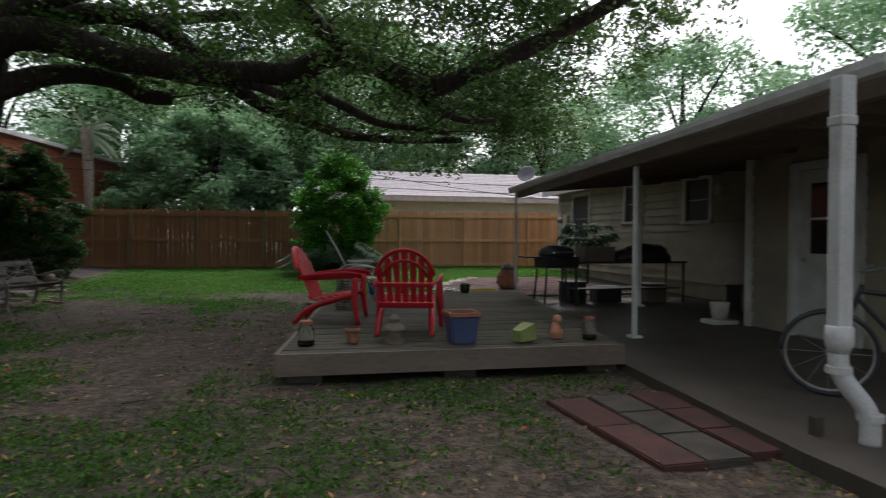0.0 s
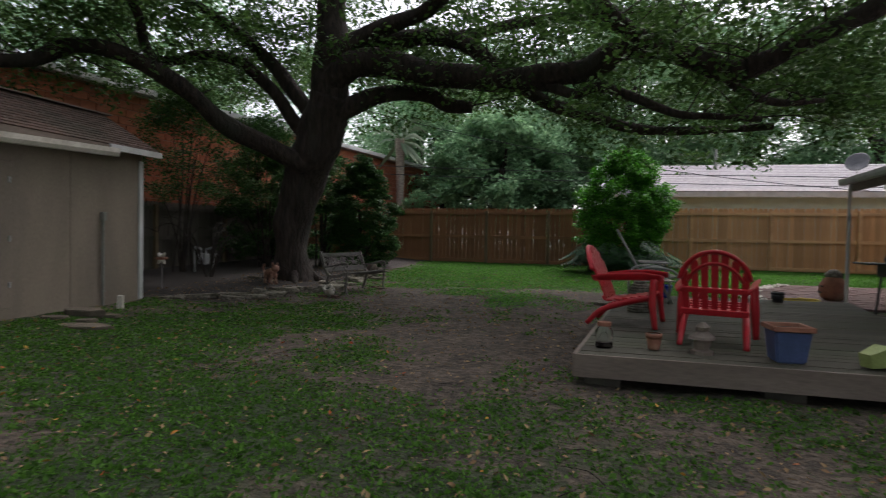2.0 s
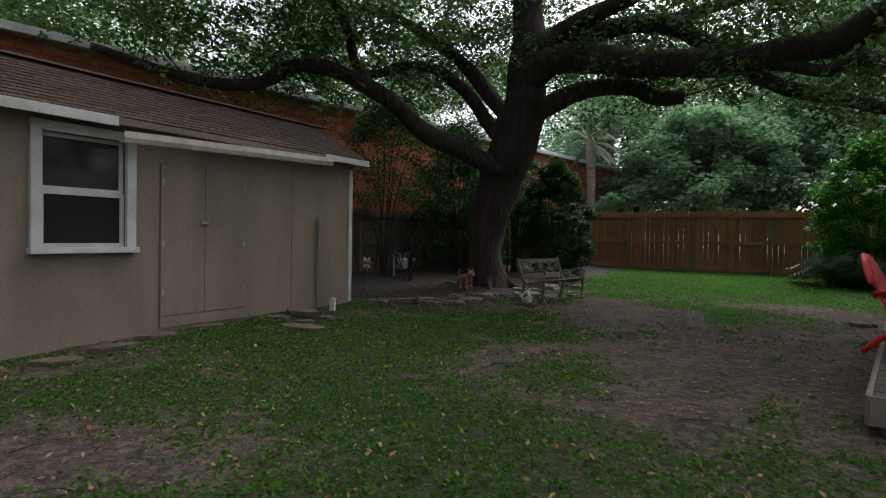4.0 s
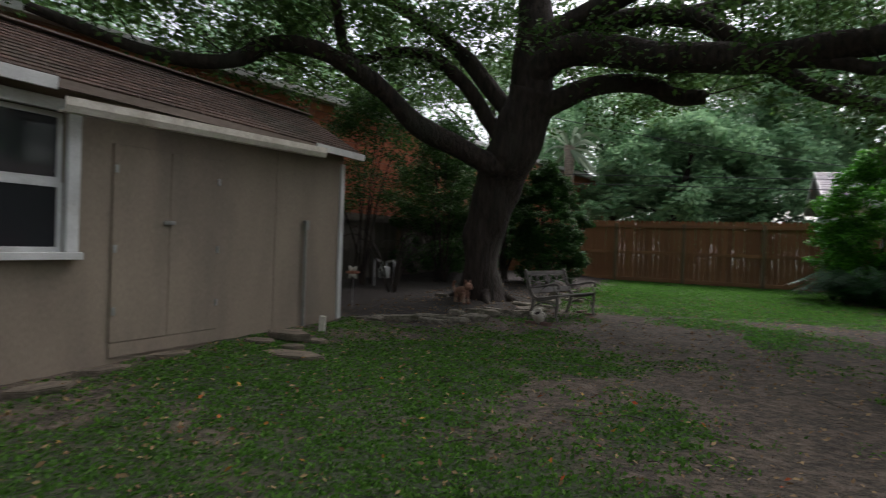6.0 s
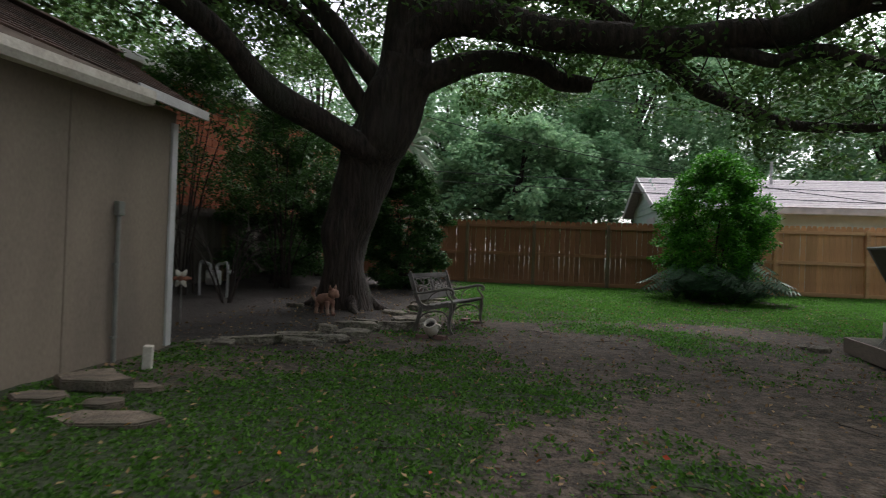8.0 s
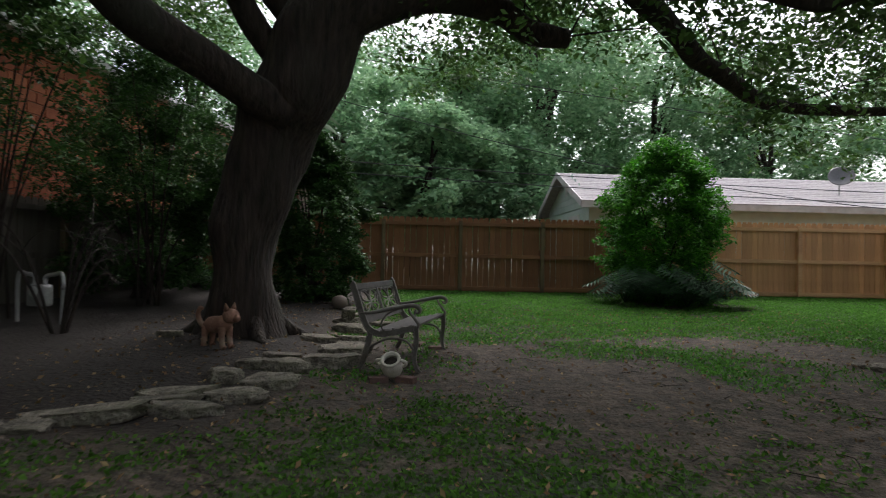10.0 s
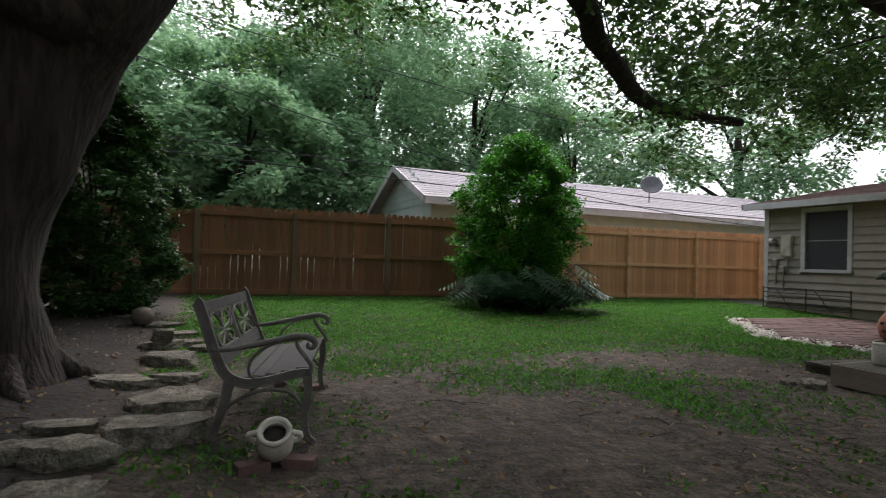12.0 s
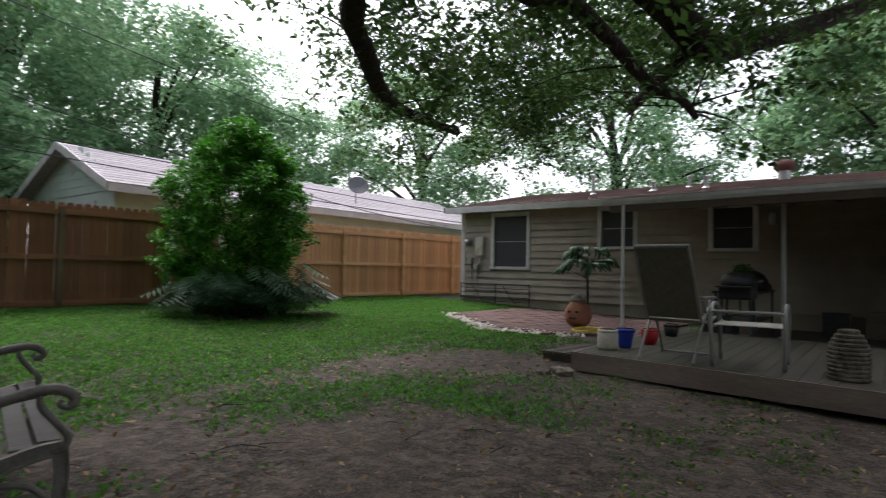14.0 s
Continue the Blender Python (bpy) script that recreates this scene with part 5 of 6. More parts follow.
# the leaning pot with handles
pot = thing("garden_pot", "cream glazed pot with lug handles tipped on bricks", "pot", -5.45, 9.98, gz(-5.45, 9.98) + 0.12, -12)
pot.scale = (0.64, 0.64, 0.64)
tip = pose(0, 0, 0, 38, 0, 0)
for nm, bm, ma in (("body", lathe([(0.0, -0.16), (0.08, -0.16), (0.13, -0.06), (0.145, 0.04), (0.115, 0.11), (0.1, 0.125), (0.085, 0.12), (0.1, 0.1), (0.125, 0.03), (0.0, 0.02)], 24, False), M["cream"]), ("rim", lathe([(0.1, 0.1), (0.128, 0.115), (0.132, 0.145), (0.115, 0.155), (0.098, 0.145), (0.092, 0.11)], 24, False), M["cream"]), ("soil_fill", lathe([(0.0, 0.07), (0.1, 0.07), (0.1, 0.06)], 20, False), M["soil"])):
    ob = part(nm, bm, ma, pot, smooth=True)
    ob.matrix_basis = tip
for s in (-1, 1):
    ob = part("handle", bar([(s * 0.12, 0, 0.02), (s * 0.18, 0, 0.04), (s * 0.19, 0, 0.1), (s * 0.12, 0, 0.13)], 0.022, 8), M["cream"], pot, smooth=True)
    ob.matrix_basis = tip
for k, (x, y, r) in enumerate(((-5.56, 9.94, 15), (-5.33, 9.95, -25))):
    ob = part("brick", cube(0, 0, 0.025, 0.16, 0.09, 0.055, 0.006), M["patio"])
    ob.matrix_basis = pose(x, y, gz(x, y) - 0.005, 0, 0, r)
    tagged(ob, "old red brick propping up the tipped pot", "brick", "bricks under the pot")

# the clay cat by the trunk
bm = bmesh.new()
tube(bm, [(0, -0.15, 0.17), (0, -0.08, 0.21), (0, 0.02, 0.22), (0, 0.1, 0.24), (0, 0.14, 0.26)], [0.055, 0.085, 0.085, 0.08, 0.05], 16, 5, 0.25)
for x, y, lean in ((-0.045, -0.11, -0.02), (0.045, -0.11, -0.02), (-0.045, 0.1, 0.02), (0.045, 0.1, 0.02)):
    tube(bm, [(x, y, 0.2), (x * 1.1, y + lean * 0.4, 0.1), (x * 1.1, y + lean, 0.02), (x * 1.1, y + lean + 0.02, 0.0)], [0.042, 0.028, 0.026, 0.03], 10, 4)
tube(bm, [(0, -0.16, 0.19), (0, -0.23, 0.22), (0.01, -0.26, 0.3), (0.02, -0.22, 0.37), (0.02, -0.19, 0.36)], [0.03, 0.026, 0.022, 0.016], 10, 5)
bmesh.ops.create_uvsphere(bm, u_segments=18, v_segments=12, radius=0.08, matrix=Matrix.Translation((0.0, 0.17, 0.31)) @ Matrix.Diagonal((1.05, 0.95, 0.9, 1)))
bmesh.ops.create_uvsphere(bm, u_segments=12, v_segments=8, radius=0.04, matrix=Matrix.Translation((0.0, 0.24, 0.29)))
for x in (-0.05, 0.05):
    bmesh.ops.create_cone(bm, segments=10, radius1=0.034, radius2=0.005, depth=0.075, cap_ends=True, matrix=Matrix.Translation((x, 0.155, 0.4)) @ Matrix.Rotation(radians(x * 300), 4, "Y"))
cat = part("cat_statue", bm, M["clay"], smooth=True)
cat.matrix_basis = pose(-7.2, 10.95, gz(-7.2, 10.95), 0, 0, -118)
tagged(cat, "weathered clay cat figure standing by the tree trunk", "statue")

# gas meter and flower ornament beside the shed
gas = thing("gas_meter", "grey gas meter on two bent pipes", "gas meter", -9.75, 12.3, gz(-9.75, 12.3), -15)
part("meter_body", cube(0, 0, 0.33, 0.24, 0.16, 0.26, 0.03), M["metal"], gas)
part("meter_dial", lathe([(0.0, 0.0), (0.06, 0.0), (0.06, 0.02), (0.0, 0.02)], 16, False), M["white"], gas).matrix_basis = pose(0, -0.085, 0.38, 90, 0, 0)
for s in (-1, 1):
    part("pipe", bar([(s * 0.08, 0, 0.45), (s * 0.08, 0, 0.55), (s * 0.2, 0, 0.58), (s * 0.32, 0, 0.55), (s * 0.32, 0, 0.0)], 0.025, 8), M["metal"], gas)
part("regulator", lathe([(0.0, 0), (0.07, 0.01), (0.08, 0.04), (0.03, 0.07), (0.0, 0.075)], 16, False), M["metal"], gas, smooth=True).matrix_basis = pose(0.4, 0, 0.4)
flower = thing("pinwheel_flower", "white and orange flower pinwheel on a thin stake", "garden ornament", -8.42, 9.3, gz(-8.42, 9.3), 20)
part("stake", bar([(0, 0, -0.05), (0, 0, 0.55)], 0.008, 6, 1), M["metal"], flower)
for i in range(6):
    bm = bmesh.new()
    a = i * math.pi / 3
    tube(bm, [(0, -0.02, 0.55), (0.06 * math.cos(a), -0.03, 0.55 + 0.06 * math.sin(a)), (0.12 * math.cos(a), -0.02, 0.55 + 0.12 * math.sin(a))], [0.012, 0.04, 0.012], 8, 4, flat=0.3)
    part("petal", bm, M["cream"] if i % 3 else M["terra"], flower, smooth=True)
part("hub", lathe([(0, 0), (0.03, 0.0), (0.03, 0.03), (0, 0.035)], 12, False), M["terra"], flower).matrix_basis = pose(0, -0.03, 0.55, 90, 0, 0)


# ---- red chairs ----
def red_chair():
    c = thing("adirondack_chair", "red plastic slatted garden chair on the deck", "chair", group="red chairs on the deck")
    tilt = Matrix.Translation((0, -0.2, 0.3)) @ Matrix.Rotation(radians(22), 4, "X")
    for i in range(7):
        x = (i - 3) * 0.083
        top = 0.66 - 0.022 * (i - 3) ** 2
        bm = bmesh.new()
        w = 0.033
        prof = [(x - w * 0.8, 0.0), (x + w * 0.8, 0.0), (x * 1.08 + w, top - 0.02), (x * 1.08 + w * 0.5, top), (x * 1.08 - w * 0.5, top), (x * 1.08 - w, top - 0.02)]
        f0 = [bm.verts.new(tilt @ Vector((a, 0.011, h))) for a, h in prof]
        f1 = [bm.verts.new(tilt @ Vector((a, -0.011, h))) for a, h in prof]
        bm.faces.new(f0)
        bm.faces.new(f1[::-1])
        for j in range(6):
            bm.faces.new((f0[j], f0[(j + 1) % 6], f1[(j + 1) % 6], f1[j]))
        part("back_slat", bm, M["red"], c)
    arch = [tilt @ Vector((0.31 * math.sin(a), -0.02, 0.3 + 0.36 * math.cos(a))) for a in np.linspace(-1.35, 1.35, 13)]
    bm = bmesh.new()
    tube(bm, arch, [0.035, 0.035], 8, 2, flat=0.5)
    part("back_arch", bm, M["red"], c, smooth=True)
    bm = bmesh.new()
    tube(bm, [tilt @ Vector((0.27 * math.sin(a), -0.02, 0.2 + 0.34 * math.cos(a))) for a in np.linspace(-1.1, 1.1, 9)], [0.025, 0.025], 8, 2, flat=0.5)
    part("back_arch", bm, M["red"], c, smooth=True)
    part("back_rail", cube(0, -0.02, 0.26, 0.62, 0.035, 0.05, 0.008, tilt), M["red"], c)
    part("back_rail", cube(0, -0.015, 0.02, 0.6, 0.035, 0.06, 0.008, tilt), M["red"], c)
    for i in range(6):
        y = -0.17 + i * 0.09
        part("seat_slat", cube(0, y, 0.285 + i * 0.016, 0.52, 0.075, 0.022, 0.007), M["red"], c)
    for s in (-1, 1):
        part("seat_side", bar([(s * 0.27, 0.33, 0.35), (s * 0.27, 0.05, 0.28), (s * 0.28, -0.25, 0.17), (s * 0.29, -0.42, 0.0)], [0.04, 0.045, 0.04, 0.032], 8, 5, 0.6), M["red"], c, smooth=True)
        part("front_leg", bar([(s * 0.34, 0.33, 0.56), (s * 0.35, 0.32, 0.3), (s * 0.37, 0.36, 0.0)], [0.045, 0.05, 0.034], 8, 5, 0.7), M["red"], c, smooth=True)
        part("armrest", bar([(s * 0.3, -0.36, 0.54), (s * 0.335, -0.1, 0.57), (s * 0.345, 0.2, 0.585), (s * 0.34, 0.41, 0.575)], [0.045, 0.062, 0.07, 0.05], 10, 5, 0.28), M["red"], c, smooth=True)
    return c


DECK_TOP = DZ + 0.003
chair_a = red_chair()
chair_a.matrix_basis = pose(0.24, 6.3, DECK_TOP, 0, 0, -14)
chair_a.scale = (0.95, 0.95, 0.95)
copy_thing(chair_a, pose(-0.5, 7.22, DECK_TOP, 0, 0, -103))


# ---- things on the deck ----
def simple_pot(name, label, category, x, y, z, profile, material, rim=None, soil=True, group=""):
    t = thing(name, label, category, x, y, z, 0, group)
    body = part("body", lathe(profile, 24), material, t, smooth=True)
    h, r = profile[-1][1], profile[-1][0]
    part("rim", lathe([(r * 0.86, h - 0.02), (r * 1.06, h - 0.025), (r * 1.08, h + 0.01), (r * 0.9, h + 0.012)], 24, False), rim or material, body, smooth=True)
    if soil:
        part("soil_fill", lathe([(0.001, h + 0.004), (r * 0.9, h + 0.002)], 20, False), M["soil"], body)
    return t


def glass_jar(x, y, r, h, lid):
    j = thing("glass_jar", "clear glass jar with a rusty lid on the deck", "jar", x, y, DECK_TOP)
    jar = part("jar_body", lathe([(r * 0.92, 0), (r, 0.02), (r, h * 0.75), (r * 0.75, h * 0.9), (r * 0.75, h)], 24), M["jar"], j, smooth=True)
    part("lid", lathe([(r * 0.8, h), (r * 0.8, h + 0.03), (r * 0.76, h + 0.035), (0.0, h + 0.035)], 24, False), lid, jar)
    part("filling", lathe([(0.0, 0.015), (r * 0.85, 0.015), (r * 0.85, h * 0.25), (0.0, h * 0.27)], 16, False), M["soil"], jar)


M["jar"] = plain("clear_glass", (0.9, 0.93, 0.92), 0.05, trans=1.0)
glass_jar(-0.8, 5.62, 0.075, 0.19, M["terra"])
glass_jar(1.9, 5.45, 0.07, 0.18, M["terra"])
simple_pot("flower_pot", "small pale terracotta flower pot on the deck", "pot", -0.38, 5.65, DECK_TOP, [(0.045, 0), (0.052, 0.03), (0.062, 0.1), (0.066, 0.13)], M["terra"])
lantern = thing("garden_lantern", "dark little pagoda lantern on the deck", "lantern", 0.0, 5.58, DECK_TOP)
for nm, prof in (("base", [(0.09, 0), (0.09, 0.03), (0.05, 0.04)]), ("body", [(0.06, 0.04), (0.07, 0.1), (0.06, 0.13)]), ("roof", [(0.11, 0.13), (0.1, 0.15), (0.05, 0.19), (0.02, 0.2)]), ("cap", [(0.05, 0.2), (0.06, 0.23), (0.02, 0.27)])):
    part(nm, lathe(prof, 8), M["fascia"], lantern)
planter = thing("planter", "square blue glazed planter with an orange rim", "planter", 0.62, 5.5, DECK_TOP, 3)
bm = bmesh.new()
bmesh.ops.create_cone(bm, cap_ends=True, segments=4, radius1=0.155, radius2=0.195, depth=0.26, matrix=Matrix.Translation((0, 0, 0.13)) @ Matrix.Rotation(radians(45), 4, "Z"))
bmesh.ops.bevel(bm, geom=bm.edges[:], offset=0.015, segments=3, affect="EDGES")
part("body", bm, M["blue"], planter)
for sx, sy, dx, dy in ((0.31, 0.03, 0, 0.14), (0.31, 0.03, 0, -0.14), (0.03, 0.25, 0.14, 0), (0.03, 0.25, -0.14, 0)):
    part("rim", cube(dx, dy, 0.275, sx, sy, 0.04, 0.008), M["terra"], planter)
part("soil_fill", cube(0, 0, 0.255, 0.25, 0.25, 0.02), M["soil"], planter)
green = thing("tipped_pot", "olive green square pot lying on its side", "pot", 1.2, 5.4, DECK_TOP + 0.085, 25)
M["olive"] = mat("olive_plastic", (0.3, 0.36, 0.12), (0.24, 0.3, 0.09), 6, 0.5, 0.1, 60)
bm = bmesh.new()
for k, (r, h) in enumerate(((0.075, -0.09), (0.11, 0.09))):
    for a in (45, 135, 225, 315):
        bm.verts.new((r * math.cos(radians(a)), r * math.sin(radians(a)), h))
bm.verts.ensure_lookup_table()
for i in range(4):
    bm.faces.new((bm.verts[i], bm.verts[(i + 1) % 4], bm.verts[4 + (i + 1) % 4], bm.verts[4 + i]))
bm.faces.new(bm.verts[:4][::-1])
gp = part("body", bm, M["olive"], green)
sol = gp.modifiers.new("thick", "SOLIDIFY")
sol.thickness = 0.008
gp.matrix_basis = pose(0, 0, 0, 0, 78, 0) @ pose(0, 0, 0, 0, 0, 0)
chick = bmesh.new()
tube(chick, [(0, 0, 0.0), (0, 0, 0.06), (0, 0.01, 0.12), (0, 0.0, 0.16)], [0.05, 0.065, 0.045, 0.03], 12, 5)
bmesh.ops.create_uvsphere(chick, u_segments=12, v_segments=8, radius=0.042, matrix=Matrix.Translation((0, -0.01, 0.19)))
bmesh.ops.create_cone(chick, segments=8, radius1=0.016, radius2=0.003, depth=0.04, cap_ends=True, matrix=Matrix.Translation((0, -0.06, 0.19)) @ Matrix.Rotation(radians(90), 4, "X"))
M["chick"] = mat("faded_orange_clay", (0.55, 0.3, 0.18), (0.5, 0.2, 0.13), 12, 0.7, 0.2, 60)
ch = part("bird_figurine", chick, M["chick"], smooth=True)
ch.matrix_basis = pose(1.6, 5.55, DECK_TOP, 0, 0, 20)
tagged(ch, "small faded orange clay bird figure on the deck", "figurine")
simple_pot("flower_pot", "cobalt blue glazed pot on the deck corner", "pot", 0.3, 10.4, DECK_TOP, [(0.06, 0), (0.07, 0.04), (0.09, 0.17), (0.095, 0.2)], plain("cobalt_glaze", (0.02, 0.05, 0.4), 0.2))
simple_pot("flower_pot", "small red pot on the deck", "pot", 0.8, 10.3, DECK_TOP, [(0.06, 0), (0.09, 0.06), (0.1, 0.14), (0.09, 0.17)], M["red"])
simple_pot("crock", "pale stoneware crock on the deck corner", "crock", 0.05, 10.5, DECK_TOP, [(0.1, 0), (0.11, 0.03), (0.11, 0.17), (0.1, 0.2)], M["cream"])
simple_pot("flower_pot", "dark pot with a small plant beyond the deck", "pot", 1.95, 10.4, DECK_TOP, [(0.07, 0), (0.09, 0.08), (0.09, 0.15)], M["black"])
hive = thing("ribbed_urn", "grey ribbed beehive-shaped urn on the deck", "urn", -0.28, 8.34, DECK_TOP)
prof = []
for i in range(12):
    z = 0.04 * i
    r = 0.19 * (1 - max(0, (i - 5) / 8.5) ** 2)
    prof += [(r * 0.93, z), (r, z + 0.012), (r, z + 0.028), (r * 0.93, z + 0.038)]
part("body", lathe(prof + [(0.05, 0.485)], 28), M["stone"], hive).scale = (0.82, 0.82, 0.84)
gourd = thing("face_jug", "terracotta gourd jug with a face and pale lid", "jug", 3.45, 12.42, gz(3.45, 12.42) + 0.05)
part("body", lathe([(0.12, 0), (0.2, 0.06), (0.24, 0.18), (0.22, 0.3), (0.15, 0.4), (0.12, 0.44)], 28), M["terra"], gourd, smooth=True)
part("lid", lathe([(0.14, 0.43), (0.15, 0.46), (0.11, 0.53), (0.05, 0.57), (0.0, 0.575)], 24, False), M["stone"], gourd, smooth=True)
for s in (-1, 1):
    part("eye_hole", cube(-0.205, s * 0.07, 0.26, 0.04, 0.06, 0.04, 0.012), M["soil"], gourd)
part("mouth_hole", cube(-0.215, 0, 0.15, 0.04, 0.14, 0.04, 0.012), M["soil"], gourd)
hose = thing("garden_hose", "yellow garden hose coiled on the brick patio", "hose", 2.75, 11.9, gz(2.75, 11.9) + 0.06)
bm = bmesh.new()
tube(bm, [(0.3 * math.cos(a) * (1 + 0.04 * math.sin(3 * a)), 0.26 * math.sin(a), 0.012 + 0.002 * a) for a in np.linspace(0, 14, 40)], [0.012, 0.012], 6, 2)
part("coil", bm, plain("yellow_rubber", (0.6, 0.45, 0.04), 0.5), hose)


def sling_recliner(x, y, rz):
    c = thing("recliner", "tall sling recliner with olive fabric and metal frame", "chair", x, y, DECK_TOP, rz)
    for s in (-1, 1):
        part("back_rail", bar([(s * 0.3, -0.1, 0.38), (s * 0.3, -0.3, 0.72), (s * 0.29, -0.52, 1.08)], 0.017, 8), M["alu"], c)
        part("seat_rail", bar([(s * 0.3, -0.1, 0.38), (s * 0.3, 0.15, 0.36), (s * 0.3, 0.42, 0.4)], 0.016, 8), M["alu"], c)
        part("front_leg", bar([(s * 0.3, -0.05, 0.58), (s * 0.3, 0.2, 0.3), (s * 0.3, 0.38, 0.0)], 0.014, 8), M["alu"], c)
        part("rear_leg", bar([(s * 0.3, 0.25, 0.58), (s * 0.3, -0.1, 0.3), (s * 0.3, -0.36, 0.0)], 0.014, 8), M["alu"], c)
        part("armrest", cube(s * 0.32, 0.08, 0.6, 0.05, 0.46, 0.025, 0.01), M["alu"], c)
    bm = bmesh.new()
    for a, b in (((-0.13, 0.4), (-0.51, 1.06)), ((-0.08, 0.375), (0.42, 0.4))):
        v = [bm.verts.new((sx * 0.285, p[0], p[1])) for p in (a, b) for sx in (-1, 1)]
        bm.faces.new((v[0], v[1], v[3], v[2]))
    so = part("sling", bm, M["canvas"], c)
    so.modifiers.new("thick", "SOLIDIFY").thickness = 0.006
    part("head_bar", bar([(-0.3, -0.52, 1.08), (0.3, -0.52, 1.08)], 0.018, 8, 1), M["alu"], c)
    part("foot_bar", bar([(-0.3, 0.36, 0.02), (0.3, 0.36, 0.02)], 0.013, 8, 1), M["alu"], c)
    return c


sling_recliner(-0.05, 9.75, -92).scale = (0.85, 0.9, 1.0)


def strap_chair(x, y, rz):
    c = thing("strap_chair", "low metal chair with pale vinyl straps", "chair", x, y, DECK_TOP, rz)
    for s in (-1, 1):
        part("arm_loop", bar([(s * 0.3, -0.28, 0.0), (s * 0.31, -0.3, 0.4), (s * 0.31, -0.2, 0.6), (s * 0.31, 0.15, 0.6), (s * 0.31, 0.3, 0.45), (s * 0.3, 0.3, 0.0)], 0.02, 8, 6), M["alu"], c, smooth=True)
        part("seat_rail", bar([(s * 0.28, -0.28, 0.4), (s * 0.28, 0.28, 0.42)], 0.014, 8, 1), M["alu"], c)
    for i in range(7):
        part("strap", cube(0, -0.24 + i * 0.08, 0.415, 0.58, 0.05, 0.01, 0.003), M["cream"], c)
    part("back_bar", bar([(-0.3, -0.29, 0.55), (0.3, -0.29, 0.55)], 0.016, 8, 1), M["alu"], c)
    return c


strap_chair(-0.04, 9.1, -85).scale = (0.95, 0.95, 0.9)

# ---- under the porch ----
PZ = 0.085
table = thing("work_table", "long dark metal table under the porch", "table", 4.75, 10.05, PZ, 2)
part("tabletop", cube(0.15, 0, 0.76, 2.3, 0.62, 0.035, 0.006), M["black"], table)
for x in (-0.95, 1.25):
    for y in (-0.26, 0.26):
        part("leg", bar([(x, y, 0.0), (x, y, 0.75)], 0.02, 8, 1), M["black"], table)
part("low_shelf", cube(0.15, 0, 0.28, 2.1, 0.5, 0.025, 0.004), M["black"], table)
grill = thing("barbecue_grill", "black barbecue grill with domed lid under the porch", "grill", 3.5, 9.9, PZ, 5)
bm = lathe([(0.0, 0.0), (0.27, 0.0), (0.29, 0.06), (0.27, 0.17), (0.18, 0.25), (0.0, 0.27)], 20, False)
part("lid", bm, M["black"], grill, smooth=True).matrix_basis = pose(0, 0, 0.86) @ Matrix.Diagonal((1.15, 0.85, 0.8, 1))
part("firebox", cube(0, 0, 0.77, 0.66, 0.46, 0.2, 0.03), M["black"], grill)
part("side_shelf", cube(-0.5, 0, 0.86, 0.32, 0.44, 0.025, 0.006), M["black"], grill)
for x, dx in ((-0.28, -0.06), (0.28, 0.06)):
    for y in (-0.18, 0.18):
        part("leg", bar([(x, y, 0.7), (x + dx, y * 1.15, 0.0)], 0.018, 8, 1), M["black"], grill)
part("handle", bar([(-0.2, -0.27, 0.93), (-0.2, -0.31, 0.95), (0.2, -0.31, 0.95), (0.2, -0.27, 0.93)], 0.012, 8, 2), M["metal"], grill)
crate = thing("planter_box", "brown wooden planter box with green leaves on the table", "planter", 4.3, 10.0, PZ + 0.78, 4)
for y in (-0.15, 0.15):
    part("side_board", cube(0, y, 0.13, 0.62, 0.025, 0.26, 0.004), M["fascia"], crate)
for x in (-0.3, 0.3):
    part("end_board", cube(x, 0, 0.13, 0.025, 0.29, 0.26, 0.004), M["fascia"], crate)
part("soil_fill", cube(0, 0, 0.2, 0.57, 0.27, 0.04), M["soil"], crate)
lf = leaf_mesh(clump_points([(0, 0, 0.32), (-0.18, 0, 0.3), (0.15, 0.03, 0.34)], [0.16, 0.12, 0.14], 5000), 0.06)
lf.materials.append(M["shrub"])
part("foliage", lf, None, crate)
cover = bmesh.new()
bmesh.ops.create_icosphere(cover, subdivisions=4, radius=1)
for v in cover.verts:
    k = 1 + 0.2 * noise.noise(v.co * 1.8) + 0.08 * noise.noise(v.co * 5)
    v.co = Vector((v.co.x * 0.62 * k, v.co.y * 0.28 * k, max(-0.02, v.co.z * 0.3 * k)))
cv = part("tarp_bundle", cover, M["black"], smooth=True)
cv.matrix_basis = pose(5.3, 10.05, PZ + 0.8)
tagged(cv, "crumpled black tarpaulin bundle on the table", "tarpaulin")
for k, (x, y, sx, sy, sz, ma) in enumerate(((4.0, 10.3, 0.35, 0.4, 0.4, "black"), (4.7, 10.35, 0.5, 0.35, 0.3, "black"), (5.6, 10.2, 0.4, 0.35, 0.35, "fascia"), (6.3, 8.2, 0.4, 0.5, 0.45, "fascia"), (6.5, 8.9, 0.3, 0.4, 0.4, "black"))):
    t = thing("storage_bin", "dark lidded storage bin on the porch floor", "bin", x, y, PZ, random.uniform(-8, 8), "bins on the porch")
    body = part("body", cube(0, 0, sz * 0.46, sx, sy, sz * 0.92, 0.02), M[ma], t)
    part("lid", cube(0, 0, sz * 0.95, sx + 0.03, sy + 0.03, sz * 0.08, 0.01), M[ma], body)
tray = thing("white_tray", "white tray on the porch floor by the corner", "tray", 4.85, 7.35, PZ)
part("base", cube(0, 0, 0.03, 0.4, 0.3, 0.06, 0.015), M["white"], tray)
cooler = thing("bucket", "pale bucket by the porch wall corner", "bucket", 4.85, 7.35, PZ + 0.06)
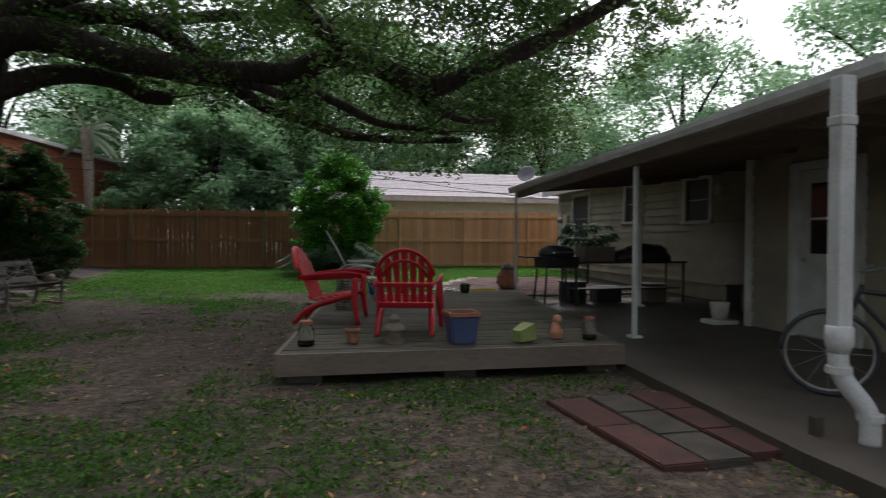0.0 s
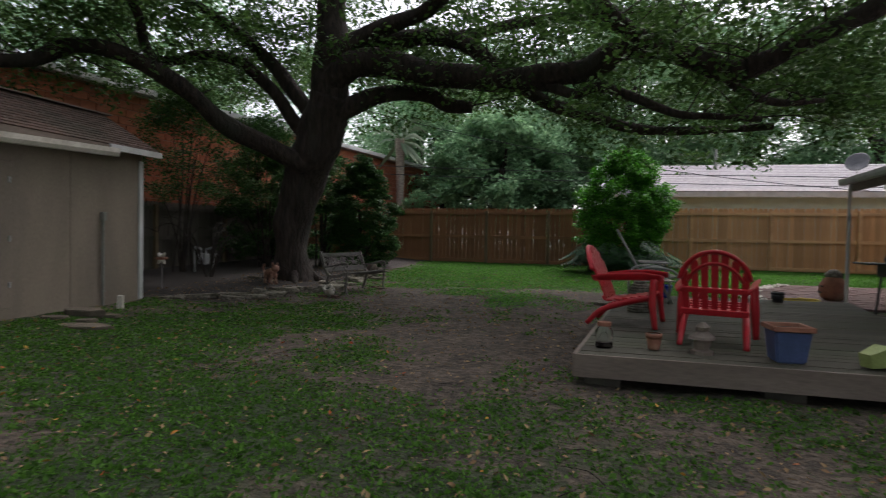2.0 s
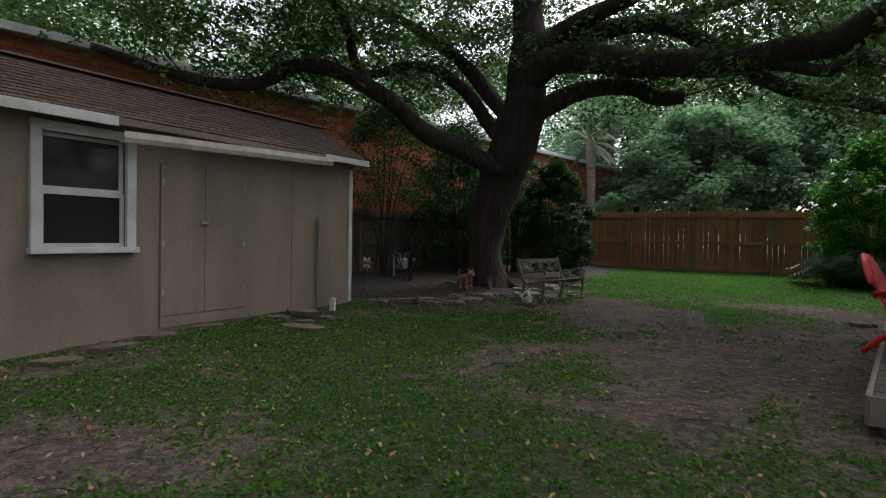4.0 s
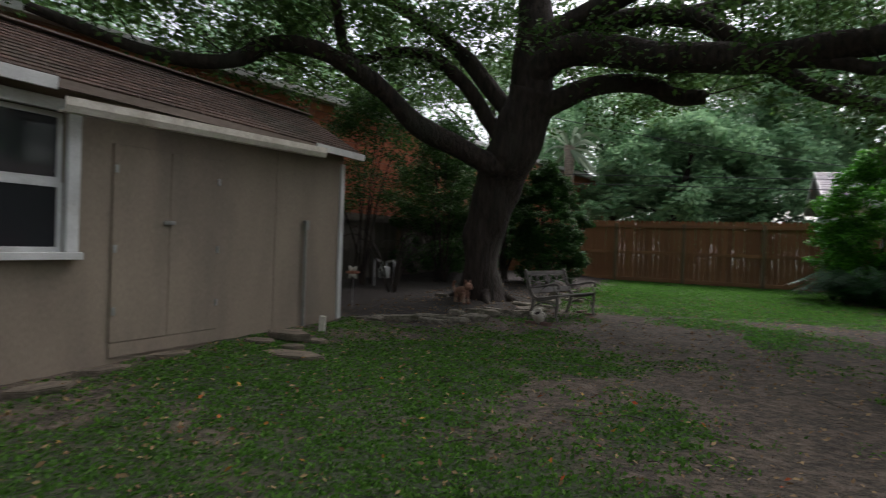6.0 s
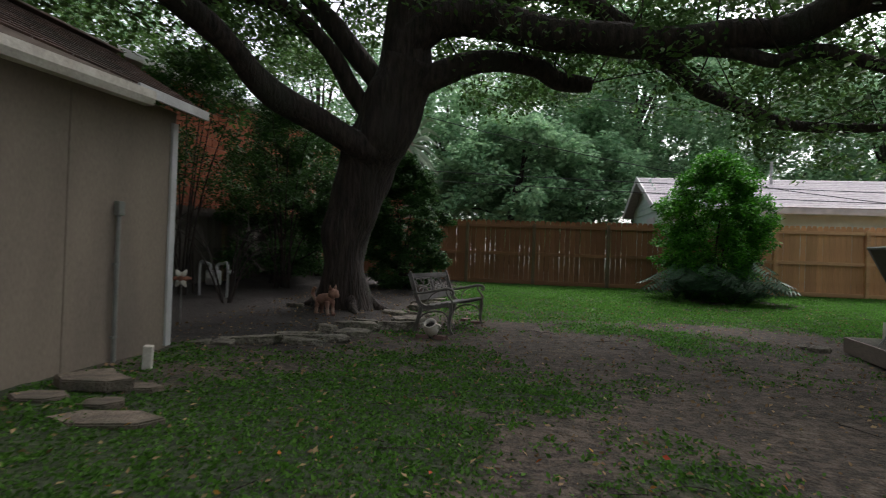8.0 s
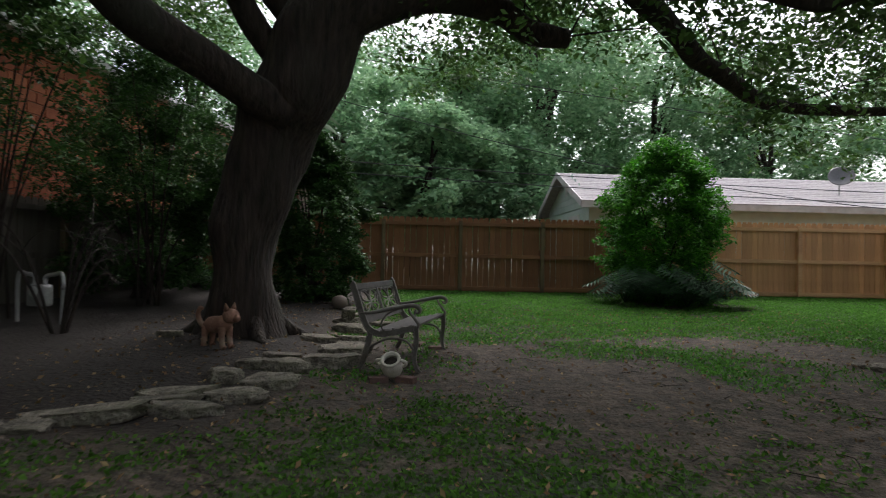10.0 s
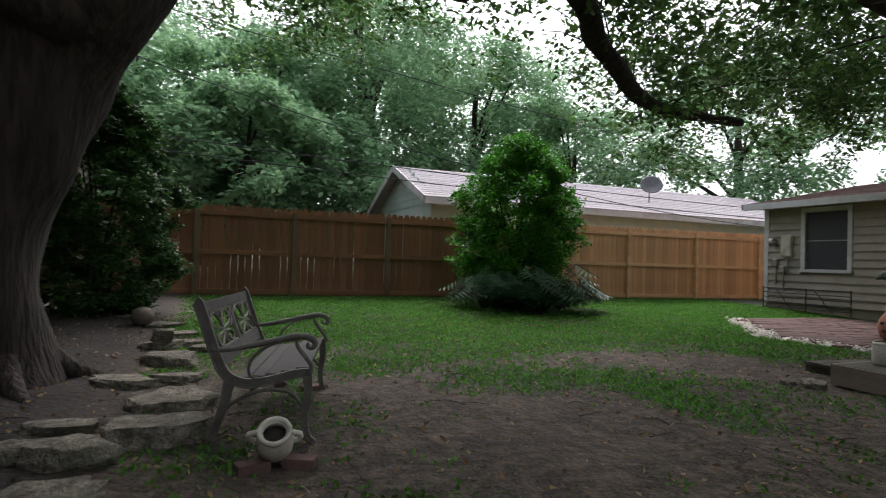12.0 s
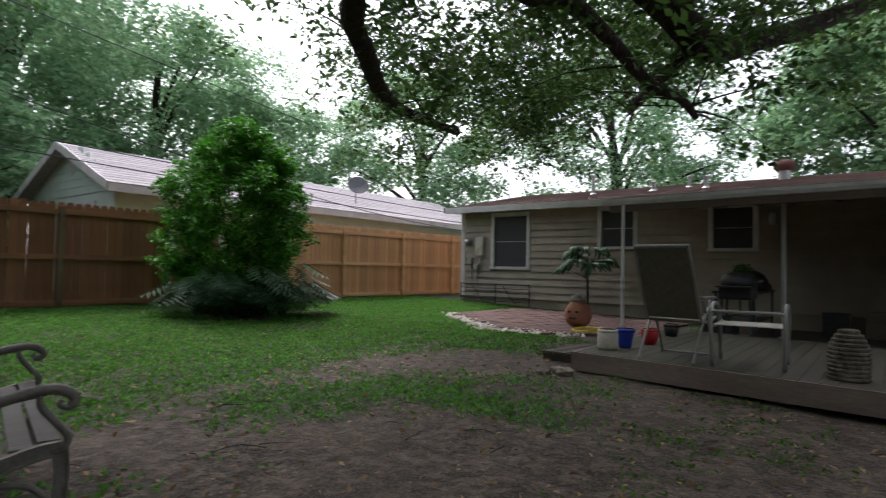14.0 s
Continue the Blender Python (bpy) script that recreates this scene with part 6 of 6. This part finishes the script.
part("body", lathe([(0.1, 0.0), (0.13, 0.22), (0.135, 0.24)], 20), M["cream"], cooler, smooth=True)
lamp = thing("wall_lamp", "small white wall lantern by the kitchen window", "wall lamp", HX - 0.06, 9.95, 2.25)
part("back_plate", cube(0.04, 0, 0, 0.03, 0.1, 0.14, 0.01), M["white"], lamp)
part("shade", lathe([(0.03, -0.14), (0.06, -0.1), (0.065, 0.04), (0.03, 0.1), (0.0, 0.11)], 14, False), M["white"], lamp, smooth=True).matrix_basis = pose(-0.05, 0, 0)
glow = thing("kitchen_light", "lit ceiling light behind the kitchen window", "ceiling light", HX + 0.9, 10.75, 2.3)
part("bulb", lathe([(0.0, 0), (0.09, 0.01), (0.1, 0.03), (0.0, 0.04)], 14, False), plain("warm_lamp", (1.0, 0.62, 0.22), 0.5, emit=25.0), glow)


def bicycle(x, y, rz):
    b = thing("bicycle", "dark bicycle leaning in the porch shade", "bicycle", x, y, PZ, rz)
    for yy in (-0.5, 0.5):
        tyre = bmesh.new()
        tube(tyre, [(0, yy + 0.31 * math.cos(a), 0.33 + 0.31 * math.sin(a)) for a in np.linspace(0, 6.2832, 33)], [0.02, 0.02], 8, 1)
        w = part("wheel", tyre, M["black"], b, "black tyre", smooth=True)
        rim = bmesh.new()
        tube(rim, [(0, yy + 0.285 * math.cos(a), 0.33 + 0.285 * math.sin(a)) for a in np.linspace(0, 6.2832, 33)], [0.011, 0.011], 6, 1)
        part("rim", rim, M["metal"], w)
        for i in range(12):
            a = i * math.pi / 6
            part("spoke", bar([(0.01 * (-1) ** i, yy, 0.33), (0, yy + 0.28 * math.cos(a), 0.33 + 0.28 * math.sin(a))], 0.002, 4, 1), M["metal"], w)
        part("hub", cube(0, yy, 0.33, 0.09, 0.04, 0.04, 0.01), M["metal"], w)
    for nm, p in (("top_tube", [(0, -0.2, 0.75), (0, 0.32, 0.8)]), ("down_tube", [(0, -0.05, 0.3), (0, 0.32, 0.74)]), ("seat_tube", [(0, -0.05, 0.3), (0, -0.22, 0.85)]), ("chain_stay", [(0, -0.05, 0.3), (0, -0.5, 0.33)]), ("seat_stay", [(0, -0.2, 0.75), (0, -0.5, 0.33)]), ("fork", [(0, 0.3, 0.85), (0, 0.36, 0.65), (0, 0.5, 0.33)])):
        part(nm, bar(p, 0.018, 8, 2), M["black"], b)
    part("handlebar", bar([(-0.28, 0.2, 0.98), (-0.1, 0.3, 0.95), (0.1, 0.3, 0.95), (0.28, 0.2, 0.98)], 0.013, 8), M["metal"], b)
    part("saddle", bar([(0, -0.36, 0.9), (0, -0.2, 0.92), (0, -0.08, 0.9)], [0.075, 0.06, 0.025], 8, 4, 0.5), M["black"], b, smooth=True)
    return b


bicycle(3.43, 3.52, 50)

# ---- along the house wall ----
railing = thing("iron_railing", "black iron railing panel leaning on the house wall", "railing", 6.72, 16.35, gz(6.7, 16.3), 90)
for z in (0.1, 0.21, 0.32, 0.43, 0.54):
    part("bar", bar([(-1.1, 0, z), (1.0, 0, z)], 0.011, 6, 1), M["black"], railing)
for x in (-1.1, 1.0, -0.1):
    part("upright", bar([(x, 0, 0.0), (x, 0, 0.56)], 0.014, 6, 1), M["black"], railing)
for x in (-0.5, 0.45):
    part("scroll", bar([(x - 0.22, 0, 0.06), (x - 0.05, 0, 0.2), (x + 0.04, 0, 0.34), (x + 0.2, 0, 0.5)], 0.012, 6), M["black"], railing)
for nm, label, y, z, sy, sz, ma in (("meter_box", "cream electric meter box on the house wall", 16.85, 1.75, 0.26, 0.5, "cream"), ("junction_box", "grey junction box on the house wall", 17.15, 1.35, 0.14, 0.16, "metal"), ("junction_box", "small grey junction box with conduit", 16.95, 1.2, 0.14, 0.14, "metal")):
    t = thing(nm, label, "utility box", HX - 0.09, y, z)
    part("body", cube(0.02, 0, 0, 0.1, sy, sz, 0.012), M[ma], t)
    part("cover", cube(-0.035, 0, 0, 0.015, sy * 0.86, sz * 0.88, 0.005), M[ma], t)
    part("conduit", bar([(0.03, 0, -sz / 2), (0.03, 0, -sz / 2 - 0.45)], 0.015, 8, 1), M["metal"], t)
meter = thing("electric_meter", "round glass electric meter on the house wall", "meter", HX - 0.06, 17.2, 1.85)
part("base", lathe([(0.0, 0), (0.09, 0), (0.09, 0.05), (0.075, 0.06), (0.075, 0.13), (0.05, 0.15), (0, 0.155)], 18, False), M["metal"], meter, smooth=True).matrix_basis = pose(0, 0, 0, 0, -90, 0)


def broad_plant(name, label, x, y, z0, height, leaves, size, spread, seed):
    t = thing(name, label, "plant", x, y, z0)
    r2 = np.random.default_rng(seed)
    part("stem", bar([(0, 0, 0), (0.03, 0.02, height * 0.5), (0, 0.05, height * 0.9)], [0.03, 0.018], 8), M["bark"], t)
    for i in range(leaves):
        a, h = r2.uniform(0, 6.28), height * r2.uniform(0.62, 1.0)
        L = size * r2.uniform(0.7, 1.15)
        bm = bmesh.new()
        c, s = math.cos(a), math.sin(a)
        r0 = spread * r2.uniform(0.25, 0.75)
        for j in range(5):
            b = a + (j - 2) * 0.45
            cb, sb = math.cos(b), math.sin(b)
            p0 = Vector((c * r0, s * r0, h))
            tube(bm, [p0, p0 + Vector((cb * L * 0.5, sb * L * 0.5, 0.0)), p0 + Vector((cb * L * 0.9, sb * L * 0.9, -L * 0.45))], [0.008, L * 0.16, 0.006], 6, 3, flat=0.12)
        tube(bm, [(0, 0.02, height * 0.55), (c * r0 * 0.6, s * r0 * 0.6, h * 0.95), (c * r0, s * r0, h)], [0.008, 0.006], 5, 3)
        part("leaf", bm, M["broad"], t, smooth=True)
    return t


broad_plant("potted_tree", "potted plant with large drooping hand-shaped leaves", 5.8, 13.3, gz(5.8, 13.3), 1.5, 16, 0.36, 0.7, 4)
# split-leaf plants at the foot of the tall shrub
for k, (x, y) in enumerate(((-0.7, 16.95), (-0.35, 16.75), (0.2, 16.7), (0.6, 16.85), (0.72, 17.1), (-0.85, 17.3))):
    t = thing("split_leaf_plant", "dark glossy split-leaf plant at the shrub's foot", "plant", x, y, gz(x, y), group="split-leaf plants")
    for i in range(14):
        a = rng.uniform(0, 6.28) if i > 5 else rng.uniform(3.6, 5.8)
        c, s = math.cos(a), math.sin(a)
        L = rng.uniform(0.45, 0.85)
        bm = bmesh.new()
        base = Vector((0, 0, 0))
        tip_ = Vector((c * L * 0.75, s * L * 0.75, L * rng.uniform(0.6, 1.1)))
        tube(bm, [base, tip_ * 0.6 + Vector((0, 0, 0.12)), tip_], [0.01, 0.006], 5, 3)
        for j in range(7):
            u = 0.0 + j / 6
            p = tip_ + Vector((c, s, -0.55)) * (u - 0.15) * 0.4
            for m_ in (-1, 1):
                d = Vector((-s * m_, c * m_, -0.25)) * (0.33 * math.sin(0.5 + 2.4 * u) + 0.04) + Vector((c, s, -0.3)) * 0.08
                w = Vector((c, s, -0.4)) * 0.03
                q = [bm.verts.new(v) for v in (p, p + d * 0.45 + w + Vector((0, 0, 0.015)), p + d, p + d * 0.45 - w + Vector((0, 0, 0.015)))]
                bm.faces.new((q[0], q[1], q[2]))
                bm.faces.new((q[0], q[2], q[3]))
        part("leaf", bm, M["broad"], t)
for k, (x, y, s) in enumerate(((-0.72, 10.62, 0.13), (-0.6, 10.78, 0.1), (-0.82, 10.8, 0.09))):
    rock(x, y, s * 1.6, s * 1.3, s, 30 * k, 90 + k, "small purplish river stone by the deck corner", "stones by the deck corner")

# ---- roof fittings ----
def roof_z(x):
    return HT + 0.03 + (x - HX + 0.45) / (11.0 - HX + 0.45) * (3.62 - HT - 0.03)


for x, y, r, h in ((9.0, 14.6, 0.06, 0.55), (8.8, 12.9, 0.07, 0.25), (9.4, 12.2, 0.05, 0.3), (8.6, 11.6, 0.06, 0.3)):
    t = thing("vent_pipe", "short metal vent pipe on the shingle roof", "vent pipe", x, y, roof_z(x) - 0.05, 0, "roof vents")
    part("pipe", bar([(0, 0, 0), (0, 0, h)], r * 0.8, 12, 1), M["metal"], t)
    part("flashing", lathe([(r * 2.0, 0.03), (r * 1.8, 0.05), (r, 0.09), (r, 0.12)], 14), M["metal"], t)
    part("cap", lathe([(r * 1.2, h - 0.02), (r * 1.3, h + 0.03), (0.0, h + 0.06)], 14, False), M["metal"], t)
turb = thing("turbine_vent", "rusty round turbine vent on the roof", "roof vent", 10.2, 10.2, roof_z(10.2) - 0.05)
part("neck", bar([(0, 0, 0), (0, 0, 0.28)], 0.14, 16, 1), M["metal"], turb)
part("head", lathe([(0.16, 0.26), (0.24, 0.32), (0.26, 0.4), (0.22, 0.48), (0.1, 0.53), (0.0, 0.535)], 20, False), M["paver_red"], turb, smooth=True)

# ---- wires ----
for p, q, sag in (((-12, 21.2, 3.95), (13, 21.2, 3.2), 0.15), ((-12, 21.25, 3.65), (13, 21.25, 2.9), 0.15), ((-12, 21.2, 6.7), (13, 21.3, 2.6), 0.95), ((-12, 21.4, 7.3), (13, 21.4, 4.3), 0.1)):
    P, Q = Vector(p), Vector(q)
    line = [P.lerp(Q, t) - Vector((0, 0, sag * 4 * t * (1 - t))) for t in np.linspace(0, 1, 14)]
    tagged(part("cable", bar(line, 0.012, 5, 1), M["black"]), "thin black overhead cable across the back", "cable", "overhead cables")


# ---- lawn, litter ----
def scatter(n, x0, x1, y0, y1, power):
    x, y = rng.uniform(x0, x1, n), rng.uniform(y0, y1, n)
    keep = rng.uniform(0, 1, n) < np.clip(lawn(x, y), 0, 1) ** power
    on_deck = (y > 5.2) & (y < 10.9) & (x > -1.05 + 0.119 * (y - 5.2)) & (x < 3.2)
    slab_ = (x > 1.85) & (y < 10.9) | (x > 0.98) & (x < 2.1) & (y > 2.95) & (y < 4.45)
    patio_ = (x > 2.0) & (y > 11) & (y < 15.2) & (x > 2.0 + np.maximum(0, (y - 13.2) * 0.75))
    shed_ = (x < SX + 0.08) & (y < SY1 + 0.05)
    keep &= ~(on_deck | slab_ | patio_ | shed_ | (x > HX))
    x, y = x[keep], y[keep]
    return np.c_[x, y, ground_z(x, y) + 0.022 * wobble(x, y, 1.6, 2.0) + 0.014 * wobble(x, y, 5.5, 3.0)]


near = scatter(640000, -7.7, 2.0, 0.8, 9.5, 1.7)
me = leaf_mesh(near, 0.034, 1.9, -0.35, 0.5)
me.materials.append(M["grass"])
tagged(new("grass", me), "low leafy green grass growing in patches", "grass", kind="stuff")
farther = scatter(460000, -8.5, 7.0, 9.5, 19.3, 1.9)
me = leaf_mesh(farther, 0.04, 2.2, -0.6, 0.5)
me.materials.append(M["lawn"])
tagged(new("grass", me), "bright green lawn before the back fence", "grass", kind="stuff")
n = 11000
x, y = rng.uniform(-8.5, 2.0, n), rng.uniform(-1, 16, n)
ok = ~((y > 5.2) & (y < 10.9) & (x > -1.1 + 0.119 * (y - 5.2))) & ~((x < SX + 0.05) & (y < SY1))
pts = np.c_[x, y, ground_z(x, y) + 0.02 + 0.022 * wobble(x, y, 1.6, 2.0)][ok]
me = leaf_mesh(pts, 0.036, 2.0, 0.0, 0.6)
me.materials.append(M["litter"])
tagged(new("fallen_leaves", me), "dry brown oak leaves scattered on the ground", "leaves", kind="stuff")
n = 120
x, y = rng.uniform(-7, 1.5, n), rng.uniform(0.5, 6.5, n)
ok = ~((y > 5.1) & (x > -1.2))
me = leaf_mesh(np.c_[x, y, ground_z(x, y) + 0.035][ok], 0.042, 1.7, 0.0)
me.materials.append(M["redleaf"])
tagged(new("fallen_leaves", me), "red and yellow fallen leaves on the grass", "leaves", kind="stuff")
tw = bmesh.new()
for i in range(130):
    x, y, a, L = rng.uniform(-7.5, -0.5), rng.uniform(1, 14), rng.uniform(0, 6.28), rng.uniform(0.08, 0.3)
    if y > 5 and x > -1.3:
        continue
    z = gz(x, y) + 0.02
    tube(tw, [(x, y, z), (x + L * 0.5 * math.cos(a), y + L * 0.5 * math.sin(a), z + 0.015), (x + L * math.cos(a + 0.3), y + L * math.sin(a + 0.3), z)], [0.004, 0.002], 4, 2)
tagged(part("fallen_twigs", tw, M["bark"]), "thin fallen twigs lying on the bare earth", "twigs", kind="stuff")

# ---- siding, shingles, bricks ----
wall_ob = [o for o in house.children if o.name.startswith("wall")][0]
rows = 13
rh = (HT - 0.06 - HB) / rows
for r in range(rows):
    z0, z1 = HB + r * rh, HB + (r + 1) * rh
    cuts = [(a - 0.1, b + 0.1) for a, b, lo, hi in WIN if lo - 0.08 < (z0 + z1) / 2 < hi + 0.1]
    ends = [HY0, *[u for c in sorted(cuts) for u in c], HY1 - 0.09]
    for a, b in zip(ends[::2], ends[1::2]):
        bm = bmesh.new()
        v = [bm.verts.new(p) for p in ((HX - 0.006, a, z1), (HX - 0.006, b, z1), (HX - 0.05, b, z0), (HX - 0.05, a, z0), (HX + 0.015, a, z0), (HX + 0.015, b, z0), (HX + 0.015, a, z1), (HX + 0.015, b, z1))]
        bm.faces.new((v[0], v[1], v[2], v[3]))
        bm.faces.new((v[3], v[2], v[5], v[4]))
        bm.faces.new((v[0], v[6], v[7], v[1]))
        bm.faces.new((v[0], v[3], v[4], v[6]))
        bm.faces.new((v[1], v[7], v[5], v[2]))
        part("siding_board", bm, M["siding"], wall_ob)
bw = [o for o in house.children if o.name.startswith("porch_room_wall")][0]
for r in range(12):
    z0, z1 = 0.1 + r * 0.185, 0.1 + (r + 1) * 0.185
    for a, b in ((2.0, 5.36), (6.39, 7.02)):
        bm = bmesh.new()
        X = BX + 0.01
        v = [bm.verts.new(p) for p in ((X - 0.006, a, z1), (X - 0.006, b, z1), (X - 0.04, b, z0), (X - 0.04, a, z0), (X, a, z0), (X, b, z0))]
        bm.faces.new((v[0], v[1], v[2], v[3]))
        bm.faces.new((v[3], v[2], v[5], v[4]))
        part("siding_board", bm, M["siding"], bw)
shed_roof = [o for o in shed.children if o.name.startswith("roof")][0]
shingle_rows(shed_roof, (RE, 1.0, RZ + 0.005), (RE, SY1 + 0.12, RZ + 0.005), (RR, SY1 + 0.12, RT + 0.005), (RR, 1.0, RT + 0.005), 13, M["shingle"], 21)
hr = [o for o in house.children if o.name.startswith("roof")][0]
shingle_rows(hr, (HX - 0.47, 5, HT + 0.035), (HX - 0.47, HY1 + 0.36, HT + 0.035), (11.0, HY1 + 0.36, 3.625), (11.0, 5, 3.625), 26, M["shingle_red"], 1)
nr = [o for o in nb_.children if o.name.startswith("roof")][0]
shingle_rows(nr, (n_a[0] - 0.02, n_a[1] - 0.02, n_a[2] + 0.005), (n_b[0], n_b[1] - 0.02, n_b[2] + 0.005), (n_c[0], n_c[1], n_c[2] + 0.005), (n_d[0] - 0.02, n_d[1], n_d[2] + 0.005), 15, M["shingle_grey"], 1)
# mint boards on the neighbour's gable
gab = [o for o in nb_.children if o.name.startswith("gable")][0]
for i in range(6):
    z = 2.75 + i * 0.2
    half = (NY1 - NY0) / 2 * max(0.05, 1 - max(0, z - 2.85) / 1.25)
    part("siding_board", cube(NX0 - 0.012, NM, z + 0.09, 0.02, 2 * half, 0.19, 0.004), M["mint"], gab)
# brickwork where it shows over the side fence
bwall = [o for o in brick_house.children if o.name.startswith("wall")][0]
one = mesh_of(cube(0, 0, 0, 0.39, 0.03, 0.185, 0.008), M["brick"])
count = 0
rest = bmesh.new()
for r in range(14):
    for c in range(78):
        u, z = 4.0 + c * 0.405 + (0.2 if r % 2 else 0), 1.95 + r * 0.2
        if 12.0 < u < 22.0 and r > 1 and count < 300:
            ob = part("brick", one, None, bwall)
            ob.matrix_basis = pose(u, 0.04 + random.uniform(-0.004, 0.004), z)
            count += 1
        else:
            box(rest, u, 0.04, z, 0.39, 0.03, 0.185)
tagged(part("brick_rest", rest, M["brick"], bwall), kind="stuff")
